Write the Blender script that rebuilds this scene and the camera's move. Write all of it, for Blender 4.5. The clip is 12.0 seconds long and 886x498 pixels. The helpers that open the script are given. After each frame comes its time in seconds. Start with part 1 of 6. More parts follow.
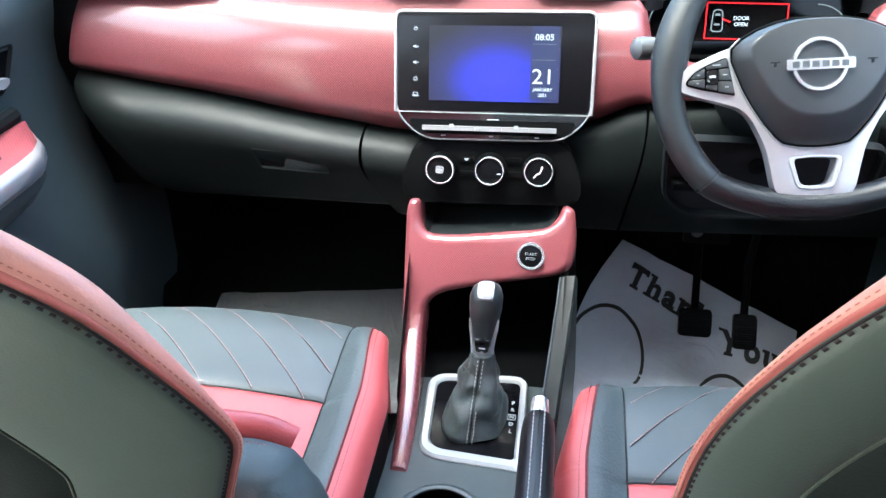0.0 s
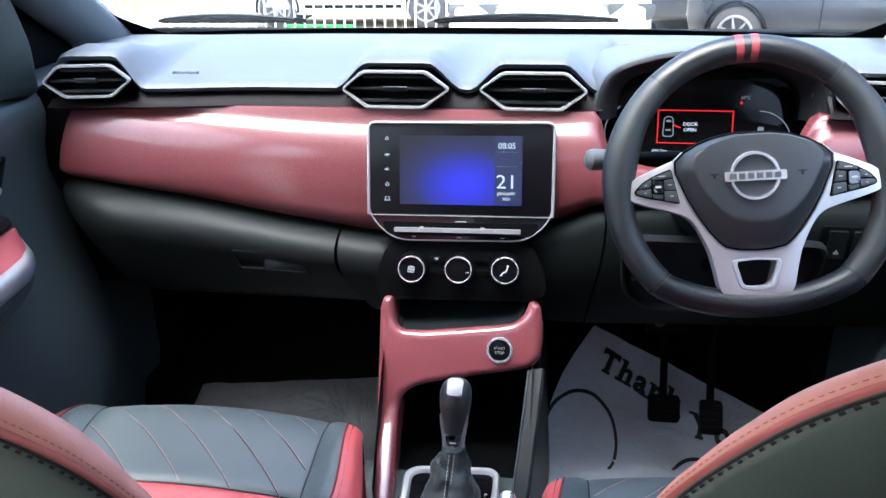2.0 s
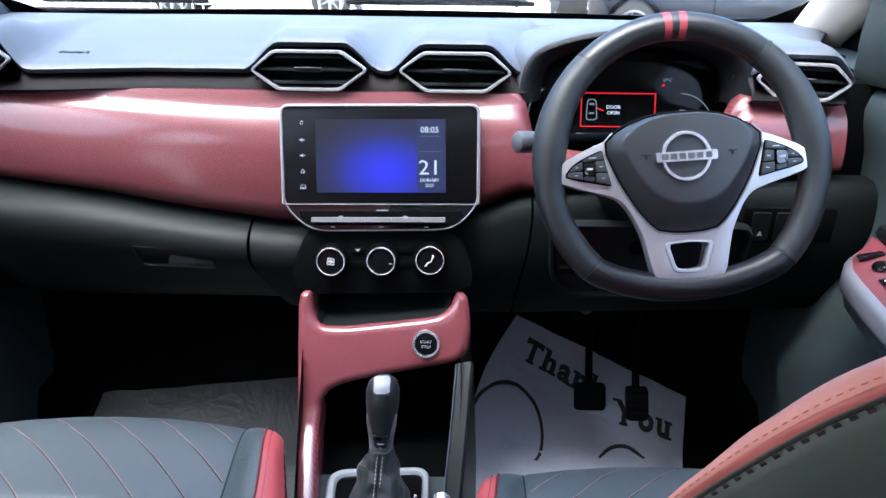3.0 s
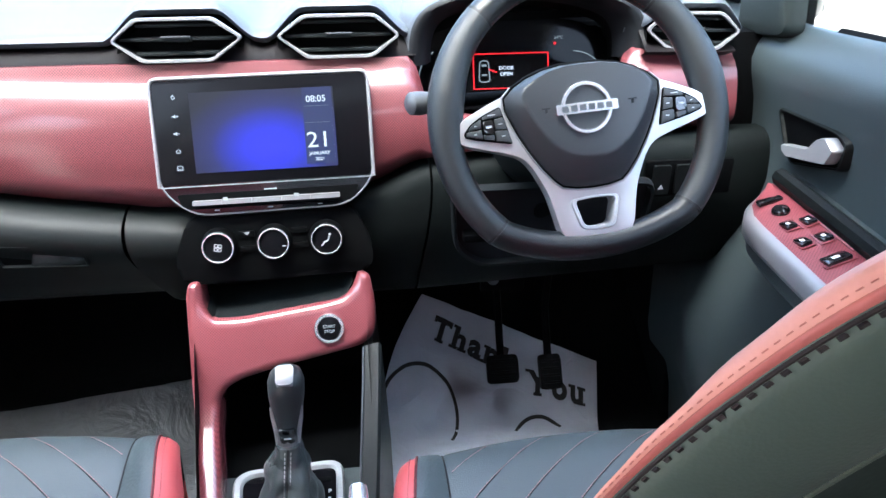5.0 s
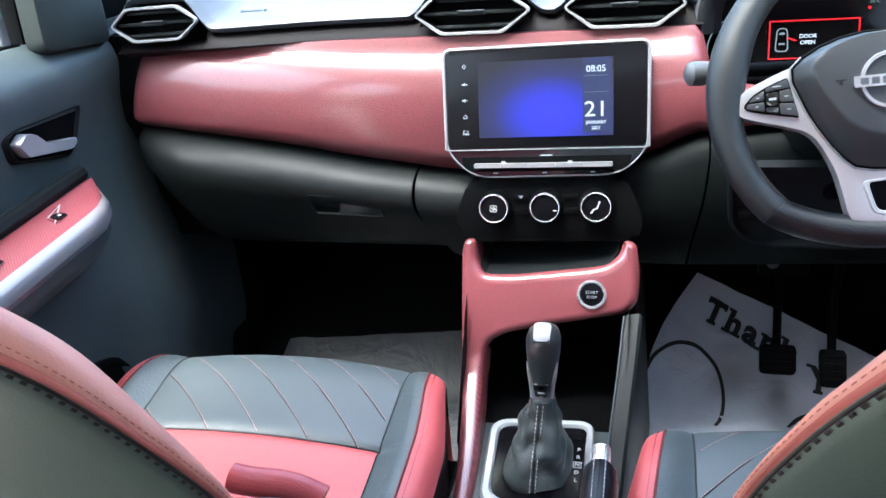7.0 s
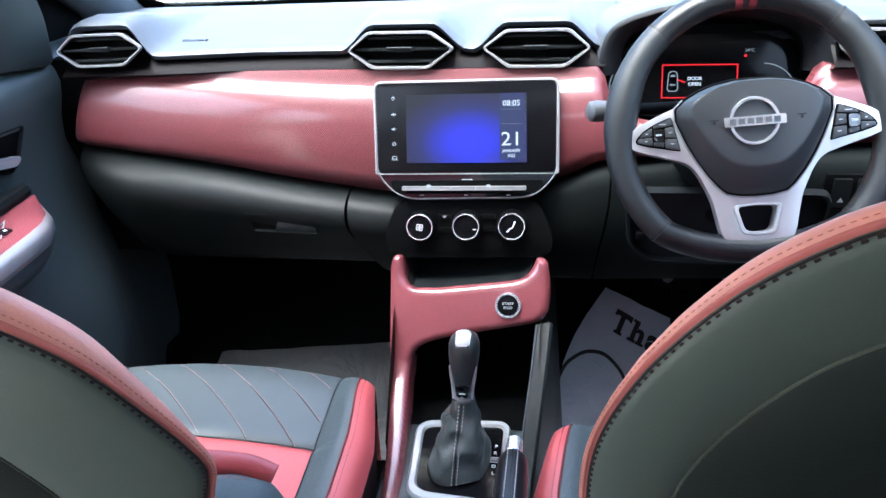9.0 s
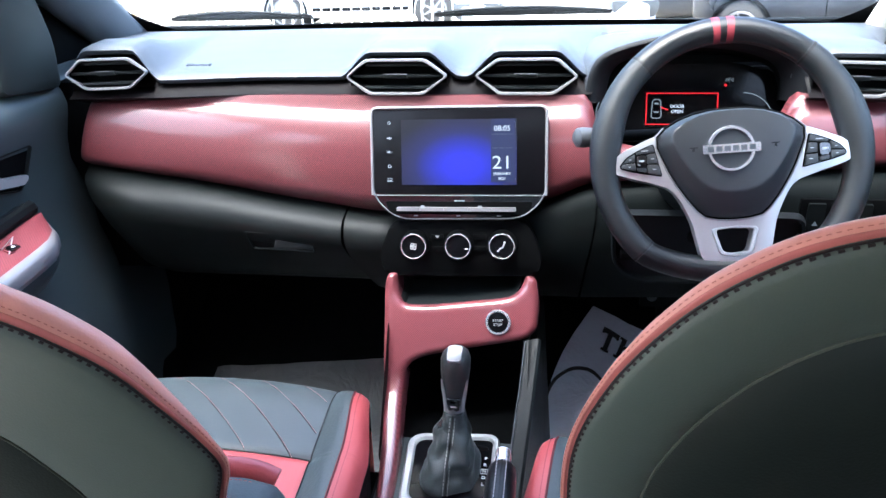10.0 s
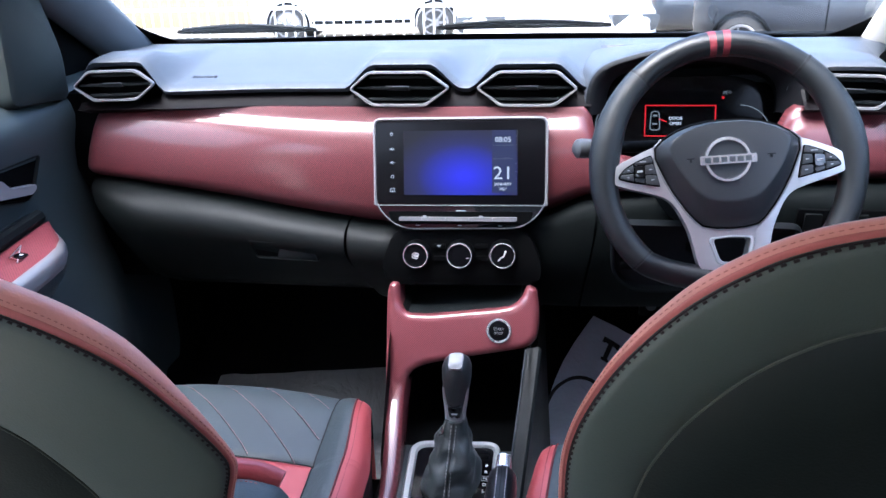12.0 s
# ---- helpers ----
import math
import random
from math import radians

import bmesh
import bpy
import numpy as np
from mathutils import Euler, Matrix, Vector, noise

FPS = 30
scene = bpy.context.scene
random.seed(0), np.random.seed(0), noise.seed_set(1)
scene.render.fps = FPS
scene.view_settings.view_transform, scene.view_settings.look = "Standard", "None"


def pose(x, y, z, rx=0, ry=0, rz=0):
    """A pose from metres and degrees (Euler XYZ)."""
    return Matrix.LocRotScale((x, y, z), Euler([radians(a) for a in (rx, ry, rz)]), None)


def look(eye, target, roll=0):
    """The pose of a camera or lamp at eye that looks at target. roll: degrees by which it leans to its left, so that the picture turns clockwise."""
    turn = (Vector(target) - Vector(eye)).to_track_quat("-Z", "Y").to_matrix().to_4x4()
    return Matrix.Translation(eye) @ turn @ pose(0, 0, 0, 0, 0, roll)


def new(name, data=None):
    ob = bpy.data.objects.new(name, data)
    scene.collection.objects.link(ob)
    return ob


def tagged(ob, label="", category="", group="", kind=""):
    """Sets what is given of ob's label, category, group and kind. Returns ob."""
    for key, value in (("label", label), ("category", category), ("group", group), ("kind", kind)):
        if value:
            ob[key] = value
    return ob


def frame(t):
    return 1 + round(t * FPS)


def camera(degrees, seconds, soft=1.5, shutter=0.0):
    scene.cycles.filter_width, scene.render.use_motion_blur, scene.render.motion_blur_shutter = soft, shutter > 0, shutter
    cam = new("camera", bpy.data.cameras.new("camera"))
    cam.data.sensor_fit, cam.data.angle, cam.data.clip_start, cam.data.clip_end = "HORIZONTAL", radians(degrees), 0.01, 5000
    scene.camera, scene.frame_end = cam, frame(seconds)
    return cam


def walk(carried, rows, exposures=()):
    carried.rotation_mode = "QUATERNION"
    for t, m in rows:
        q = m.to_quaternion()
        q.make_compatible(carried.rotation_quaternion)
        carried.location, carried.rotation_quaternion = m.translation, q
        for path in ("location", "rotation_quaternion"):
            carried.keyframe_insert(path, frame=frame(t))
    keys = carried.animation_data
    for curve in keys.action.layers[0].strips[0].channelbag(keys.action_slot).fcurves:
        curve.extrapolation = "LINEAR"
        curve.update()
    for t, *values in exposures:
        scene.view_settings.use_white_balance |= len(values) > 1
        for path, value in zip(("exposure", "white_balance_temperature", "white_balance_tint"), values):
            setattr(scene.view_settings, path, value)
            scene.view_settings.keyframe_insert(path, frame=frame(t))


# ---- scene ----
cam = camera(59.3, 12.0)
SKY, SUN, SCREEN = 0.15, 0.5, 0.10
EXPOSURES = [(0, 4.2, 5700, -2), (1.5, 3.68, 5600, 3), (2.0, 3.36, 5500, 5), (2.5, 3.16, 5400, 7), (3.7, 3.38, 5350, 7), (6, 3.9, 5600, 0), (9, 3.67, 5450, 4), (10, 3.6, 5420, 5), (10.5, 3.32, 5400, 7), (12, 3.1, 5300, 10)]
PATH = [
    (0, (0.1, -1.076, 0.855), (-0.182, 0.69, -0.042), -0.2),
    (0.5, (0.108, -1.086, 0.871), (-0.167, 0.696, 0.005), -0.5),
    (1, (0.116, -1.094, 0.885), (-0.159, 0.709, 0.066), -0.8),
    (1.5, (0.119, -1.103, 0.901), (-0.147, 0.725, 0.136), -0.7),
    (2, (0.129, -1.106, 0.912), (-0.131, 0.738, 0.182), -0.6),
    (2.5, (0.115, -1.097, 0.904), (-0.071, 0.759, 0.182), 0.1),
    (3, (0.105, -1.058, 0.885), (0.077, 0.799, 0.142), 0.7),
    (3.5, (0.094, -1.027, 0.865), (0.241, 0.822, 0.118), 0.7),
    (3.7, (0.093, -1.019, 0.859), (0.291, 0.824, 0.107), 0.7),
    (5.3, (0.106, -1.009, 0.843), (0.333, 0.819, 0.063), -0.6),
    (5.5, (0.106, -1.008, 0.843), (0.25, 0.82, 0.045), -1.2),
    (6, (0.11, -1.02, 0.838), (-0.078, 0.794, 0.018), -3.6),
    (6.5, (0.122, -1.029, 0.844), (-0.341, 0.74, 0.034), -5.0),
    (6.7, (0.127, -1.034, 0.845), (-0.378, 0.726, 0.041), -5.0),
    (8.5, (0.149, -1.104, 0.872), (-0.189, 0.704, 0.087), -2.9),
    (9, (0.151, -1.136, 0.883), (-0.158, 0.684, 0.115), -2.3),
    (9.5, (0.155, -1.157, 0.897), (-0.138, 0.675, 0.152), -1.8),
    (10, (0.155, -1.179, 0.901), (-0.132, 0.663, 0.176), -1.6),
    (10.5, (0.158, -1.19, 0.904), (-0.132, 0.655, 0.19), -1.5),
    (11, (0.159, -1.193, 0.904), (-0.131, 0.654, 0.195), -1.5),
    (11.5, (0.158, -1.193, 0.902), (-0.133, 0.657, 0.199), -1.5),
    (12, (0.157, -1.196, 0.903), (-0.134, 0.656, 0.207), -1.5),
]
walk(cam, [(t, look(eye, target, roll)) for t, eye, target, roll in PATH], EXPOSURES)

# ---- light: bright hazy sky, a veiled sun high behind the car ----
SUN_UP, SUN_FROM = 66.0, -150.0
world = bpy.data.worlds.new("sky")
scene.world = world
world.use_nodes = True
wn = world.node_tree
sky = wn.nodes.new("ShaderNodeTexSky")
sky.sky_type, sky.sun_disc = "NISHITA", False
sky.sun_elevation, sky.sun_rotation = radians(SUN_UP), radians(SUN_FROM)
sky.dust_density, sky.air_density, sky.ozone_density = 7.0, 1.0, 0.6
wn.nodes["Background"].inputs["Strength"].default_value = SKY
wn.links.new(sky.outputs["Color"], wn.nodes["Background"].inputs["Color"])
sun = new("sun", bpy.data.lights.new("sun", "SUN"))
sun.data.energy, sun.data.angle, sun.data.color = SUN, radians(30), (1.0, 0.97, 0.92)
away = Vector((math.sin(radians(SUN_FROM)) * math.cos(radians(SUN_UP)), math.cos(radians(SUN_FROM)) * math.cos(radians(SUN_UP)), math.sin(radians(SUN_UP))))
sun.matrix_world = look(away * 30, (0, 0, 0))


# ---- materials ----
def material(name, color, rough=0.5, metal=0.0, grain=0.0, grain_size=900.0, vary=0.12, vary_size=9.0, coat=0.0, spec=0.5, coat_rough=0.05, rough_vary=0.08):
    """A plastic, leather or metal: colour with slow blotches, fine bumps at grain_size per metre, uneven gloss."""
    m = bpy.data.materials.new(name)
    m.use_nodes = True
    t = m.node_tree
    b = t.nodes["Principled BSDF"]
    b.inputs["Roughness"].default_value = rough
    b.inputs["Metallic"].default_value = metal
    b.inputs["Coat Weight"].default_value = coat
    b.inputs["Coat Roughness"].default_value = coat_rough
    b.inputs["Specular IOR Level"].default_value = spec
    co = t.nodes.new("ShaderNodeTexCoord")
    slow = t.nodes.new("ShaderNodeTexNoise")
    slow.inputs["Scale"].default_value, slow.inputs["Detail"].default_value = vary_size, 6.0
    t.links.new(co.outputs["Object"], slow.inputs["Vector"])
    mix = t.nodes.new("ShaderNodeMix")
    mix.data_type = "RGBA"
    low = [c * (1 - vary) for c in color]
    high = [min(1.0, c * (1 + vary)) for c in color]
    mix.inputs["A"].default_value, mix.inputs["B"].default_value = (*low, 1), (*high, 1)
    t.links.new(slow.outputs["Fac"], mix.inputs["Factor"])
    t.links.new(mix.outputs["Result"], b.inputs["Base Color"])
    ro = t.nodes.new("ShaderNodeMapRange")
    ro.inputs["To Min"].default_value, ro.inputs["To Max"].default_value = max(0.02, rough - rough_vary), min(1.0, rough + rough_vary)
    t.links.new(slow.outputs["Fac"], ro.inputs["Value"])
    t.links.new(ro.outputs["Result"], b.inputs["Roughness"])
    if grain:
        fine = t.nodes.new("ShaderNodeTexVoronoi")
        fine.inputs["Scale"].default_value = grain_size
        t.links.new(co.outputs["Object"], fine.inputs["Vector"])
        bump = t.nodes.new("ShaderNodeBump")
        bump.inputs["Strength"].default_value, bump.inputs["Distance"].default_value = grain, 0.0006
        t.links.new(fine.outputs["Distance"], bump.inputs["Height"])
        t.links.new(bump.outputs["Normal"], b.inputs["Normal"])
    return m


def weave_material(name, dark, light, size=(540, 0.001, 540), axis=1, coat=0.42, coat_rough=0.11, ior=1.65):
    """Red trim under clear lacquer: a fine weave of small checks."""
    m = material(name, light, rough=0.5, vary=0.06, vary_size=6, coat=coat, coat_rough=coat_rough)
    t = m.node_tree
    b = t.nodes["Principled BSDF"]
    co = t.nodes.new("ShaderNodeTexCoord")
    turn = t.nodes.new("ShaderNodeMapping")
    turn.inputs["Scale"].default_value = size
    if axis == 2:
        tip = t.nodes.new("ShaderNodeMapping")
        tip.inputs["Rotation"].default_value = (radians(-45), 0, 0)
        t.links.new(co.outputs["Object"], tip.inputs["Vector"])
        t.links.new(tip.outputs["Vector"], turn.inputs["Vector"])
    else:
        t.links.new(co.outputs["Object"], turn.inputs["Vector"])
    chk = t.nodes.new("ShaderNodeTexChecker")
    chk.inputs["Scale"].default_value = 1.0
    t.links.new(turn.outputs["Vector"], chk.inputs["Vector"])
    old = b.inputs["Base Color"].links[0].from_socket
    mix = t.nodes.new("ShaderNodeMix")
    mix.data_type = "RGBA"
    mix.inputs["A"].default_value = (*dark, 1)
    t.links.new(chk.outputs["Fac"], mix.inputs["Factor"])
    t.links.new(old, mix.inputs["B"])
    t.links.new(mix.outputs["Result"], b.inputs["Base Color"])
    bump = t.nodes.new("ShaderNodeBump")
    bump.inputs["Strength"].default_value, bump.inputs["Distance"].default_value = 0.12, 0.0003
    t.links.new(chk.outputs["Fac"], bump.inputs["Height"])
    t.links.new(bump.outputs["Normal"], b.inputs["Normal"])
    b.inputs["Coat IOR"].default_value = ior
    b.inputs["Metallic"].default_value = 0.1
    b.inputs["Specular IOR Level"].default_value = 0.4
    return m


def wrinkled_paper(name, color):
    m = material(name, color, rough=0.55, vary=0.22, vary_size=7)
    t = m.node_tree
    co = t.nodes.new("ShaderNodeTexCoord")
    n = t.nodes.new("ShaderNodeTexNoise")
    n.inputs["Scale"].default_value, n.inputs["Detail"].default_value, n.inputs["Distortion"].default_value = 9.0, 7.0, 2.5
    t.links.new(co.outputs["Object"], n.inputs["Vector"])
    bump = t.nodes.new("ShaderNodeBump")
    bump.inputs["Strength"].default_value, bump.inputs["Distance"].default_value = 0.8, 0.012
    t.links.new(n.outputs["Fac"], bump.inputs["Height"])
    t.links.new(bump.outputs["Normal"], t.nodes["Principled BSDF"].inputs["Normal"])
    return m


def glow(name, color, strength):
    m = bpy.data.materials.new(name)
    m.use_nodes = True
    b = m.node_tree.nodes["Principled BSDF"]
    b.inputs["Base Color"].default_value = (0.01, 0.01, 0.01, 1)
    b.inputs["Roughness"].default_value = 0.3
    b.inputs["Specular IOR Level"].default_value = 0.03
    b.inputs["Emission Color"].default_value = (*color, 1)
    b.inputs["Emission Strength"].default_value = strength
    return m


def screen_material(name):
    """A lit display: deep blue with a bright bloom in its lower middle, dark towards its rim."""
    m = glow(name, (0.05, 0.08, 0.6), SCREEN)
    t = m.node_tree
    b = t.nodes["Principled BSDF"]
    b.inputs["Roughness"].default_value = 0.3
    b.inputs["Specular IOR Level"].default_value = 0.03
    co = t.nodes.new("ShaderNodeTexCoord")
    mp = t.nodes.new("ShaderNodeMapping")
    mp.inputs["Location"].default_value = (-0.60, -0.27, 0.0)
    mp.inputs["Scale"].default_value = (1.12, 0.92, 0.0)
    t.links.new(co.outputs["Generated"], mp.inputs["Vector"])
    ln = t.nodes.new("ShaderNodeVectorMath")
    ln.operation = "LENGTH"
    t.links.new(mp.outputs["Vector"], ln.inputs[0])
    ramp = t.nodes.new("ShaderNodeValToRGB")
    cr = ramp.color_ramp
    cr.elements[0].position, cr.elements[0].color = 0.05, (0.035, 0.035, 0.95, 1)
    cr.elements[1].position, cr.elements[1].color = 0.72, (0.012, 0.014, 0.03, 1)
    e = cr.elements.new(0.3)
    e.color = (0.022, 0.03, 0.45, 1)
    e = cr.elements.new(0.47)
    e.color = (0.018, 0.022, 0.13, 1)
    t.links.new(ln.outputs["Value"], ramp.inputs["Fac"])
    t.links.new(ramp.outputs["Color"], b.inputs["Emission Color"])
    return m


def pane_material(name):
    m = bpy.data.materials.new(name)
    m.use_nodes = True
    t = m.node_tree
    for n in list(t.nodes):
        if n.type != "OUTPUT_MATERIAL":
            t.nodes.remove(n)
    clear = t.nodes.new("ShaderNodeBsdfTransparent")
    clear.inputs["Color"].default_value = (0.98, 0.99, 0.985, 1)
    gloss = t.nodes.new("ShaderNodeBsdfGlossy")
    gloss.inputs["Roughness"].default_value = 0.01
    mix = t.nodes.new("ShaderNodeMixShader")
    mix.inputs["Fac"].default_value = 0.08
    t.links.new(clear.outputs["BSDF"], mix.inputs[1])
    t.links.new(gloss.outputs["BSDF"], mix.inputs[2])
    t.links.new(mix.outputs["Shader"], t.nodes["Material Output"].inputs["Surface"])
    return m


PAD = material("soft_grey_plastic", (0.051, 0.058, 0.069), rough=0.42, grain=0.35, grain_size=700, vary=0.08)
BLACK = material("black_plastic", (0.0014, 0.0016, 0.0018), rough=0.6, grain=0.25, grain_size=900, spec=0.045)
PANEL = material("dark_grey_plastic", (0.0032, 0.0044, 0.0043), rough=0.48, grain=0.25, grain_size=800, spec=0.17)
LATCH = material("gloss_latch_plastic", (0.006, 0.0072, 0.0075), rough=0.22, spec=0.4)
DOOR = material("door_grey_plastic", (0.034, 0.045, 0.047), rough=0.45, grain=0.3, grain_size=800)
CONSOLE = material("console_grey_plastic", (0.052, 0.064, 0.067), rough=0.33, grain=0.25, grain_size=900)
BAND = material("dark_brown_plastic", (0.0036, 0.0028, 0.0031), rough=0.55, grain=0.2, spec=0.10)
RAIL = material("rail_grey_plastic", (0.0075, 0.0095, 0.0100), rough=0.45, grain=0.3, spec=0.18)
RED = weave_material("red_weave_trim", (0.052, 0.0108, 0.0136), (0.128, 0.0285, 0.0338), coat=0.52, coat_rough=0.12, ior=1.6)
RED_FLAT = weave_material("red_weave_top", (0.130, 0.026, 0.033), (0.205, 0.042, 0.052), (540, 540, 0.001), 2, 0.6)
# the trim's weave with more lacquer, lightened for the light on the console frame
RED_GLOSS_LIT = weave_material("red_weave_gloss_lit", (0.140, 0.033, 0.039), (0.225, 0.054, 0.063), coat=1.0)
RED_LEATHER = material("red_leather", (0.47, 0.082, 0.084), rough=0.42, grain=0.25, grain_size=600, vary=0.1)
CORAL_LEATHER = material("coral_red_leather", (0.74, 0.31, 0.245), rough=0.45, grain=0.25, grain_size=600, vary=0.1)
GREY_LEATHER = material("grey_leather", (0.058, 0.072, 0.078), rough=0.46, grain=0.3, grain_size=600, vary=0.12)
PERFORATED = material("perforated_grey_leather", (0.060, 0.075, 0.079), rough=0.44, grain=0.6, grain_size=260, vary=0.1)
BACK_VINYL = material("dark_olive_vinyl", (0.086, 0.101, 0.081), rough=0.46, grain=0.12, grain_size=700, vary=0.12)
# same olive vinyl as the back, darkened for the shade past the seam
BACK_SHADED = material("shaded_back_vinyl", (0.016, 0.020, 0.016), rough=0.5, spec=0.3, grain=0.2, grain_size=500, vary=0.15)
BLACK_LEATHER = material("black_leather", (0.0052, 0.0064, 0.0072), rough=0.34, grain=0.35, grain_size=700, spec=0.45)
RIM_LEATHER = material("dimpled_black_leather", (0.0100, 0.0126, 0.0134), rough=0.4, grain=0.4, grain_size=1500, spec=0.5)
HUB = material("hub_grey_plastic", (0.022, 0.0248, 0.0275), rough=0.40, grain=0.2, grain_size=1000, spec=0.5)
SILVER = material("satin_silver", (0.24, 0.24, 0.25), rough=0.38, metal=0.5, vary=0.05)
CHROME = material("chrome", (0.85, 0.85, 0.87), rough=0.2, metal=0.75, vary=0.03, rough_vary=0.05)
PIANO = material("gloss_black", (0.004, 0.004, 0.005), rough=0.12, coat=1.0, coat_rough=0.02, vary=0.2, rough_vary=0.05)
GLASS_BLACK = material("black_screen_glass", (0.004, 0.004, 0.005), rough=0.2, vary=0.2, rough_vary=0.04, spec=0.08)
CLUSTER_GLASS = material("dark_instrument_glass", (0.003, 0.003, 0.0035), rough=0.10, vary=0.2, spec=0.10)
KNOB = material("knob_leather", (0.026, 0.031, 0.032), rough=0.30, grain=0.3, grain_size=500)
BOOT = material("boot_leather", (0.052, 0.061, 0.060), rough=0.29, grain=0.4, grain_size=500)
SURROUND = material("bright_satin_silver", (0.42, 0.44, 0.45), rough=0.35, metal=0.35, vary=0.05)
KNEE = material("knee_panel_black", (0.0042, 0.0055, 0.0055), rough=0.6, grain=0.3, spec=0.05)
COVER = material("corner_cover_black", (0.0068, 0.0085, 0.0088), rough=0.5, grain=0.3, spec=0.15)
TEAL_VINYL = material("dark_teal_vinyl", (0.050, 0.063, 0.062), rough=0.5, grain=0.3, grain_size=500)
BADGE = material("badge_silver", (0.48, 0.48, 0.50), rough=0.24, metal=0.75, vary=0.05)
VENT_RIM = material("vent_rim_silver", (0.20, 0.20, 0.208), rough=0.4, metal=0.4, vary=0.05)
STRIPE_RED = material("crimson_leather", (0.17, 0.016, 0.024), rough=0.5, grain=0.25)
SPOKE = material("spoke_silver", (0.40, 0.405, 0.415), rough=0.32, metal=0.55, vary=0.05)
KEY = material("key_silver", (0.5, 0.51, 0.53), rough=0.35, metal=0.5, vary=0.05)
STITCH_GREY = material("pale_thread", (0.42, 0.41, 0.4), rough=0.8)
STITCH_RED = material("pale_red_thread", (0.46, 0.25, 0.25), rough=0.8)
STITCH_RIM = material("crimson_thread", (0.085, 0.022, 0.017), rough=0.8)
STITCH_CORAL = material("coral_thread", (0.50, 0.16, 0.125), rough=0.8)
EDGE_LEATHER = material("deep_coral_leather", (0.56, 0.150, 0.128), rough=0.45, grain=0.25, grain_size=600, vary=0.1)
MIRROR_COVER = material("mirror_cover_grey", (0.020, 0.026, 0.0235), rough=0.55, grain=0.3, spec=0.3)
STITCH_BROWN = material("dark_brown_thread", (0.020, 0.011, 0.010), rough=0.8)
STITCH_DARK = material("dark_red_thread", (0.13, 0.02, 0.024), rough=0.8)
STITCH_OLIVE = material("olive_thread", (0.07, 0.075, 0.055), rough=0.8)
STITCH_BLACK = material("black_thread", (0.01, 0.01, 0.01), rough=0.8)
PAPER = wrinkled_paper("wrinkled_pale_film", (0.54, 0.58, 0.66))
# the same paper film, darkened to put the passenger footwell's shade into its colour
PAPER_SHADED = wrinkled_paper("wrinkled_shaded_film", (0.065, 0.069, 0.076))
INK = material("black_ink", (0.008, 0.008, 0.008), rough=0.6)
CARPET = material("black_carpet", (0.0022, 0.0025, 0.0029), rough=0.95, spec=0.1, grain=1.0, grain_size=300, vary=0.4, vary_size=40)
RUBBER = material("black_rubber", (0.0022, 0.0022, 0.0022), rough=0.6, grain=0.4, spec=0.06)
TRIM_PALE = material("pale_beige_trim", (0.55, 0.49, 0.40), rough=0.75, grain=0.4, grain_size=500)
# pillar trim of the west side, darkened and cooled to paint in its shade
TRIM_SHADED = material("shaded_pillar_trim", (0.065, 0.078, 0.09), rough=0.6, grain=0.3, grain_size=500)
HEADLINER = material("grey_headliner", (0.62, 0.59, 0.54), rough=0.95, grain=0.6, grain_size=300)
# soft plastic darkened to paint in the shade on the hood's rear-facing lip
HOOD_LIP = material("dark_soft_plastic", (0.0065, 0.0075, 0.009), rough=0.55, grain=0.3, grain_size=700, spec=0.2)
STALK = material("stalk_grey", (0.065, 0.070, 0.075), rough=0.35)
SCREEN_MAT = screen_material("lit_blue_display")
BAR_GLOW = glow("dim_blue_bar", (0.022, 0.032, 0.11), SCREEN)
WHITE_GLOW = glow("white_lit_writing", (0.85, 0.9, 1.0), SCREEN)
RED_GLOW = glow("red_lit_line", (0.9, 0.02, 0.03), SCREEN)
DIM_GLOW = glow("grey_lit_writing", (0.25, 0.28, 0.3), SCREEN)
ICON = material("white_print", (0.7, 0.7, 0.7), rough=0.5)
GREY_PRINT = material("grey_print", (0.28, 0.3, 0.31), rough=0.5)
PANE = pane_material("clear_pane")


# ---- mesh helpers ----
def part(name, bm, mat, parent=None, label="", sharp=40.0):
    """One mesh object from a bmesh in world metres, under a thing or a part."""
    bmesh.ops.remove_doubles(bm, verts=bm.verts, dist=1e-6)
    bmesh.ops.recalc_face_normals(bm, faces=bm.faces)
    for f in bm.faces:
        f.smooth = True
    for e in bm.edges:
        if len(e.link_faces) == 2 and e.calc_face_angle(0) > radians(sharp):
            e.smooth = False
    me = bpy.data.meshes.new(name)
    bm.to_mesh(me)
    bm.free()
    me.materials.append(mat)
    ob = new(name, me)
    if parent is not None:
        ob.parent = parent
        ob.matrix_parent_inverse = Matrix.Translation(-parent.location) if parent.type == "EMPTY" else Matrix()
    if label:
        ob["label"] = label
    return ob


def thing(name, at, label, category, group="", kind=""):
    ob = new(name)
    ob.empty_display_size = 0.05
    ob.location = at
    return tagged(ob, label, category, group, kind)


def face_frame(origin, lean=0.0, turn=0.0, roll=0.0):
    """A frame whose x runs right, y up along a face that leans back by lean degrees, z out of it towards the cabin."""
    return Matrix.Translation(origin) @ Matrix.Rotation(radians(turn), 4, "Z") @ Matrix.Rotation(radians(90 - lean), 4, "X") @ Matrix.Rotation(radians(roll), 4, "Z")


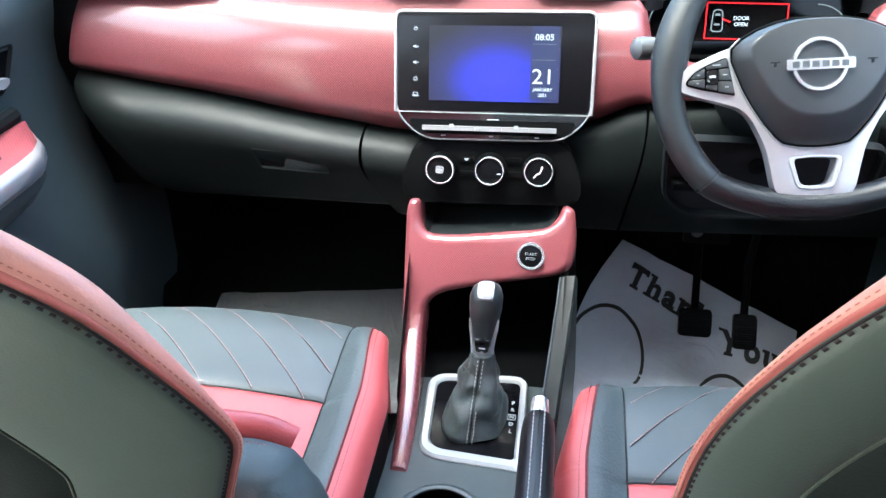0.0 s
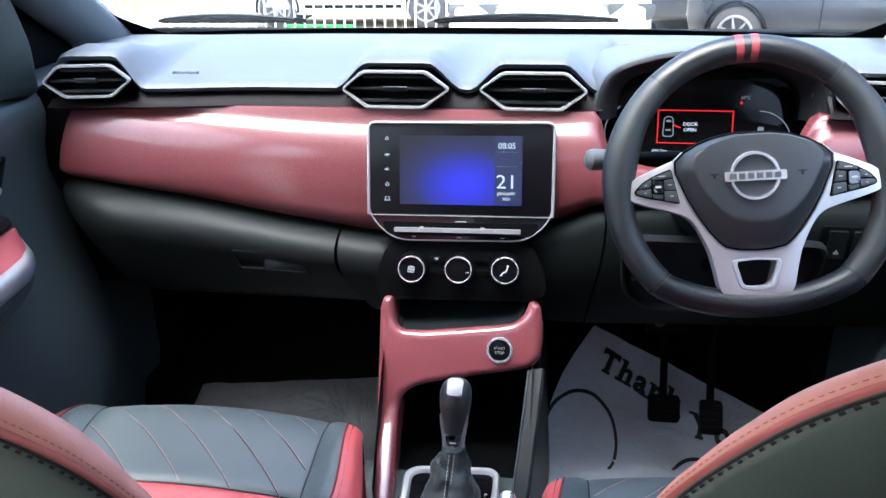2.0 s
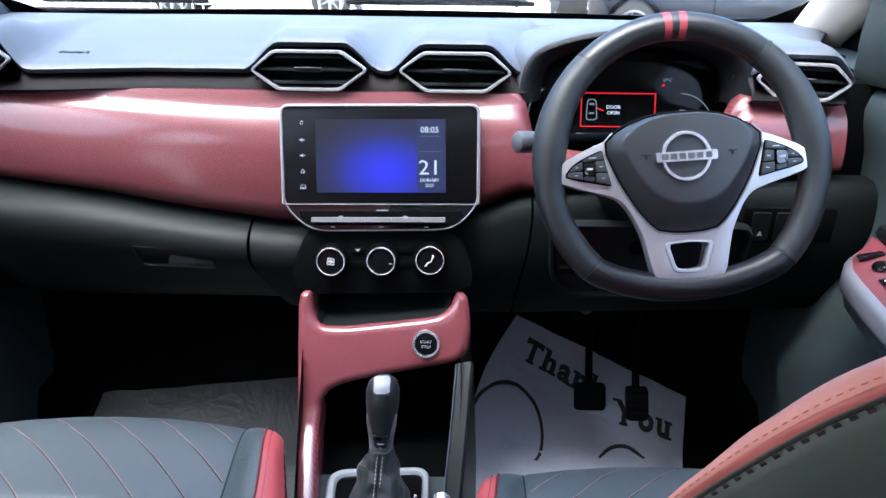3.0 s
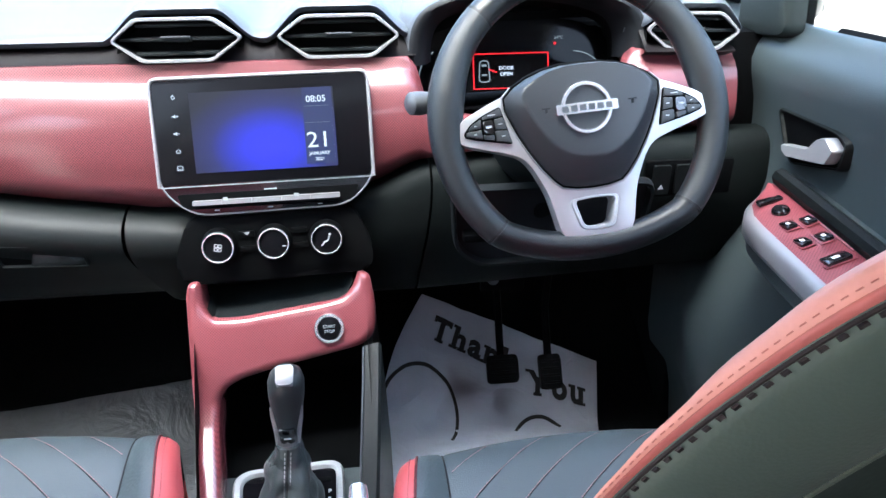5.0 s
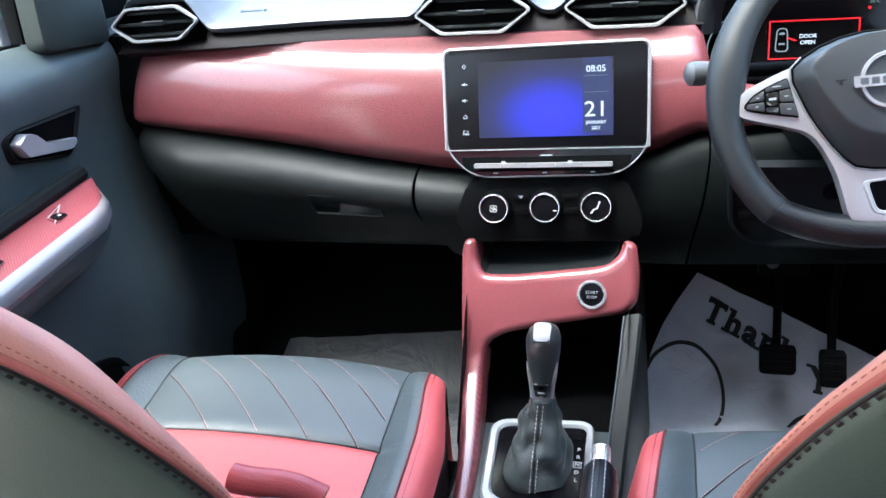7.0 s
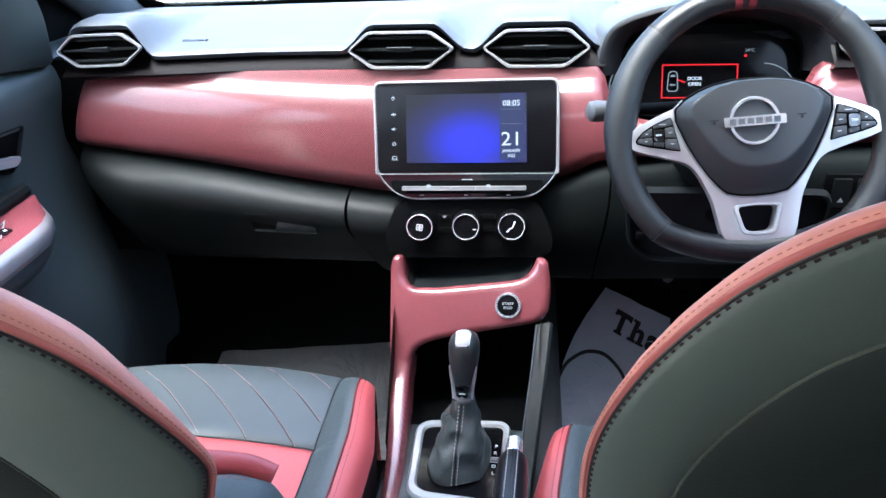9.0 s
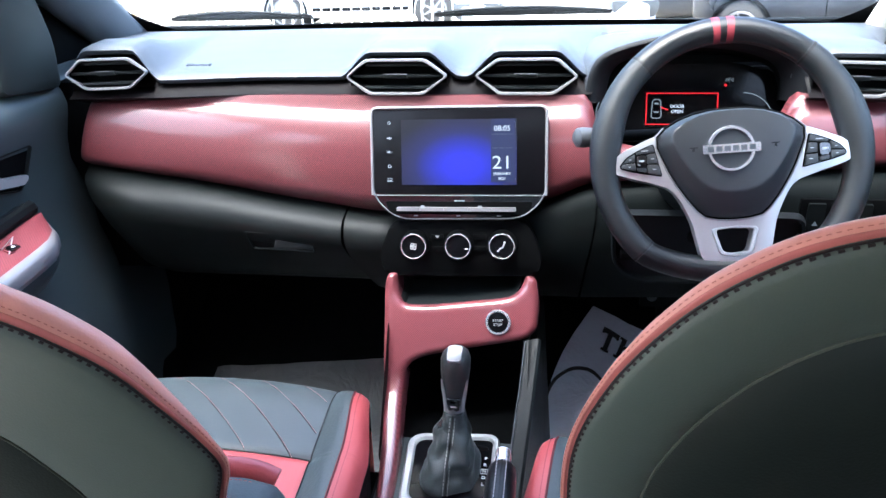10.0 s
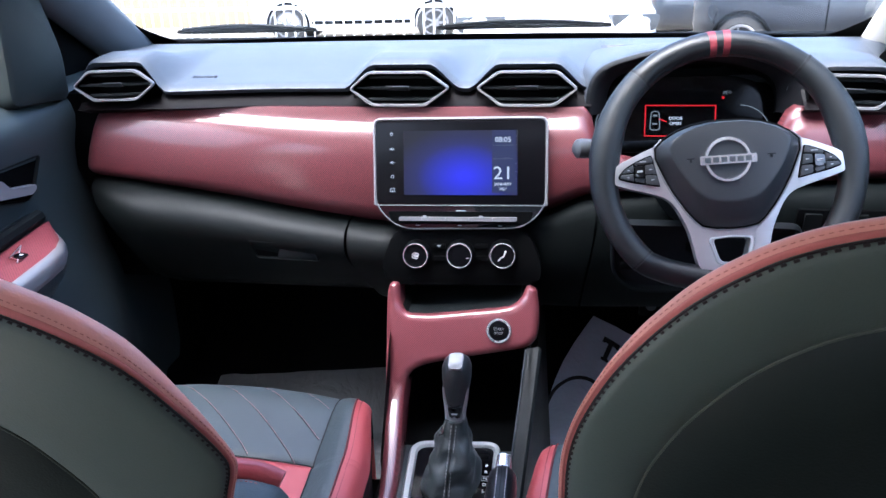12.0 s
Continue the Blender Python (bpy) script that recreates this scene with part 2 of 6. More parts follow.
def rounded(pts, r, n=4):
    """A polygon with its corners rounded; r a number or one for each corner."""
    out, k = [], len(pts)
    rs = r if isinstance(r, (list, tuple)) else [r] * k
    for i, p in enumerate(pts):
        p, a, b = Vector(p), Vector(pts[i - 1]), Vector(pts[(i + 1) % k])
        da, db = (a - p), (b - p)
        d = min(rs[i], da.length * 0.48, db.length * 0.48)
        if d < 1e-5:
            out.append(tuple(p))
            continue
        s, e = p + da.normalized() * d, p + db.normalized() * d
        for j in range(n + 1):
            t = j / n
            out.append(tuple(s * (1 - t) ** 2 + p * 2 * t * (1 - t) + e * t * t))
    return out


def curve(pts, n=6, closed=False):
    """A smooth line through some points (Catmull-Rom)."""
    v = [Vector(p) for p in pts]
    k, out = len(v), []
    for i in range(k if closed else k - 1):
        p0 = v[(i - 1) % k] if closed or i else v[0] * 2 - v[1]
        p1, p2 = v[i], v[(i + 1) % k]
        p3 = v[(i + 2) % k] if closed or i + 2 < k else v[-1] * 2 - v[-2]
        for j in range(n):
            t = j / n
            out.append(0.5 * (2 * p1 + (p2 - p0) * t + (2 * p0 - 5 * p1 + 4 * p2 - p3) * t * t + (3 * p1 - p0 - 3 * p2 + p3) * t ** 3))
    return out if closed else out + [v[-1]]


def prism(pts, depth, m=None, bevel=0.0, seg=2, low=0.0, bm=None):
    """A slab: a polygon in local x, y, from z = low to low + depth, with its upper rim bevelled."""
    own = bmesh.new()
    lower = [own.verts.new((p[0], p[1], low)) for p in pts]
    upper = [own.verts.new((p[0], p[1], low + depth)) for p in pts]
    top = own.faces.new(upper)
    own.faces.new(lower[::-1])
    k = len(pts)
    for i in range(k):
        own.faces.new((lower[i], lower[(i + 1) % k], upper[(i + 1) % k], upper[i]))
    if bevel:
        bmesh.ops.bevel(own, geom=list(top.edges), offset=bevel, segments=seg, profile=0.5, affect="EDGES", clamp_overlap=True)
    if m is not None:
        bmesh.ops.transform(own, matrix=m, verts=own.verts)
    return joined(bm, own)


def inset(pts, d):
    """A closed outline moved inwards by d."""
    k = len(pts)
    area = sum(pts[i][0] * pts[(i + 1) % k][1] - pts[(i + 1) % k][0] * pts[i][1] for i in range(k))
    s = 1.0 if area > 0 else -1.0
    out = []
    for i in range(k):
        a, b = Vector(pts[i - 1]), Vector(pts[(i + 1) % k])
        t = (b - a).normalized()
        out.append((pts[i][0] - s * t.y * d, pts[i][1] + s * t.x * d))
    return out


def pillow(pts, depth, m, r, low=0.0):
    """A slab whose upper rim is rounded with radius r, whatever its outline."""
    top = low + depth
    rows = [[m @ Vector((x, y, low)) for x, y in pts]]
    for a in (0, 18, 36, 54, 72, 90):
        d, z = r * (1 - math.cos(radians(a))), top - r + r * math.sin(radians(a))
        rows.append([m @ Vector((x, y, z)) for x, y in inset(pts, d)])
    rows.append([m @ Vector((x, y, top)) for x, y in inset(pts, r * 1.1)])
    bm = grid(rows, wrap=True)
    bm.verts.ensure_lookup_table()
    ring = bm.verts[-len(pts):]
    edges = [bm.edges.get((ring[i], ring[(i + 1) % len(ring)])) for i in range(len(ring))]
    bmesh.ops.triangle_fill(bm, use_beauty=True, edges=edges, normal=m.to_3x3() @ Vector((0, 0, 1)))
    return bm


def joined(bm, own):
    if bm is None:
        return own
    me = bpy.data.meshes.new("piece")
    own.to_mesh(me)
    own.free()
    bm.from_mesh(me)
    bpy.data.meshes.remove(me)
    return bm


def box(x0, x1, y0, y1, z0, z1, bevel=0.0, seg=2, bm=None, m=None):
    own = bmesh.new()
    bmesh.ops.create_cube(own, size=1.0)
    bmesh.ops.transform(own, matrix=Matrix.Translation(((x0 + x1) / 2, (y0 + y1) / 2, (z0 + z1) / 2)) @ Matrix.Diagonal((x1 - x0, y1 - y0, z1 - z0, 1)), verts=own.verts)
    if bevel:
        bmesh.ops.bevel(own, geom=list(own.edges), offset=bevel, segments=seg, profile=0.5, affect="EDGES", clamp_overlap=True)
    if m is not None:
        bmesh.ops.transform(own, matrix=m, verts=own.verts)
    return joined(bm, own)


def grid(rows, wrap=False, caps=False, bm=None, wrap_rows=False):
    """A skin over rows of points; wrap closes each row, caps fills the first and last row."""
    own = bmesh.new()
    vs = [[own.verts.new(p) for p in row] for row in rows]
    k = len(vs[0])
    for i in range(len(vs) if wrap_rows else len(vs) - 1):
        a, b = vs[i], vs[(i + 1) % len(vs)]
        for j in range(k if wrap else k - 1):
            own.faces.new((a[j], a[(j + 1) % k], b[(j + 1) % k], b[j]))
    if caps:
        own.faces.new(vs[0][::-1])
        own.faces.new(vs[-1])
    return joined(bm, own)


def tube(path, r, n=8, closed=False, squash=1.0, bm=None):
    """A round bar along a line; r a number or one for each point."""
    path = [Vector(p) for p in path]
    k = len(path)
    rs = r if isinstance(r, (list, tuple)) else [r] * k
    rows, up = [], None
    for i, p in enumerate(path):
        a = path[i - 1] if closed or i else path[0]
        b = path[(i + 1) % k] if closed or i + 1 < k else path[-1]
        d = (b - a).normalized()
        if up is None:
            up = d.orthogonal().normalized()
        up = (up - d * up.dot(d)).normalized()
        side = d.cross(up)
        rows.append([p + (up * math.cos(t) + side * math.sin(t) * squash) * rs[i] for t in (2 * math.pi * j / n for j in range(n))])
    return grid(rows, wrap=True, caps=not closed, bm=bm, wrap_rows=closed)


def ribbon(path, normal, width, lift, bm=None):
    """A flat strip along a line, raised a little along normal, with a real thickness."""
    path = [Vector(p) for p in path]
    nrm = Vector(normal).normalized()
    rows = []
    for i, p in enumerate(path):
        d = (path[min(i + 1, len(path) - 1)] - path[max(i - 1, 0)]).normalized()
        s = d.cross(nrm).normalized() * width / 2
        rows.append([p + s, p + s + nrm * lift, p - s + nrm * lift, p - s])
    return grid(rows, wrap=True, caps=True, bm=bm)


def lathe(profile, m, n=24, bm=None):
    """A turned body: rows of radius and height along local z."""
    rows = [[m @ Vector((r * math.cos(t), r * math.sin(t), z)) for t in (2 * math.pi * j / n for j in range(n))] for r, z in profile]
    return grid(rows, wrap=True, caps=True, bm=bm)


def ring_plate(outer, inner, depth, m, bevel=0.0, low=0.0, bm=None):
    """A frame between two polygons of equally many corners, bevelled outside and inside."""
    k = len(outer)
    mid = lambda a, b, t: (a[0] + (b[0] - a[0]) * t, a[1] + (b[1] - a[1]) * t)
    f = 0.22 if bevel else 0.0
    rows = []
    for t, z in ((0, low), (0, low + depth * (0.6 if bevel else 1)), (f, low + depth), (1 - f, low + depth), (1, low + depth * (0.6 if bevel else 1)), (1, low)):
        rows.append([m @ Vector((*mid(outer[j], inner[j], t), z)) for j in range(k)])
    return grid(rows, wrap=True, bm=bm, wrap_rows=True)


def cutout(outer, holes, depth, m, bevel=0.0, seg=2, low=0.0):
    """A plate with holes: its upper rims, outside and round each hole, are bevelled."""
    own = bmesh.new()
    edges = []
    for loop in (outer, *holes):
        vs = [own.verts.new((x, y, low + depth)) for x, y in loop]
        edges += [own.edges.new((vs[i], vs[(i + 1) % len(vs)])) for i in range(len(vs))]
    bmesh.ops.triangle_fill(own, use_beauty=True, edges=edges)
    made = bmesh.ops.extrude_face_region(own, geom=list(own.faces))
    down = [v for v in made["geom"] if isinstance(v, bmesh.types.BMVert)]
    bmesh.ops.translate(own, vec=(0, 0, -depth), verts=down)
    if bevel:
        rims = [e for e in own.edges if len(e.link_faces) == 2 and all(abs(v.co.z - low - depth) < 1e-6 for v in e.verts) and e.calc_face_angle(0) > 1.0]
        bmesh.ops.bevel(own, geom=rims, offset=bevel, segments=seg, profile=0.5, affect="EDGES", clamp_overlap=True)
    bmesh.ops.transform(own, matrix=m, verts=own.verts)
    return own


def scaled(pts, sx, sy, dx=0.0, dy=0.0):
    return [(p[0] * sx + dx, p[1] * sy + dy) for p in pts]


def circle(r, n=24, cx=0.0, cy=0.0):
    return [(cx + r * math.cos(2 * math.pi * j / n), cy + r * math.sin(2 * math.pi * j / n)) for j in range(n)]


def dashes(path, normal, length, gap, width, lift, bm=None):
    """Stitches along a line."""
    path = [Vector(p) for p in path]
    if bm is None:
        bm = bmesh.new()
    nrm = Vector(normal).normalized()
    left, on, start = length, True, path[0]
    for a, b in zip(path, path[1:]):
        run = (b - a).length
        done = 0.0
        while run - done > left:
            done += left
            p = a.lerp(b, done / run)
            if on:
                d = p - start
                if d.length > 1e-5:
                    s = d.normalized().cross(nrm).normalized() * width / 2
                    up = nrm * lift
                    c = [bm.verts.new(q) for q in (start - s, start + s, p + s, p - s)]
                    t = [bm.verts.new(q) for q in (start - s * 0.6 + up, start + s * 0.6 + up, p + s * 0.6 + up, p - s * 0.6 + up)]
                    bm.faces.new(t)
                    for i in range(4):
                        bm.faces.new((c[i], c[(i + 1) % 4], t[(i + 1) % 4], t[i]))
            on = not on
            start, left = p, (length if on else gap)
        left -= run - done
    return bm


def writing(text, size, m, thick=0.0006, align="CENTER", bold=0.0, wide=1.0):
    """Words in the built-in font as a bmesh; local x right, y up."""
    cu = bpy.data.curves.new("words", "FONT")
    cu.body, cu.size, cu.extrude, cu.align_x, cu.align_y, cu.offset = text, size, thick / 2, align, "CENTER", bold
    cu.resolution_u = 3
    ob = bpy.data.objects.new("words", cu)
    scene.collection.objects.link(ob)
    dg = bpy.context.evaluated_depsgraph_get()
    me = bpy.data.meshes.new_from_object(ob.evaluated_get(dg))
    bm = bmesh.new()
    bm.from_mesh(me)
    bmesh.ops.transform(bm, matrix=m @ Matrix.Diagonal((wide, 1, 1, 1)), verts=bm.verts)
    bpy.data.objects.remove(ob)
    bpy.data.curves.remove(cu)
    bpy.data.meshes.remove(me)
    return bm


FEET = {"T": ("fm", "hl", "hr"), "h": ("fl", "fr", "hl"), "a": ("fr",), "n": ("fl", "fr", "hl"), "k": ("fl", "fr", "hl"), "Y": ("fm", "hl", "hr"), "o": (), "u": ("hl", "hr", "fr")}


def slab_word(text, size, m, bold):
    """The letters of a word, each with slab feet, as bmeshes."""
    out, x = [], 0.0
    bar, wide = size * 0.085, size * 0.15
    for ch in text:
        own = writing(ch, size, Matrix(), align="LEFT", bold=bold)
        xs, ys = [v.co.x for v in own.verts], [v.co.y for v in own.verts]
        a, b, lo, hi = min(xs), max(xs), min(ys), max(ys)
        stem = size * 0.07
        for foot in FEET[ch]:
            y = (lo, lo + bar) if foot[0] == "f" else (hi - bar, hi)
            c = {"l": a + stem, "m": (a + b) / 2, "r": b - stem}[foot[1]]
            if ch == "T" and foot[0] == "h":
                c, y = (a + bar / 2 if foot[1] == "l" else b - bar / 2), (hi - size * 0.2, hi)
                joined(own, box(c - bar / 2, c + bar / 2, y[0], y[1], -0.0003, 0.0003))
            else:
                joined(own, box(c - wide, c + (wide if foot != "hl" or ch == "Y" else stem), y[0], y[1], -0.0003, 0.0003))
        bmesh.ops.translate(own, vec=(x - a, 0, 0), verts=own.verts)
        x += b - a + size * 0.12
        bmesh.ops.transform(own, matrix=m, verts=own.verts)
        out.append(own)
    return out


def lerp(x, table):
    """A value between the rows (x, value) of a table."""
    if x <= table[0][0]:
        return table[0][1]
    for (a, u), (b, v) in zip(table, table[1:]):
        if x <= b:
            t = (x - a) / (b - a)
            t = t * t * (3 - 2 * t)
            return u + (v - u) * t
    return table[-1][1]


def spline(x, table):
    """A smooth value through the rows (x, value) of a table."""
    if x <= table[0][0]:
        return table[0][1]
    k = len(table)
    for i in range(k - 1):
        (a, u), (b, v) = table[i], table[i + 1]
        if x <= b:
            h = b - a
            da = (v - table[i - 1][1]) / (b - table[i - 1][0]) if i else (v - u) / h
            db = (table[i + 2][1] - u) / (table[i + 2][0] - a) if i + 2 < k else (v - u) / h
            t = (x - a) / h
            return u * (2 * t ** 3 - 3 * t * t + 1) + da * h * (t ** 3 - 2 * t * t + t) + v * (3 * t * t - 2 * t ** 3) + db * h * (t ** 3 - t * t)
    return table[-1][1]


def steps(a, b, n):
    return [a + (b - a) * i / n for i in range(n + 1)]

# ---- the cabin's shell ----
FLOOR = -0.05


def floor_height(y):
    """The carpet: level, then the toe board's slope."""
    return FLOOR if y < 0.2 else FLOOR + 0.75 * (y - 0.2)


def shell():
    bm = grid([[(x, y, floor_height(y) + dz) for x in (-0.72, 0.72)] for dz, ys in ((0, (-2.1, -1.2, -0.6, 0.0, 0.2, 0.4, 0.62)),) for y in ys])
    bm = grid([[(x, y, floor_height(y) - 0.03) for x in (-0.72, 0.72)] for y in (-2.1, -1.2, -0.6, 0.0, 0.2, 0.4, 0.62)], bm=bm)
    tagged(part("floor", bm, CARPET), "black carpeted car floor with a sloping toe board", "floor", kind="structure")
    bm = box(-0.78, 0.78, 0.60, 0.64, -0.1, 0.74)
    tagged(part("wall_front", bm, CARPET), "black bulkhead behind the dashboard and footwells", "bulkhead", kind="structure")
    # roof with its lining, open over windscreen and side windows
    bm = grid([[(x, y, 1.17 - 0.05 * (x / 0.6) ** 2 - 0.03 * ((y + 1.1) / 0.8) ** 2) for x in steps(-0.62, 0.62, 10)] for y in steps(-2.1, -0.34, 10)])
    bm = grid([[(x, y, 1.21 - 0.05 * (x / 0.6) ** 2 - 0.03 * ((y + 1.1) / 0.8) ** 2) for x in steps(-0.62, 0.62, 10)] for y in steps(-2.1, -0.34, 10)], bm=bm)
    tagged(part("ceiling", bm, HEADLINER), "pale grey fabric headliner of the car roof", "headliner", kind="structure")
    # unseen rear wall, added; its window opening is narrowed to limit the light
    bm = box(-0.76, 0.76, -2.16, -2.10, -0.1, 0.90, 0.004)
    box(-0.76, -0.52, -2.16, -2.10, 0.902, 1.05, 0.004, bm=bm)
    box(0.52, 0.76, -2.16, -2.10, 0.902, 1.05, 0.004, bm=bm)
    box(-0.76, 0.76, -2.16, -2.10, 1.052, 1.20, 0.004, bm=bm)
    tagged(part("wall_back", bm, PANEL), "unseen dark rear wall with an opening sized to limit light", "panel", kind="structure")
    # unseen rear sides added to steer light: west cut low, east closed
    for s, name in ((-1, "wall_west"), (1, "wall_east")):
        bm = box(s * 0.72 - 0.03, s * 0.72 + 0.03, -2.1, -1.722, -0.1, 1.1, 0.005)
        box(s * 0.72 - 0.03, s * 0.72 + 0.03, -1.72, -0.98, -0.1, 0.02 if s < 0 else 1.1, 0.005, bm=bm)
        tagged(part(name, bm, DOOR), "unseen dark grey rear side panel, raised to keep light out" if s > 0 else "unseen dark grey rear side panel, cut low to let light in", "side panel", kind="structure")
        bm = grid([[(s * 0.735, -0.86, -0.1), (s * 0.735, -0.97, -0.1), (s * 0.775, -0.97, -0.1), (s * 0.775, -0.86, -0.1)],
                   [(s * 0.735, -0.86, 0.7), (s * 0.735, -0.97, 0.7), (s * 0.775, -0.97, 0.7), (s * 0.775, -0.86, 0.7)],
                   [(s * 0.60, -0.88, 1.14), (s * 0.60, -0.98, 1.14), (s * 0.65, -0.98, 1.14), (s * 0.65, -0.88, 1.14)]], wrap=True, caps=True)
        tagged(part("pillar_middle_west" if s < 0 else "pillar_middle_east", bm, TRIM_PALE if s > 0 else TRIM_SHADED), "fabric covered door pillar", "pillar", kind="structure")
        bm = grid([[(s * (0.62 + d), y, 1.12 + e) for d, e in ((0, 0.03), (0, -0.03), (0.05, -0.04), (0.06, 0.02))] for y in (-2.1, -1.0, -0.34)], wrap=True, caps=True)
        tagged(part("roof_rail_west" if s < 0 else "roof_rail_east", bm, HEADLINER), "padded roof rail over the doors", "roof rail", kind="structure")
        bm = box(s * 0.70 - 0.02, s * 0.70 + 0.02, 0.20, 0.62, -0.1, 0.72, 0.005)
        tagged(part("wall_kick_west" if s < 0 else "wall_kick_east", bm, CARPET), "black kick panel at the footwell's side", "kick panel", kind="structure")
    # windscreen: curved pane, black rim band, frit
    def screen_point(u, v):
        """u from -1 to 1 across, v from 0 at the base to 1 at the roof."""
        half = 0.735 - 0.12 * v
        y = 0.545 - 0.88 * v - 0.10 * u * u * (1 - 0.4 * v)
        return (u * half, y, 0.741 + 0.39 * v + 0.02 * math.sin(math.pi * v) - 0.006 * u * u)
    us = steps(-1, 1, 20)
    bm = grid([[screen_point(u, v) for u in us] for v in steps(0, 1, 12)])
    bm = grid([[Vector(screen_point(u, v)) + Vector((0, 0.003, 0.004)) for u in us] for v in steps(0, 1, 12)], bm=bm)
    pane = tagged(part("window_1", bm, PANE), "clear raked windscreen of the car", "windscreen", kind="structure")
    pane.visible_shadow = False
    bm = grid([[Vector(screen_point(u, v)) - Vector((0, 0.006, 0.004)) for u in us] for v in (-0.04, 0.034)])
    bm = grid([[Vector(screen_point(u, v)) - Vector((0, 0.002, 0.002)) for u in us] for v in (-0.04, 0.034)], bm=bm)
    for s in (-1, 1):
        bm = grid([[Vector(screen_point(s * u, v)) - Vector((0, 0.005, 0.004)) for u in (0.987 - 0.15 * max(0.0, 1 - v / 0.20) ** 2, 1.05)] for v in steps(0, 1, 40)], bm=bm)
    tagged(part("trim_windscreen", bm, RUBBER), "black rubber band round the windscreen", "trim", kind="structure")
    # front pillars
    for s in (-1, 1):
        line = curve([(s * 0.765, 0.50, 0.70), (s * 0.745, 0.36, 0.775), (s * 0.715, 0.16, 0.875), (s * 0.675, -0.08, 0.99), (s * 0.62, -0.36, 1.12)], 6)
        rows = []
        for p in line:
            rows.append([p + q for q in curve([Vector((s * a, b, c)) for a, b, c in ((-0.035, 0.03, -0.012), (-0.050, 0.0, -0.02), (-0.045, -0.04, -0.045), (-0.01, -0.07, -0.06), (0.03, -0.05, -0.03), (0.03, 0.03, 0.02), (0.0, 0.045, 0.015))], 4, closed=True)])
        bm = grid(rows, wrap=True, caps=True)
        tagged(part("pillar_front_west" if s < 0 else "pillar_front_east", bm, TRIM_SHADED if s < 0 else TRIM_PALE, sharp=80),
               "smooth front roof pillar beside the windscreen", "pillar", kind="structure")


shell()


# ---- doors ----
def door(s, dy, name, label):
    """A front door's inner side; s: -1 or 1, the side on which it hangs; dy shifts its furniture along the car."""
    d = thing(name, (s * 0.70, -0.4, -0.1), label, "car door", "front doors")
    X = lambda x, y, z: (s * x, y + dy, z)
    ahead, glass = (0.035, 0.118) if s > 0 else (0.0, 0.0)
    # skin: rows along the car, profile from the sill down
    prof = [(0.765, 0.700), (0.738, 0.714), (0.722, 0.712), (0.706, 0.699), (0.692, 0.680), (0.685, 0.662), (0.686, 0.640), (0.696, 0.605), (0.703, 0.55), (0.702, 0.50),
            (0.695, 0.44), (0.682, 0.34), (0.672, 0.24), (0.672, 0.12), (0.690, 0.03), (0.70, -0.08)]
    rows = []
    for y in steps(0.26, -0.88, 24):
        lift = 0.012 * min(1, max(0, (y + 0.02) / 0.2))
        bulge = 0.05 * math.exp(-((y + 0.02) / 0.10) ** 2)
        rows.append([X(x - (bulge * math.exp(-((z - 0.24) / 0.15) ** 2)), y, z + lift * (z > 0.6)) for x, z in prof])
    part("inner_panel", grid(rows), DOOR, d)
    bm = box(0.73, 0.79, -0.86 + dy, 0.26 + dy, -0.1, 0.695, 0.004)
    bmesh.ops.scale(bm, vec=(s, 1, 1), verts=bm.verts)
    part("shell", bm, DOOR, d)
    # window: pane, rubber strip, black corner cover
    bm = grid([[X(0.745 - 0.13 * t, y, 0.70 + 0.43 * t) for t in (0, 1)] for y in (-0.105 + glass, -0.86)])
    bm = grid([[X(0.749 - 0.13 * t, y, 0.70 + 0.43 * t) for t in (0, 1)] for y in (-0.105 + glass, -0.86)], bm=bm)
    pane = part("window_pane", bm, PANE, d, "clear side window")
    pane.visible_shadow = False
    bm = tube([X(0.738, y, 0.711) for y in steps(-0.09, -0.86, 8)], 0.008, 6)
    part("window_seal", bm, RUBBER, d, "black rubber strip")
    bm = box(0.735 - 0.0, 0.755, -0.118 + dy + glass, -0.101 + dy + glass, 0.70, 0.95, 0.003, m=Matrix.Shear("XY", 4, (0, 0)))
    bmesh.ops.scale(bm, vec=(s, 1, 1), verts=bm.verts)
    part("window_channel", bm, SILVER if s < 0 else RUBBER, d, "upright window channel")
    # black sheet added where only a dark gap shows beside the mirror cover
    filler = [(0.24, 0.706), (-0.08 + glass, 0.706), (-0.08 + glass, 0.96 - 0.4 * glass)] + ([(-0.03, 0.945)] if s < 0 else []) + [(0.06, 0.905), (0.15, 0.855), (0.23, 0.79)]
    part("corner_filler", grid([[X(x - 0.06 * max(0, z - 0.72), y, z) for y, z in filler] for x in (0.765, 0.735)], wrap=True, caps=True), BLACK, d)
    cover = [(0.058, 0.690), (-0.096, 0.700), (-0.098, 0.88), (-0.098, 0.970), (-0.05, 0.945), (0.012, 0.86), (0.052, 0.77)]
    rows = []
    for x, k in ((0.716, 1.0), (0.700, 1.0), (0.688, 0.96), (0.684, 0.86)):
        c = (-0.04, 0.80)
        rows.append([X(x - 0.06 * max(0, (c[1] + (z - c[1]) * k) - 0.72), ahead + c[0] + (y - c[0]) * k, c[1] + (z - c[1]) * k) for y, z in rounded([(y + (0.02 if s > 0 and y < -0.05 else 0.0), z) for y, z in cover], 0.02)])
    part("mirror_cover", grid(rows, wrap=True, caps=True), MIRROR_COVER, d, "dark moulded corner cover")
    # handle: raised bezel, black bowl, silver lever
    fall = -0.009 if s < 0 else 0.0
    P = lambda y, z, x: X(x, y, z - fall)
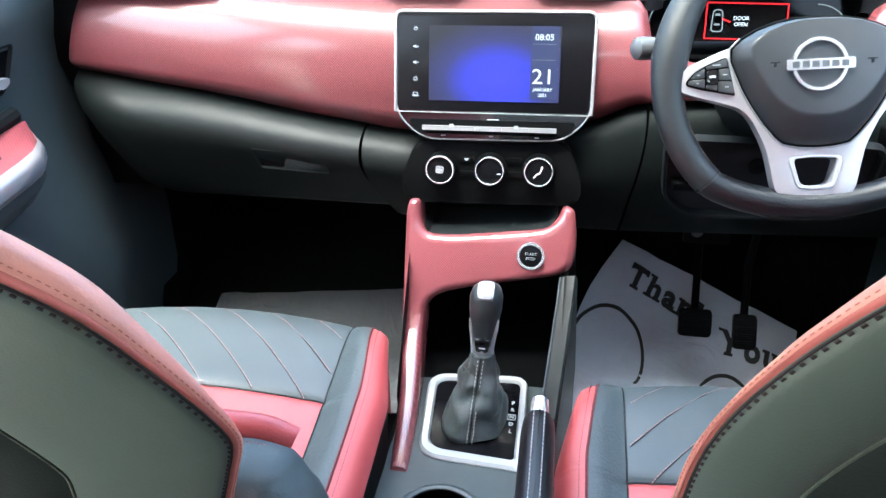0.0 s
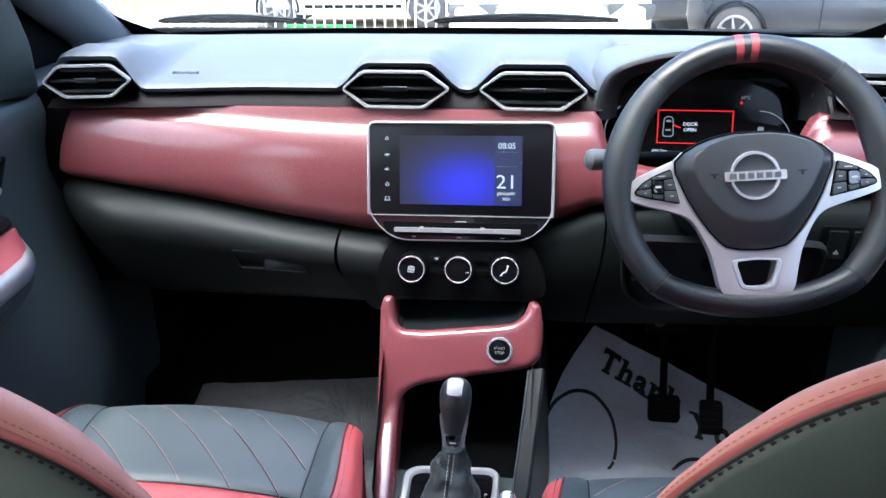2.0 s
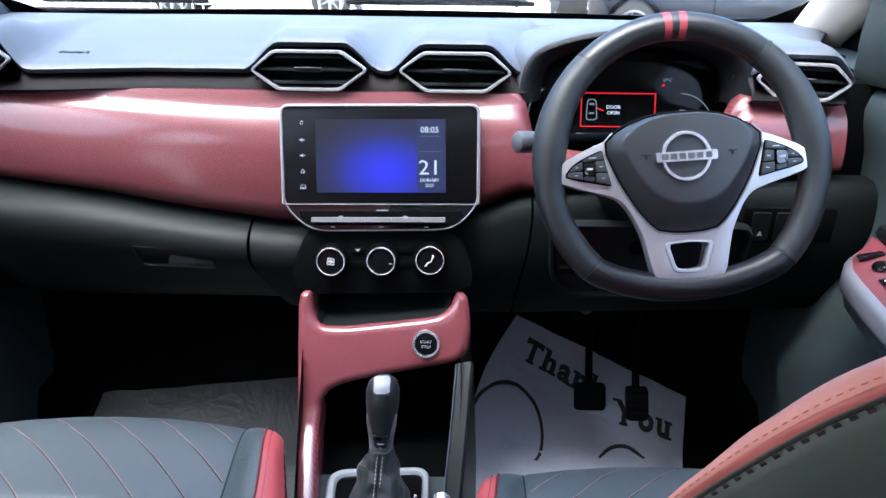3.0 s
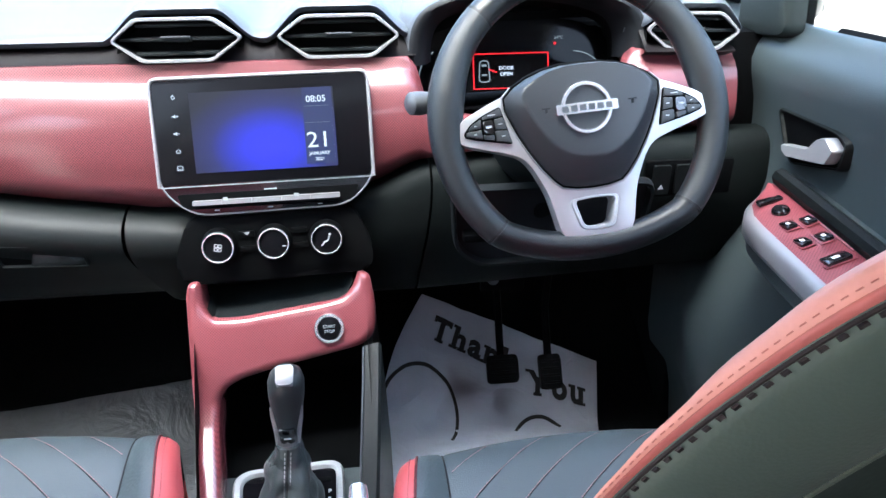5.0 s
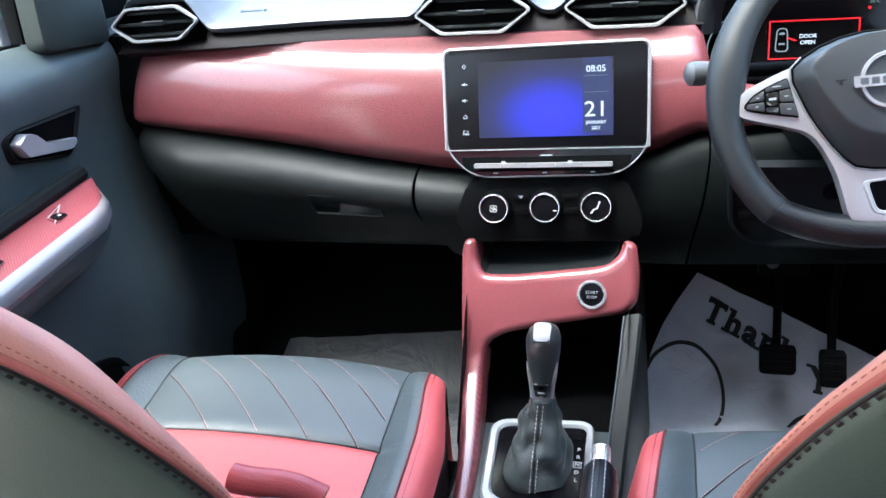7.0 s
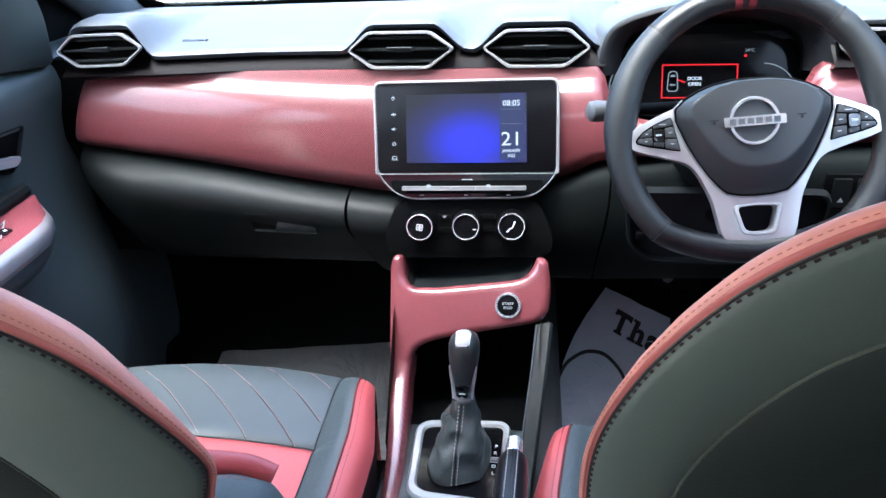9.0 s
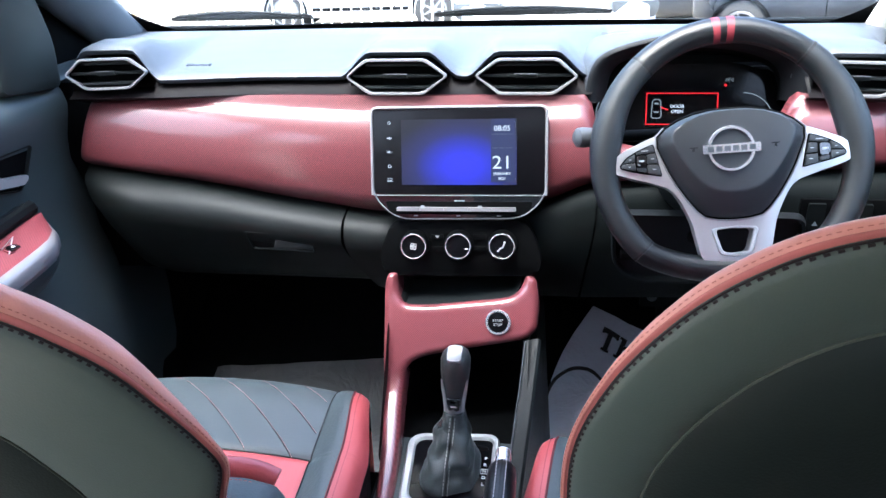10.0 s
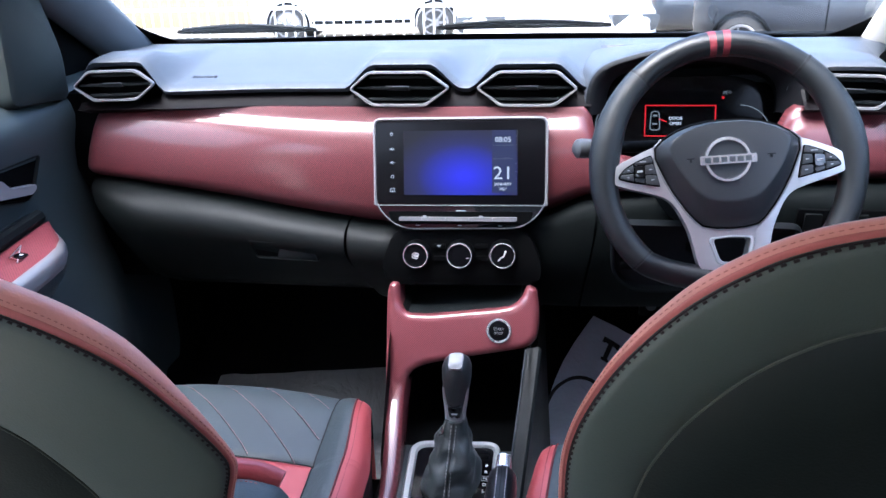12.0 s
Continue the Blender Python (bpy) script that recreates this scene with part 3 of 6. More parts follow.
    hex_out = rounded([(-0.053, 0.609), (-0.184, 0.607), (-0.207, 0.599), (-0.200, 0.566), (-0.100, 0.546), (-0.082, 0.560)], 0.009)
    cy, cz = -0.135, 0.582
    rows = []
    for k, x in ((1.12, 0.706), (1.10, 0.696), (1.03, 0.690), (0.98, 0.690), (0.93, 0.697), (0.92, 0.712)):
        rows.append([P(cy + (y - cy) * k, cz + (z - cz) * k, x) for y, z in hex_out])
    part("handle_bezel", grid(rows, wrap=True), PANEL, d, "raised dark bezel")
    rows = [[P(cy + (y - cy) * k, cz + (z - cz) * k, x) for y, z in hex_out] for k, x in ((0.95, 0.694), (0.93, 0.6965), (0.5, 0.6975))]
    part("handle_bowl", grid(rows, caps=True, wrap=True), BLACK, d, "black handle bowl")
    lever = rounded([(-0.085, 0.569), (-0.147, 0.578), (-0.166, 0.597), (-0.184, 0.602), (-0.203, 0.590), (-0.190, 0.5695), (-0.100, 0.556), (-0.087, 0.562)], 0.005)
    rows = [[P(y, z, x) for y, z in scaled(lever, k, k, -0.155 * (1 - k), 0.574 * (1 - k))] for k, x in ((1, 0.697), (1, 0.684), (0.93, 0.679))]
    part("handle_lever", grid(rows, wrap=True, caps=True), SPOKE, d, "satin silver pull lever")
    # armrest: dark body, red weave top, silver edge
    ys = steps(-0.105, -0.80, 22)
    def arm(y):
        t = -0.105 - y
        open_ = min(1.0, (t / 0.07)) ** 0.5 if t > 0 else 0.0
        z = 0.512 - 0.11 * t + 0.05 * max(0, t - 0.32)
        return open_, z
    rows, red, silver, body = [], [], [], []
    for y in ys:
        o, z = arm(y)
        inner = 0.655 - 0.047 * o
        red.append([X(x, y, zz) for x, zz in ((0.668, z + 0.008), (0.660, z + 0.010), ((0.66 + inner) / 2, z + 0.002), (inner, z - 0.006), (inner - 0.001, z - 0.010), (0.668, z - 0.010))])
        silver.append([X(x, y, zz) for x, zz in ((inner, z - 0.004), (inner - 0.007 * o, z - 0.006), (inner - 0.013 * o, z - 0.013), (inner - 0.014 * o, z - 0.028), (inner - 0.006 * o, z - 0.039), (inner, z - 0.036))])
        body.append([X(x, y, zz) for x, zz in ((0.705, z + 0.02), (0.672, z + 0.012), (0.668, z - 0.011), (inner + 0.001, z - 0.011), (inner - 0.003 * o, z - 0.039), (inner - 0.002 * o, z - 0.055), (inner + 0.02, z - 0.082), (0.705, z - 0.11))])
    part("armrest_body", grid(body, wrap=True, caps=True), DOOR, d)
    part("armrest_top", grid(red, wrap=True, caps=True), RED_FLAT, d, "red weave armrest top")
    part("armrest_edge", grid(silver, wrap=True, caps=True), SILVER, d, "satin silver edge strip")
    bm = tube([X(0.676, y, arm(y)[1] + 0.018) for y in ys], 0.012, 8)
    part("armrest_roll", bm, PANEL, d, "soft dark roll above the armrest")

    def surf(x):
        return 0.010 - 0.31 * (0.660 - x)

    def switch(y, x, w, l, tilt=0.0):
        z = arm(y)[1]
        m = Matrix.Translation(X(x, y, z + surf(x) - 0.0006)) @ Matrix.Rotation(radians(-6), 4, "X") @ Matrix.Rotation(s * radians(-17), 4, "Y")
        part("switch", prism(rounded([(-w / 2, -l / 2), (w / 2, -l / 2), (w / 2, l / 2), (-w / 2, l / 2)], 0.002), 0.0042, m, 0.0012), PIANO, d, "small black window switch")
        part("switch_mark", prism([(-w * 0.15, -l * 0.15), (w * 0.15, -l * 0.15), (w * 0.15, l * 0.15), (-w * 0.15, l * 0.15)], 0.0003, m, low=0.0042), ICON, d)
        bm = prism(rounded([(-w * 0.62, -l * 0.68), (w * 0.62, -l * 0.68), (w * 0.62, l * 0.62), (-w * 0.62, l * 0.62)], 0.002), 0.0012, m, low=-0.001)
        part("switch_well", bm, RED_FLAT, d, "recessed red switch well")

    if s < 0:
        switch(-0.215, 0.636, 0.012, 0.020)
        a, z = X(0.636, -0.20, 0), arm(-0.2)[1]
        tri = tube([X(0.630, -0.232, arm(-0.232)[1] + 0.0025), X(0.652, -0.190, arm(-0.19)[1] + 0.0085), X(0.645, -0.226, arm(-0.226)[1] + 0.0065)], 0.0012, 5)
        part("switch_rim", tri, KEY, d, "pale wedge shaped rim")
        # a deep red grip pocket and a dark speaker grille low on the door
        part("grip_pocket", grid([[X(x, y, arm(y)[1] + zz) for x, zz in ((0.655, 0.0115), (0.628, 0.0035))] for y in steps(-0.33, -0.50, 6)]), BLACK, d, "dark grip pocket")
    else:
        for k, (y, x, w, l) in enumerate(((-0.212, 0.632, 0.014, 0.020), (-0.216, 0.654, 0.014, 0.020), (-0.252, 0.628, 0.014, 0.020), (-0.256, 0.651, 0.014, 0.020), (-0.300, 0.640, 0.030, 0.018))):
            switch(y, x, w, l)
        m = Matrix.Translation(X(0.640, -0.178, arm(-0.178)[1] + surf(0.640) - 0.001)) @ Matrix.Rotation(s * radians(-12), 4, "Y")
        part("mirror_knob", lathe([(0.0115, 0), (0.0115, 0.004), (0.009, 0.007), (0.002, 0.0075)], m, 16), PIANO, d, "round black mirror knob")
        m = Matrix.Translation(X(0.640, -0.150, arm(-0.150)[1] + surf(0.640) - 0.001)) @ Matrix.Rotation(s * radians(-12), 4, "Y")
        part("mirror_switch", prism(rounded([(-0.016, -0.005), (0.016, -0.005), (0.016, 0.006), (-0.016, 0.006)], 0.002), 0.005, m, 0.001), PIANO, d, "black rocker")
        for y in (-0.213, -0.254):
            part("switch_rim", tube([X(0.642, y + 0.012, arm(y + 0.012)[1] + surf(0.642) + 0.0006), X(0.642, y - 0.014, arm(y - 0.014)[1] + surf(0.642) + 0.0006)], 0.0013, 5), RED_FLAT, d)
        part("switch_rim", tube([X(0.6625, -0.205, arm(-0.205)[1] + 0.0105), X(0.6625, -0.295, arm(-0.295)[1] + 0.0105)], 0.0014, 5), RED_FLAT, d)
    # speaker ring low on the door
    m = Matrix.Translation(X(0.668, -0.20, 0.17)) @ Matrix.Rotation(s * radians(-90), 4, "Y")
    part("speaker_grille", lathe([(0.085, -0.01), (0.085, 0.006), (0.078, 0.010), (0.072, 0.006), (0.03, 0.009), (0.004, 0.010)], m, 28), BLACK, d, "round black speaker grille")
    return d


door(-1, 0.0, "front_door", "dark grey passenger door with red weave armrest and silver lever")
door(1, 0.025, "front_door", "dark grey driver door with red armrest full of window switches")


# ---- dashboard ----
VENTS = ((-0.641, -0.506, 0.016, 0.722), (-0.184, -0.018, 0.046, 0.711), (0.022, 0.183, 0.046, 0.711), (0.515, 0.641, 0.030, 0.708))
RED_LOW = ((-0.70, 0.569), (-0.60, 0.558), (-0.50, 0.545), (-0.40, 0.530), (-0.30, 0.5125), (-0.20, 0.498), (-0.142, 0.490), (0.0, 0.490), (0.140, 0.515), (0.206, 0.543), (0.40, 0.562), (0.66, 0.574))
RED_TOP = ((0.195, 0.684), (0.225, 0.606), (0.30, 0.596), (0.46, 0.600), (0.505, 0.684))
FRONT_Y = ((-0.70, 0.005), (-0.52, 0.025), (-0.30, 0.058), (0.24, 0.058), (0.50, 0.03), (0.70, 0.01))


def pad_front(x):
    """Height of the pad's front lip: raised over each vent."""
    z = 0.713
    for a, b, y, mid in VENTS:
        w, c = (b - a) / 2, (a + b) / 2
        d = abs(x - c) / w
        top = mid + 0.040
        k = min(1.0, max(0.0, (1.16 - d) / 0.58))
        k = 0.4 * k + 0.6 * k * k * (3 - 2 * k)
        z = max(z, 0.713 + (top - 0.713) * k)
    return z


def vent_hollow(x):
    """How far the band steps back behind a vent, 0 to 1."""
    k = 0.0
    for a, b, y, mid in VENTS:
        d = abs(x - (a + b) / 2) / ((b - a) / 2)
        k = max(k, min(1.0, max(0.0, (0.98 - d) / 0.12)))
    return k


def dashboard():
    d = thing("dashboard", (0, 0.25, 0.33), "car dashboard with grey top pad and red weave trim", "dashboard")
    xs = steps(-0.72, 0.72, 168)
    rows = []
    for x in xs:
        # the lip ends short of the doors; behind the hood it draws back
        e = math.copysign(min(abs(x), 0.648), x)
        f, fy = pad_front(e), lerp(e, FRONT_Y) + 0.12 * lerp(x, ((0.203, 0), (0.209, 0.29), (0.224, 0.29), (0.232, 1), (0.488, 1), (0.496, 0.29), (0.511, 0.29), (0.517, 0)))
        edge = 0.05 * (abs(x) / 0.74) ** 6
        fy += 0.10 * (max(0.0, abs(x) - 0.632) / 0.088) ** 1.5
        half = 0.5 * (x + e)
        rows.append([(x, 0.60 - edge, 0.722), (x, 0.50 - edge, 0.743 - edge * 0.3), (x, 0.38, 0.752), (x, 0.27, 0.7525), (half, min(fy + 0.13, 0.262), 0.5 * 0.750 + 0.5 * (f + 0.006)), (e, fy + 0.065, f + 0.008),
                     (e, fy + 0.028, f + 0.005), (e, fy + 0.006, f + 0.001), (e, fy, f - 0.004), (e, fy + 0.004, f - 0.010), (e, fy + 0.02, f - 0.013)])
    part("top_pad", grid(rows), PAD, d, "soft grey top pad", sharp=60)
    for span in (steps(-0.640, 0.203, 116), steps(0.512, 0.632, 28)):
        rows = []
        for x in span:
            f, fy = pad_front(x), lerp(x, FRONT_Y)
            q = 0.035 * vent_hollow(x)
            rows.append([(x, fy + 0.020, f - 0.008), (x, fy + 0.017 + q, f - 0.014), (x, fy + q, 0.693), (x, fy - 0.005, 0.688), (x, fy - 0.015, 0.683), (x, fy + 0.02, 0.672)])
        part("vent_band", grid(rows), BAND, d, "dark band holding the vents")
    # red weave trim, slanted at its outer end, cut down below the instruments
    rows = []
    for u in steps(0, 1, 110):
        x0 = -0.64 + u * (0.648 + 0.64)
        lo = spline(x0, RED_LOW)
        hi = 0.684
        if 0.195 < x0 < 0.505:
            hi = lerp(x0, RED_TOP)
        end = max(0.0, 1 - u / 0.22) ** 2
        yb = lerp(x0, ((-0.66, 0.012), (-0.5, 0.0), (-0.2, -0.002), (0.2, -0.002), (0.5, 0.0), (0.66, 0.008)))
        row = []
        for t, y in ((0.0, 0.045), (0.008, 0.0255), (0.045, 0.0220), (0.088, 0.0195), (0.108, 0.0158), (0.135, 0.0112), (0.19, 0.0050), (0.28, -0.0012), (0.42, -0.0065), (0.62, -0.0105), (0.80, -0.0105), (0.865, -0.0080), (0.895, -0.0045), (0.955, 0.0060), (0.985, 0.0130), (1.0, 0.022), (1.0, 0.05)):
            g = lerp(x0, ((-0.58, 0.75), (-0.14, 1.55), (0.2, 1.3)))
            t += (g - 1) * t * max(0.0, 1 - t / 0.28)
            z = hi + (lo - hi) * t
            shift = -0.038 * t * end
            row.append((x0 + shift, y + yb + 0.014 + 0.03 * max(0, 1 - u / 0.012), z))
        rows.append(row)
    bm = grid(rows)
    part("red_trim", bm, RED, d, "glossy dark red weave trim", sharp=50)
    rows = [[(r[0] - 0.004, r[1] + 0.004, r[2]) for r in rows[0]], [(r[0] - 0.006, r[1] + 0.03, r[2]) for r in rows[0]]]
    part("trim_end_cap", grid(rows), PIANO, d, "gloss black end cap")

    # lower panels: glovebox lid, centre cheek, knee panel, with open seams between
    def seam(z):
        return spline(z, ((0.33, -0.143), (0.362, -0.159), (0.40, -0.179), (0.45, -0.191), (0.53, -0.192)))

    def lower(x0, x1, n, bottom, roll=1.0, back=0.0):
        rows = []
        for u in steps(0, 1, n):
            row = []
            for t, y in ((0.0, 0.045), (0.0, 0.018), (0.03, 0.006), (0.07, -0.008), (0.13, -0.018), (0.20, -0.0235), (0.28, -0.025), (0.37, -0.0205), (0.5, -0.008), (0.75, 0.018), (0.93, 0.036), (1.0, 0.052), (1.0, 0.22)):
                top = spline(x0(0.5) + (x1(0.5) - x0(0.5)) * u, RED_LOW) - 0.003
                z = top + (bottom(u) - top) * t
                a, b = x0(z), x1(z)
                row.append((a + (b - a) * u, (y * roll if y < 0 else y) + back * max(0.0, 1 - u / 0.22) ** 2, z))
            rows.append(row)
        return grid(rows)

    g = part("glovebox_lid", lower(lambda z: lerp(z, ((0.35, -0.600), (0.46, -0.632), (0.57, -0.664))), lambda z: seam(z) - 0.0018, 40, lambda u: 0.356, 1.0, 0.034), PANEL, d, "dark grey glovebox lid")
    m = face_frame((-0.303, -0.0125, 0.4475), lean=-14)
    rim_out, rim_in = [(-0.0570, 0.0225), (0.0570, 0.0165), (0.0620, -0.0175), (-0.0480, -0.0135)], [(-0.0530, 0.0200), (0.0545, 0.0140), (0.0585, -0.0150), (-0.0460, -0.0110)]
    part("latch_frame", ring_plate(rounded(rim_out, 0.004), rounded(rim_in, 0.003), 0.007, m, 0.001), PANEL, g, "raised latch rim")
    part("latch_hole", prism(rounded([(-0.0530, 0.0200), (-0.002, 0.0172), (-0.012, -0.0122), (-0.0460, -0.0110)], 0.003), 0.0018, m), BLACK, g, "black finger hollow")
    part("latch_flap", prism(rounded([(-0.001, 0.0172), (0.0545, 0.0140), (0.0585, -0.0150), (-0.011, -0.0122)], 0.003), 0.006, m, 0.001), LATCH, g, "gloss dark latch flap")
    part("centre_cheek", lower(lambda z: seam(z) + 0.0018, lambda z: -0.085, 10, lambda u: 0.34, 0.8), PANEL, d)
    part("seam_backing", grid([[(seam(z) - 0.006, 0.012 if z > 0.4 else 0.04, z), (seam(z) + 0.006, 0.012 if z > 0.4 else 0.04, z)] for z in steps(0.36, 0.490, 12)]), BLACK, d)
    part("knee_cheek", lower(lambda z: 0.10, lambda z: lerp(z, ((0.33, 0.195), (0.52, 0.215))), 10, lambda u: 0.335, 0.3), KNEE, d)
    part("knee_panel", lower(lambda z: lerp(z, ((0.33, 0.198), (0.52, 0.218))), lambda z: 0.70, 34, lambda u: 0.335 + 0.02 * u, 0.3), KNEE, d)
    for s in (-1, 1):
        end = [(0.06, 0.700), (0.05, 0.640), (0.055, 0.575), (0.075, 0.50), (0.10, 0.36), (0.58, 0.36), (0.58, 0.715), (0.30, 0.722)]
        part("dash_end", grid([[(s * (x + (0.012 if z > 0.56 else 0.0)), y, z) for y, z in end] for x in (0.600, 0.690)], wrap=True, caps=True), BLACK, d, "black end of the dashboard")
    # hidden black box added to block light, so that the seams show dark
    part("dash_backing", box(-0.69, 0.69, 0.10, 0.12, 0.345, 0.58), BLACK, d)
    # hollow rim under the column and a small round cover
    m = face_frame((0.345, -0.030, 0.425), lean=-16)
    out = rounded([(-0.112, 0.112), (0.165, 0.112), (0.160, -0.006), (0.09, -0.015), (-0.070, -0.019), (-0.104, 0.012)], 0.022, 5)
    part("column_opening", ring_plate(out, scaled(out, 0.95, 0.90, 0.001, 0.006), 0.014, m, 0.003), COVER, d, "moulded rim of the column opening")
    part("column_hollow", prism(scaled(out, 0.95, 0.90, 0.001, 0.006), 0.003, m), HOOD_LIP, d, "dark recess round the column")
    part("fuse_cover", lathe([(0.012, 0.0), (0.012, 0.004), (0.009, 0.006), (0.001, 0.006)], m @ Matrix.Translation((0.014, 0.068, 0.002)), 16), BLACK, d)
    part("tilt_lever", box(-0.093, -0.053, 0.030, 0.044, 0.002, 0.02, 0.004, m=m), BLACK, d, "black column lever")
    part("lever_tip", lathe([(0.005, 0), (0.005, 0.012), (0.003, 0.015)], m @ Matrix.Translation((-0.074, 0.053, 0.006)), 12), HUB, d)
    # row of small switches beside the wheel
    m = face_frame((0.556, -0.030, 0.520), lean=-6)
    part("switch_bank", prism(rounded([(-0.05, -0.026), (0.075, -0.026), (0.075, 0.026), (-0.05, 0.026)], 0.004), 0.006, m, 0.002), BLACK, d, "small bank of black switches")
    for dx in (-0.028, 0.004, 0.036):
        part("switch", prism(rounded([(dx - 0.012, -0.021), (dx + 0.012, -0.021), (dx + 0.012, 0.021), (dx - 0.012, 0.021)], 0.002), 0.011, m, 0.002), PANEL, d)
        part("switch_mark", prism([(dx - 0.004, -0.013), (dx + 0.004, -0.013), (dx, -0.006)], 0.0115, m), GREY_PRINT, d)
    # raised lettering over the passenger airbag
    m = face_frame((-0.446, 0.076, 0.7262), lean=72)
    part("embossed_words", writing("SRS AIRBAG", 0.0088, m, thick=0.002, wide=0.95), PAD, d, "embossed lettering")
    return d


dashboard()


def air_vent(x0, x1, y, z, flip, label, turn=0.0):
    w, h, c = x1 - x0, 0.056 if x1 - x0 > 0.15 else 0.051, (x0 + x1) / 2
    v = thing("air_vent", (c, y, z), label, "air vent", "dashboard air vents")
    hexa = [(-0.5, 0.0), (-0.30, 0.5), (0.28, 0.5), (0.5, 0.03), (0.26, -0.5), (-0.27, -0.5)]
    if flip:
        hexa = [(-a, b) for a, b in hexa][::-1]
    m = face_frame((c, y - 0.006, z), lean=4, turn=turn)
    out = rounded(scaled(hexa, w, h), 0.007)
    inn = rounded(scaled(hexa, w - 0.0105, h - 0.0095), 0.006)
    part("bezel", ring_plate(out, inn, 0.010, m, 0.001), VENT_RIM, v, "satin silver bezel")
    rows = [[m @ Vector((px * k, py * k, zz)) for px, py in inn] for k, zz in ((1.0, 0.004), (0.98, -0.010), (0.92, -0.028), (0.4, -0.029))]
    rows.append([m @ Vector((px * 0.02, py * 0.02, -0.029)) for px, py in inn])
    part("throat", grid(rows, wrap=True), BLACK, v, "black vent throat")
    for k, dz in enumerate((-0.30, 0.02, 0.32)):
        half = 0.5 - abs(dz) * 0.42 - 0.06
        bm = prism([(-half * w, dz * h - 0.0022), (half * w, dz * h - 0.0022), (half * w, dz * h + 0.0022), (-half * w, dz * h + 0.0022)], 0.012, m, 0.001, low=-0.012)
        part("slat", bm, COVER, v)
    part("tab_edge", box(-0.11 * w, 0.11 * w, 0.0040, 0.0052, 0.009, 0.0128, m=m), STALK, v, "thin pale lip")
    part("tab", prism(rounded([(-0.11 * w, -0.002), (0.11 * w, -0.002), (0.095 * w, 0.0036), (-0.095 * w, 0.0036)], 0.0015), 0.012, m, 0.0015, low=-0.004), COVER, v, "dark adjusting tab")
    return v


air_vent(*VENTS[0], False, "six-sided dashboard vent with silver bezel, smaller, beside the passenger door", 12)
air_vent(*VENTS[1], False, "wide six-sided dashboard vent with silver bezel above the display")
air_vent(*VENTS[2], True, "wide six-sided dashboard vent with silver bezel beside the instrument hood")
air_vent(*VENTS[3], True, "six-sided dashboard vent with silver bezel, smaller, beside the driver door", -14)


# ---- instruments ----
def instruments():
    d = thing("instrument_cluster", (0.36, 0.12, 0.60), "wide dark digital instrument cluster under a grey hood", "instrument cluster")
    c = 0.360
    # hood: a soft hump with a broad lip, darkened for shade, that turns in to the display
    half_crest = [(0.168, 0.672), (0.1675, 0.698), (0.163, 0.720), (0.153, 0.737), (0.137, 0.749), (0.113, 0.758), (0.080, 0.7665), (0.040, 0.772), (0.0, 0.774)]
    crest = curve([(c - x, z) for x, z in half_crest] + [(c + x, z) for x, z in half_crest[-2::-1]], 4)
    k0 = Vector((c, 0.690))
    def ring(y, k, drop):
        return [(k0.x + (p.x - k0.x) * k, y, k0.y + (p.y - k0.y) * k - drop) for p in (Vector((q[0], q[1])) for q in crest)]
    rows = []
    for y, flat in ((0.40, 1.0), (0.33, 0.86), (0.26, 0.6), (0.19, 0.3), (0.13, 0.1), (0.085, 0.02), (0.062, 0.0)):
        rows.append([(c + (p.x - c) * (1 + 0.06 * min(1.0, (y - 0.062) / 0.05)), y, p.y + (max(0.70, min(0.7475, p.y)) - p.y) * flat - 0.004 * flat) for p in (Vector((q[0], q[1])) for q in crest)])
    rows += [ring(0.055, 0.995, 0.0003), ring(0.050, 0.985, 0.0012)]
    part("hood", grid(rows), PAD, d, "soft grey hood", sharp=60)
    part("hood_lip", grid([ring(0.050, 0.985, 0.0012), ring(0.047, 0.972, 0.0022), ring(0.046, 0.95, 0.004), ring(0.052, 0.90, 0.006), ring(0.068, 0.84, 0.008), ring(0.084, 0.80, 0.009), ring(0.090, 0.785, 0.010), ring(0.097, 0.785, 0.011)]), HOOD_LIP, d, "broad lip of the hood, darkened for shade", sharp=50)
    part("hood_lining", grid([ring(0.097, 0.785, 0.011), ring(0.12, 0.80, 0.018), ring(0.16, 0.86, 0.030)]), BLACK, d, "black hood lining", sharp=60)
    part("backing", box(0.215, 0.505, 0.160, 0.168, 0.57, 0.725), BLACK, d)
    m = face_frame((c - 0.002, 0.135, 0.650), lean=16)
    out = [(-0.165, 0.014), (-0.14, 0.040), (-0.08, 0.062), (0.08, 0.066), (0.125, 0.05), (0.160, 0.012), (0.155, -0.03), (0.11, -0.062), (-0.10, -0.062), (-0.145, -0.04)]
    out = rounded(out, 0.03, 5)
    lens = part("display", prism(out, 0.006, m, 0.002), CLUSTER_GLASS, d, "gloss black display glass")
    f = m @ Matrix.Translation((0, 0, 0.0072))
    # red framed warning with a small car and its words
    q = [(-0.064, 0.018), (0.050, 0.018), (0.050, -0.034), (-0.064, -0.034)]
    part("warning_frame", ring_plate(q, scaled(q, 0.965, 0.93, -0.0003, -0.0006), 0.0006, f), RED_GLOW, lens, "red lit frame")
    part("warning_words", joined(writing("DOOR", 0.0074, f @ Matrix.Translation((-0.014, -0.004, 0)), bold=0.0001), writing("OPEN", 0.0074, f @ Matrix.Translation((-0.014, -0.0125, 0)), bold=0.0001)), WHITE_GLOW, lens, "white lit words")
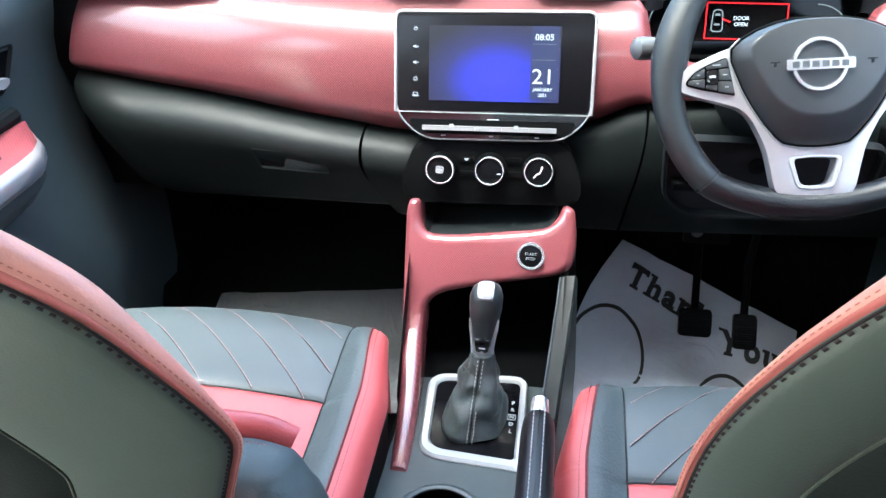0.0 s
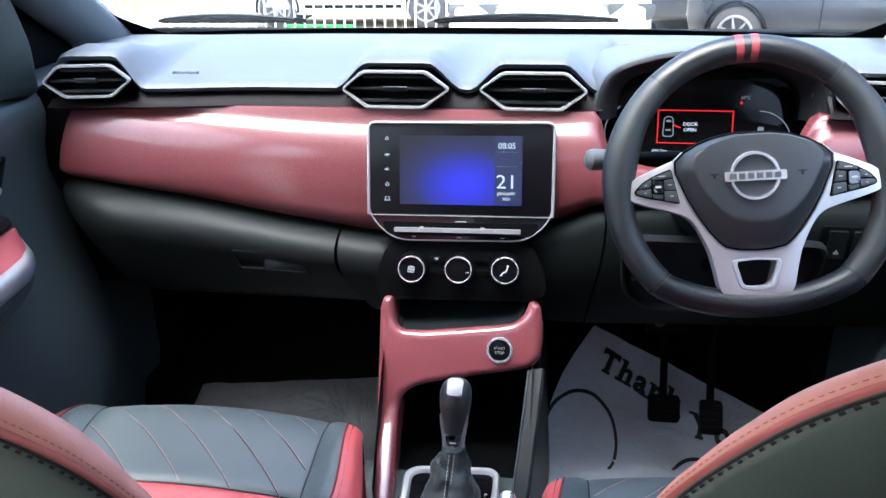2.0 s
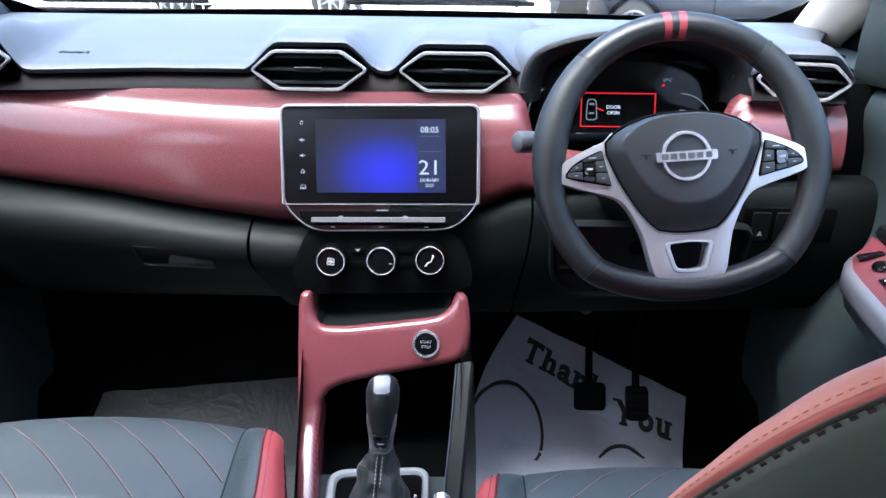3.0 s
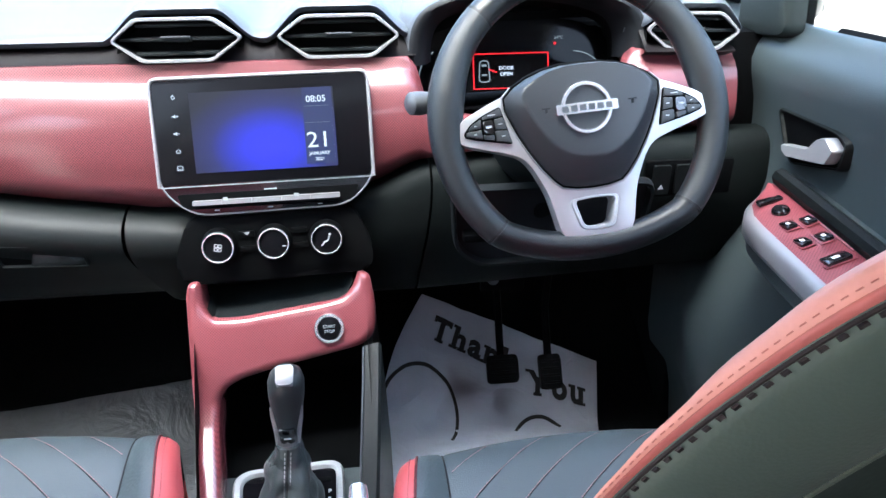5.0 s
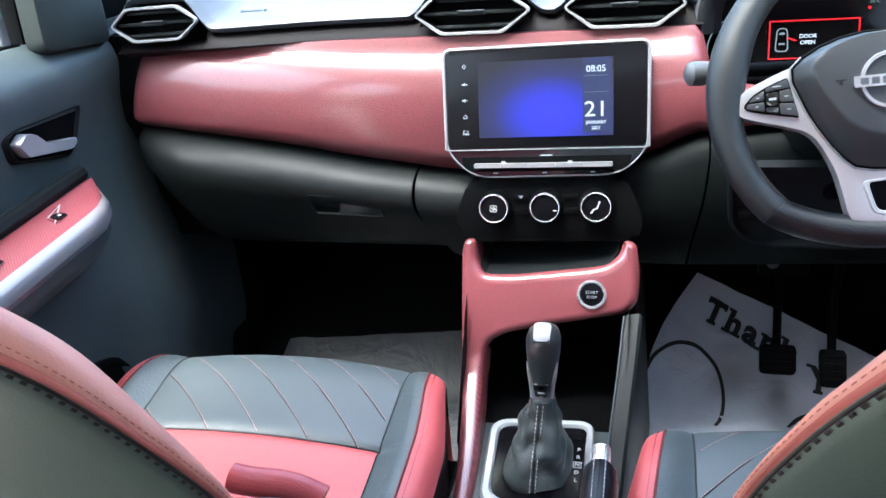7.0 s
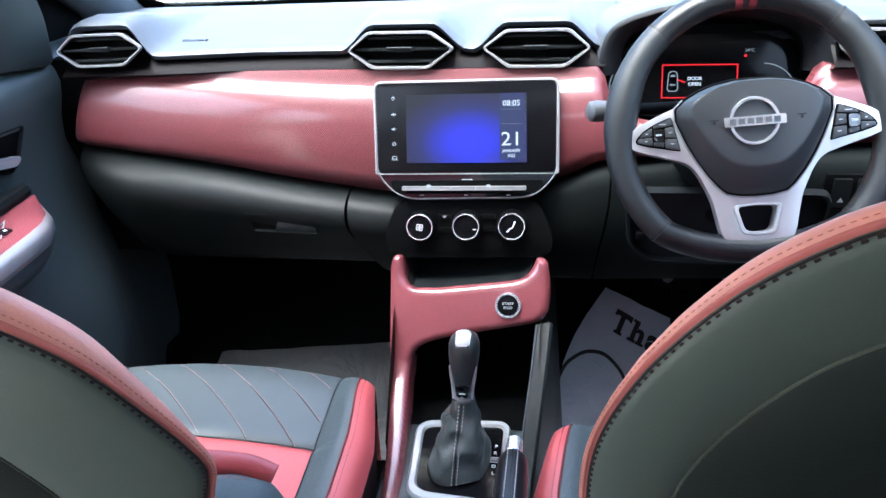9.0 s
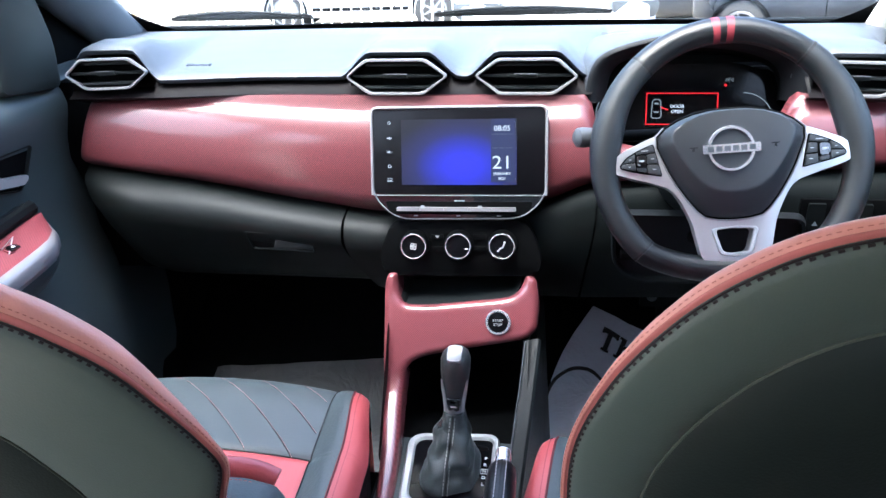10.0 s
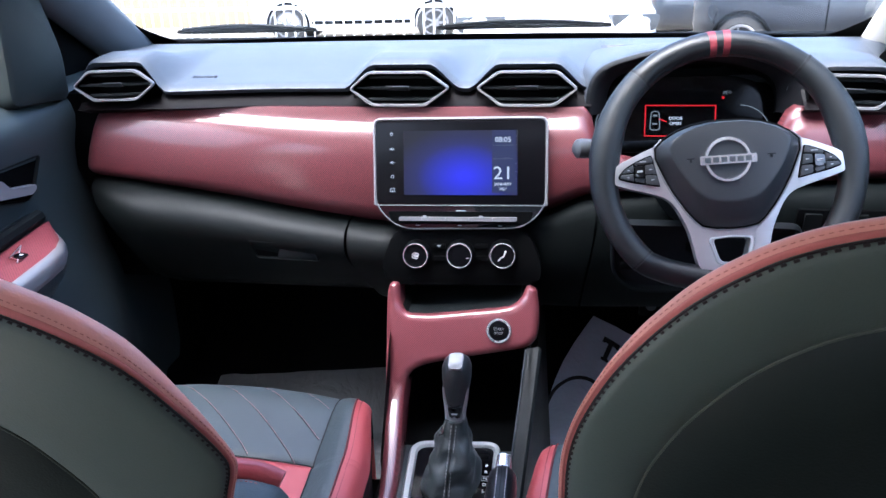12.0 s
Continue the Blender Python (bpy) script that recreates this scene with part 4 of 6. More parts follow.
    bm = ring_plate(rounded([(-0.054, 0.008), (-0.040, 0.008), (-0.038, -0.024), (-0.056, -0.024)], 0.006), rounded([(-0.0526, 0.0066), (-0.0414, 0.0066), (-0.0398, -0.0224), (-0.0542, -0.0224)], 0.005), 0.0006, f)
    prism([(-0.051, -0.012), (-0.043, -0.012), (-0.043, -0.0145), (-0.051, -0.0145)], 0.0006, f, bm=bm)
    prism([(-0.051, -0.001), (-0.043, -0.001), (-0.044, 0.002), (-0.050, 0.002)], 0.0006, f, bm=bm)
    part("car_sign", bm, DIM_GLOW, lens, "small lit outline of a car")
    part("door_sign", prism([(-0.040, -0.004), (-0.028, -0.0088), (-0.029, -0.0105), (-0.041, -0.0062)], 0.0006, f), RED_GLOW, lens, "red lit door mark")
    part("trip_words", writing("699.0km", 0.007, f @ Matrix.Translation((-0.058, -0.046, 0))), WHITE_GLOW, lens)
    part("temperature_words", writing("24°C", 0.0066, f @ Matrix.Translation((0.066, 0.038, 0))), DIM_GLOW, lens)
    part("warning_dot", lathe([(0.0022, 0), (0.0022, 0.0006)], f @ Matrix.Translation((0.060, 0.030, 0)), 10), RED_GLOW, lens)
    arc = [f @ Vector((0.088 + 0.048 * math.sin(a), -0.030 + 0.048 * math.cos(a), 0)) for a in (radians(t) for t in steps(0, 84, 14))]
    part("gauge_arc", ribbon(arc, f.to_3x3() @ Vector((0, 0, 1)), 0.0014, 0.0005), DIM_GLOW, lens, "thin lit gauge arc")
    arc = [f @ Vector((-0.098 + 0.046 * math.sin(a), -0.018 + 0.046 * math.cos(a), 0)) for a in (radians(t) for t in steps(190, 330, 16))]
    part("gauge_arc", ribbon(arc, f.to_3x3() @ Vector((0, 0, 1)), 0.0014, 0.0005), DIM_GLOW, lens)
    part("fuel_sign", prism([(0.086, -0.006), (0.095, -0.006), (0.095, -0.013), (0.086, -0.013)], 0.0005, f), DIM_GLOW, lens)
    part("seat_sign", prism([(-0.108, -0.012), (-0.102, -0.012), (-0.1, -0.020), (-0.110, -0.020)], 0.0005, f), DIM_GLOW, lens)
    # painted highlight: a grey strip in place of the lit crescent at the outer rim
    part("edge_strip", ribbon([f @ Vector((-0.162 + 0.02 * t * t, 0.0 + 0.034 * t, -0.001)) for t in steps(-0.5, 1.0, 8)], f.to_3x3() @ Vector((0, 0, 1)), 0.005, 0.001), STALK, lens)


instruments()


# ---- steering wheel ----
def steering_wheel():
    c = Vector((0.371, -0.163, 0.639))
    d = thing("steering_wheel", c, "black leather flat-bottomed steering wheel with silver spokes, turned slightly", "steering wheel")
    m = face_frame(c, lean=21, roll=4.8)
    out = m.to_3x3() @ Vector((0, 0, 1))
    L = lambda x, y, z=0.0: m @ Vector((x, y, z))

    def swell(a):
        """How much the rim thickens at the thumb rests."""
        return math.exp(-((abs(a) - 76) / 17) ** 2)

    def rim(a):
        """The rim's line; a in degrees, 0 at the top, clockwise."""
        x, y = 0.1575 * math.sin(radians(a)), 0.1635 * math.cos(radians(a))
        if y < -0.118:
            y = -0.118 - (abs(y) - 0.118) * 0.58
        k = 1 - 0.014 * swell(a)
        return x * k, y

    def stretch(a0, a1, n):
        return [(a, rim(a)) for a in steps(a0, a1, n)]

    def bar(a0, a1, n, r, name, mat, label=""):
        line = stretch(a0, a1, n)
        part(name, tube([L(x, y) for _, (x, y) in line], [r + 0.0035 * swell(a) for a, _ in line], 16), mat, d, label)

    bar(-40, 40, 26, 0.0168, "rim_top", BLACK_LEATHER, "smooth black leather rim")
    bar(40.5, 134, 34, 0.0172, "rim_side", RIM_LEATHER, "dimpled black leather rim")
    bar(-134, -40.5, 34, 0.0172, "rim_side", RIM_LEATHER, "dimpled black leather rim")
    bar(134.5, 225.5, 30, 0.0166, "rim_bottom", BLACK_LEATHER, "smooth flat rim bottom")
    for a in (-40.2, 40.2, 134.2, -134.2):
        bar(a - 0.5, a + 0.5, 2, 0.0174, "rim_joint", STITCH_BLACK)
        bar(a - 1.0, a - 0.6, 2, 0.0173, "rim_joint", HUB)
    for a in (-4.8, 1.6):
        bar(a, a + 3.2, 4, 0.0173, "rim_stripe", STRIPE_RED, "red leather stripe")
    for a0, a1 in ((-39, 39), (46, 130), (-130, -46)):
        path = []
        for a, (x, y) in stretch(a0, a1, 60):
            k = 1 - (0.0160 + 0.003 * swell(a)) / math.hypot(x, y)
            path.append(L(x * k, y * k, 0.0050))
        part("rim_stitching", dashes(path, out, 0.0030, 0.0026, 0.0010, 0.0010), STITCH_RIM, d, "red thread along the rim")

    def both(half):
        """A closed outline from its right half, which runs clockwise from the top middle to the bottom middle."""
        return half + [(-x, y) for x, y in half[::-1] if x > 1e-6]

    # hub cover: a flat face whose sides and lower end fall away
    rim_line = both([(0.0, 0.0595), (0.022, 0.059), (0.043, 0.0555), (0.062, 0.049), (0.078, 0.040), (0.0885, 0.030), (0.0885, 0.016), (0.083, 0.002), (0.076, -0.015), (0.067, -0.032), (0.055, -0.051), (0.043, -0.066), (0.034, -0.074), (0.018, -0.0775), (0.0, -0.0785)])
    face_line = both([(0.0, 0.055), (0.020, 0.0545), (0.039, 0.051), (0.056, 0.0445), (0.069, 0.036), (0.074, 0.027), (0.070, 0.014), (0.064, 0.0), (0.057, -0.012), (0.050, -0.022), (0.042, -0.031), (0.032, -0.0385), (0.024, -0.0425), (0.012, -0.0455), (0.0, -0.046)])
    mid = lambda k, z0, z1, bulge: [L(a[0] + (b[0] - a[0]) * k, a[1] + (b[1] - a[1]) * k, z0 + (z1 - z0) * k + bulge) for a, b in zip(rim_line, face_line)]
    rows = [[L(x, y, -0.02) for x, y in rim_line], [L(x, y, 0.011) for x, y in rim_line], mid(0.05, 0.014, 0.0335, 0.0006), mid(0.35, 0.014, 0.0335, 0.002), mid(0.7, 0.014, 0.0335, 0.002), mid(0.93, 0.014, 0.0335, 0.0011), mid(1.0, 0.014, 0.0335, 0.0008)]
    for k, z in ((0.95, 0.0346), (0.6, 0.0355), (0.2, 0.036)):
        rows.append([L(x * k, (y - 0.01) * k + 0.01, z) for x, y in face_line])
    part("hub_cover", grid(rows, wrap=True, caps=True), HUB, d, "dark grey airbag cover with sloping lower facets", sharp=50)
    part("hub_groove", tube([L(x * 1.012, y * 1.012, 0.0105) for x, y in rim_line], 0.0024, 6, closed=True), BLACK, d)
    part("hub_line", tube([L(x * 1.035, y * 1.035, 0.0128) for x, y in rim_line[4:25]], 0.0011, 6), SILVER, d, "thin silver line round the cover")
    # badge: plain ring and bar
    b = m @ Matrix.Translation((-0.004, 0.007, 0.0355))
    part("badge_ring", ring_plate(circle(0.0290, 40), circle(0.0238, 40), 0.004, b, 0.001), BADGE, d, "plain chrome ring")
    part("badge_bar", prism(rounded([(-0.0345, -0.0056), (0.0345, -0.0056), (0.0345, 0.0056), (-0.0345, 0.0056)], 0.001), 0.005, b, 0.001), BADGE, d, "plain silver bar")
    for k in range(6):
        part("badge_mark", box(-0.0285 + k * 0.0099, -0.0215 + k * 0.0099, -0.0032, 0.0032, 0.005, 0.0053, m=b), STALK, d)
    part("airbag_words", joined(writing("SRS", 0.0066, m @ Matrix.Translation((-0.003, -0.0285, 0.0345))), writing("AIRBAG", 0.0066, m @ Matrix.Translation((-0.003, -0.0355, 0.0345)))), BLACK, d, "small embossed words")
    for s in (-1, 1):
        horn = joined(prism([(s * 0.049 - 0.005, 0.010), (s * 0.049 + 0.005, 0.010), (s * 0.049 + 0.005, 0.0115), (s * 0.049 - 0.005, 0.0115)], 0.0008, m, low=0.0350), prism([(s * 0.049 - 0.0015, 0.006), (s * 0.049 + 0.0015, 0.006), (s * 0.049 + 0.0015, 0.0101), (s * 0.049 - 0.0015, 0.0101)], 0.0008, m, low=0.0350))
        part("horn_mark", horn, HOOD_LIP, d)
    # silver spokes: two wings and a foot with an opening, one casting behind the cover
    wing = [(0.0, -0.02), (0.03, 0.0), (0.07, 0.030), (0.090, 0.0325), (0.104, 0.0275), (0.118, 0.0215), (0.134, 0.0145), (0.145, 0.006), (0.1505, -0.003), (0.1495, -0.0085), (0.140, -0.0155), (0.122, -0.0215), (0.098, -0.0285), (0.081, -0.0345), (0.0725, -0.041), (0.065, -0.052), (0.0565, -0.070),
            (0.0515, -0.083), (0.0475, -0.101), (0.0435, -0.122), (0.0395, -0.131), (0.032, -0.1365), (0.016, -0.139), (0.0, -0.1395)]
    hole = rounded(both([(0.0, -0.091), (0.021, -0.0925), (0.0225, -0.096), (0.0165, -0.118), (0.013, -0.1215), (0.0, -0.123)]), 0.003, 2)
    part("spokes", cutout(rounded(both(wing), 0.004, 2), [hole], 0.022, m, 0.0045, 3, low=-0.010), SPOKE, d, "satin silver spokes with an open foot", sharp=60)
    part("foot_ledge", ring_plate(scaled(hole, 1.28, 1.22, 0, 0.0225), scaled(hole, 1.0, 1.0), 0.004, m, 0.001, low=0.0105), SURROUND, d, "bright ledge round the opening")
    for s in (-1, 1):
        flip = lambda pts: [(s * x, y) for x, y in (pts if s > 0 else pts[::-1])]
        pod = part("key_pod", prism(rounded(flip([(0.0945, 0.0225), (0.106, 0.0185), (0.118, 0.0135), (0.130, 0.0065), (0.1385, -0.003), (0.1375, -0.0075), (0.122, -0.0125), (0.085, -0.0205)]), 0.003, 3), 0.003, m, 0.001, low=0.0112), BLACK, d, "black key pod")
        for shape in ([(0.0955, 0.0205), (0.1065, 0.0165), (0.1165, 0.0125), (0.1165, 0.0095), (0.0935, 0.0115)], [(0.0930, 0.0100), (0.1035, 0.0090), (0.1035, -0.0025), (0.0900, -0.0035)], [(0.0895, -0.0050), (0.1035, -0.0040), (0.1035, -0.0150), (0.0868, -0.0188)],
                      [(0.1185, 0.0105), (0.1285, 0.0055), (0.1335, -0.0005), (0.1185, 0.0005)], [(0.1185, -0.0010), (0.1350, -0.0020), (0.1360, -0.0065), (0.1185, -0.0115)]):
            part("key", prism(rounded(flip(shape), 0.0012, 2), 0.0022, m, 0.0006, low=0.0142), HUB, pod, "dark grey key")
        for x, y, w in ((0.106, 0.0138, 0.006), (0.097, 0.003, 0.003), (0.095, -0.0105, 0.003), (0.125, 0.0035, 0.002), (0.126, -0.0055, 0.002)):
            part("key_mark", box(s * x - w * 0.7, s * x + w * 0.7, y - 0.0006, y + 0.0006, 0.0164, 0.0167, m=m), GREY_PRINT, pod)
        part("rocker", prism(rounded(flip([(0.1050, 0.0085), (0.1170, 0.0075), (0.1170, -0.0060), (0.1050, -0.0070)]), 0.002), 0.006, m, 0.002, low=0.0142), PIANO, pod, "black rocker key")
        part("rocker_edge", prism(rounded(flip([(0.1052, -0.0080), (0.1168, -0.0070), (0.1168, -0.0115), (0.1052, -0.0140)]), 0.001), 0.004, m, 0.0012, low=0.0142), HUB, pod, "dark key edge")
        part("rocker_mark", box(s * 0.111 - 0.0035, s * 0.111 + 0.0035, -0.0005, 0.0022, 0.0201, 0.0206, m=m), GREY_PRINT, pod)
    # column cover and stalk behind
    part("column_cover", lathe([(0.070, -0.20), (0.068, -0.06), (0.060, -0.03), (0.05, -0.022)], m, 24), PANEL, d, "dark column cover")
    s0, s1 = Vector((0.300, -0.075, 0.648)), Vector((0.176, -0.130, 0.655))
    part("stalk", tube([s0, s0.lerp(s1, 0.5), s0.lerp(s1, 0.8)], [0.008, 0.008, 0.0095], 12), BLACK, d, "black indicator stalk")
    part("stalk_end", tube([s0.lerp(s1, 0.79), s0.lerp(s1, 0.9), s0.lerp(s1, 0.97), s1], [0.0125, 0.014, 0.013, 0.008], 14), STALK, d, "grey stalk end")


steering_wheel()


# ---- centre stack ----
def display_unit():
    d = thing("infotainment_display", (0, 0.0, 0.50), "wide touchscreen in a silver rimmed black housing, lit blue", "car display")
    m = face_frame((-0.0006, 0.006, 0.6702), lean=12.8, roll=0.88)
    body = rounded([(-0.1365, 0.0), (0.1365, 0.0), (0.1365, -0.138), (0.101, -0.172), (-0.099, -0.174), (-0.1365, -0.138)], [0.012, 0.012, 0.022, 0.03, 0.03, 0.022], 5)
    part("housing", prism(body, 0.030, m, 0.004, low=-0.030), PIANO, d, "gloss black housing")
    top_line = [m @ Vector((x, y, 0.0005)) for x, y in body if y > -0.05]
    low_line = [m @ Vector((x, y, 0.0005)) for x, y in body if y <= -0.12]
    part("chrome_rim", tube([m @ Vector((-0.1365, -0.136, 0.0005))] + top_line + [m @ Vector((0.1365, -0.136, 0.0005))], 0.0023, 8), SILVER, d, "silver rim")
    part("lower_rim", tube(low_line, 0.0011, 6), SILVER, d, "thin silver rim")
    part("glass", prism(rounded([(-0.1335, -0.003), (0.1335, -0.003), (0.1338, -0.1340), (-0.1338, -0.1340)], 0.008), 0.0016, m, 0.0008), GLASS_BLACK, d, "black glass front")
    part("chrome_line", box(-0.1350, 0.1350, -0.1370, -0.1356, 0.0, 0.0025, 0.0005, m=m), SILVER, d, "thin silver line")
    f = m @ Matrix.Translation((0, 0, 0.0020))
    a, b, t, u = -0.0890, 0.0913, -0.0187, -0.1199
    # the lit panel: a grid of its own so that its bloom follows its sides
    own = prism([(a, u), (b, u), (b, t), (a, t)], 0.0004)
    scr = part("screen", own, SCREEN_MAT, d, "lit blue screen")
    scr.matrix_parent_inverse = scr.matrix_parent_inverse @ f
    part("side_bar", prism([(0.0515, u + 0.004), (0.0890, u + 0.004), (0.0890, t), (0.0515, t)], 0.0004, f, low=0.0006), BAR_GLOW, d, "dim blue side bar")
    g = f @ Matrix.Translation((0.0688, 0, 0.0012))
    part("clock_words", writing("08:05", 0.0116, g @ Matrix.Translation((0, -0.0335, 0)), bold=0.0001), WHITE_GLOW, d, "white lit clock")
    part("day_words", writing("21", 0.0285, g @ Matrix.Translation((0, -0.0860, 0)), wide=1.12), WHITE_GLOW, d, "large white lit number")
    part("month_words", writing("JANUARY", 0.0062, g @ Matrix.Translation((0, -0.1025, 0)), bold=0.0001), WHITE_GLOW, d)
    part("year_words", writing("2021", 0.0060, g @ Matrix.Translation((0, -0.1100, 0)), bold=0.0001), WHITE_GLOW, d)
    for y in (-0.042, -0.063):
        part("bar_line", box(-0.0155, 0.0155, y - 0.0003, y + 0.0003, 0, 0.0004, m=g), DIM_GLOW, d)
    # touch signs down the side
    h = f @ Matrix.Translation((-0.108, 0, 0))
    for k, y in enumerate((-0.0225, -0.046, -0.0675, -0.0895, -0.111)):
        q = h @ Matrix.Translation((0, y - 0.001, 0)) @ Matrix.Scale(0.82, 4)
        if k == 0:
            bm = ring_plate(circle(0.003, 14), circle(0.0021, 14), 0.0004, q)
            box(-0.0004, 0.0004, 0.001, 0.0042, 0, 0.0005, bm=bm, m=q)
        elif k in (1, 2):
            bm = prism([(-0.0045, -0.001), (-0.0015, -0.001), (0.001, -0.003), (0.001, 0.003), (-0.0015, 0.001), (-0.0045, 0.001)], 0.0004, q)
            box(0.002, 0.005, -0.0005, 0.0005, 0, 0.0004, bm=bm, m=q)
            if k == 1:
                box(0.003, 0.004, -0.0015, 0.0015, 0, 0.0004, bm=bm, m=q)
        elif k == 3:
            o = [(-0.0032, -0.003), (0.0032, -0.003), (0.0032, 0.0008), (0, 0.0038), (-0.0032, 0.0008)]
            bm = ring_plate(o, scaled(o, 0.7, 0.7), 0.0004, q)
        else:
            o = [(-0.0042, -0.0015), (0.0042, -0.0015), (0.0042, 0.0035), (-0.0042, 0.0035)]
            bm = ring_plate(o, scaled(o, 0.8, 0.75, 0, 0.0002), 0.0004, q)
            box(-0.0055, 0.0055, -0.0035, -0.0025, 0, 0.0004, bm=bm, m=q)
        part("touch_sign", bm, WHITE_GLOW if k < 5 else ICON, d)
    # key strip under the glass
    for k in range(5):
        x0 = -0.0965 + k * 0.0375
        part("strip_key", prism(rounded([(x0, -0.1605), (x0 + 0.0368, -0.1605), (x0 + 0.0368, -0.1545), (x0, -0.1545)], 0.0008), 0.010, m, 0.0015), VENT_RIM, d, "satin strip key")
    part("strip_hollow", prism(rounded([(-0.110, -0.166), (0.110, -0.166), (0.116, -0.146), (-0.116, -0.146)], 0.004), 0.0012, m), BLACK, d)
    for x in (-0.055, 0.035):
        part("strip_sign", box(x - 0.003, x + 0.003, -0.1555, -0.1515, 0.0101, 0.0105, m=m), GREY_PRINT, d)
    part("hazard_sign", prism([(-0.006, -0.1455), (0.010, -0.1455), (0.010, -0.1442), (-0.006, -0.1442)], 0.0018, m), GREY_PRINT, d)
    for x in (-0.068, 0.0, 0.064):
        part("lower_sign", box(x - 0.003, x + 0.003, -0.1690, -0.1678, 0.0, 0.0012, m=m), GREY_PRINT, d)


display_unit()


def climate_panel():
    d = thing("climate_panel", (0, -0.03, 0.40), "gloss black climate panel with three chrome ringed dials", "climate controls")
    m = face_frame((0.002, -0.030, 0.458), lean=9, roll=1.6)
    out = rounded([(-0.108, 0.038), (0.108, 0.038), (0.128, -0.010), (0.130, -0.036), (0.120, -0.052), (-0.118, -0.052), (-0.130, -0.036), (-0.128, -0.010)], 0.014, 4)
    part("fascia", prism(out, 0.035, m, 0.006, 3, low=-0.035), BLACK, d, "black fascia")
    for k, x in enumerate((-0.0705, 0.0005, 0.0695)):
        q = m @ Matrix.Translation((x, 0.0, 0.0))
        dial = part("dial", lathe([(0.0235, -0.002), (0.0230, 0.008), (0.0205, 0.012), (0.0195, 0.018)], q, 28), BLACK, d, "round black dial")
        part("dial_ring", ring_plate(circle(0.0206, 32), circle(0.0184, 32), 0.004, q, 0.001, low=0.0165), CHROME, dial, "chrome dial ring")
        part("dial_face", lathe([(0.0188, 0.012), (0.0188, 0.0175), (0.012, 0.0185), (0.002, 0.0187)], q, 28), GLASS_BLACK, dial, "black dial face")
        z = q @ Matrix.Translation((0, 0, 0.0188))
        if k == 0:
            bm = bmesh.new()
            for j in range(4):
                r = z @ Matrix.Rotation(radians(90 * j + 20), 4, "Z")
                ring_plate(circle(0.0026, 12, 0.0033, 0.0008), circle(0.0019, 12, 0.0033, 0.0008), 0.0004, r, bm=bm)
            part("fan_sign", bm, ICON, dial, "white fan sign")
        elif k == 2:
            bm = lathe([(0.0015, 0), (0.0015, 0.0004)], z @ Matrix.Translation((0.0045, 0.0065, 0)), 10)
            ribbon([z @ Vector(p) for p in ((0.0040, 0.0045, 0), (0.0015, -0.002, 0), (-0.003, -0.003, 0), (-0.0055, -0.0075, 0), (-0.0075, -0.0075, 0))], z.to_3x3() @ Vector((0, 0, 1)), 0.0016, 0.0004, bm=bm)
            part("seat_sign", bm, ICON, dial, "white sign of a seated shape")
        else:
            part("pointer", box(0.011, 0.016, -0.0045, -0.0035, 0, 0.0005, m=z), ICON, dial, "white pointer")
    for x in (-0.034, 0.034):
        part("side_key", prism(rounded([(x - 0.010, 0.008), (x + 0.010, 0.008), (x + 0.010, 0.016), (x - 0.010, 0.016)], 0.001), 0.003, m, 0.0008), BLACK, d)
        part("side_key", prism(rounded([(x - 0.010, -0.012), (x + 0.010, -0.012), (x + 0.010, -0.004), (x - 0.010, -0.004)], 0.001), 0.003, m, 0.0008), BLACK, d)
    part("key_sign", prism([(-0.038, 0.0145), (-0.030, 0.0145), (-0.034, 0.0105)], 0.0034, m), GREY_PRINT, d)


climate_panel()


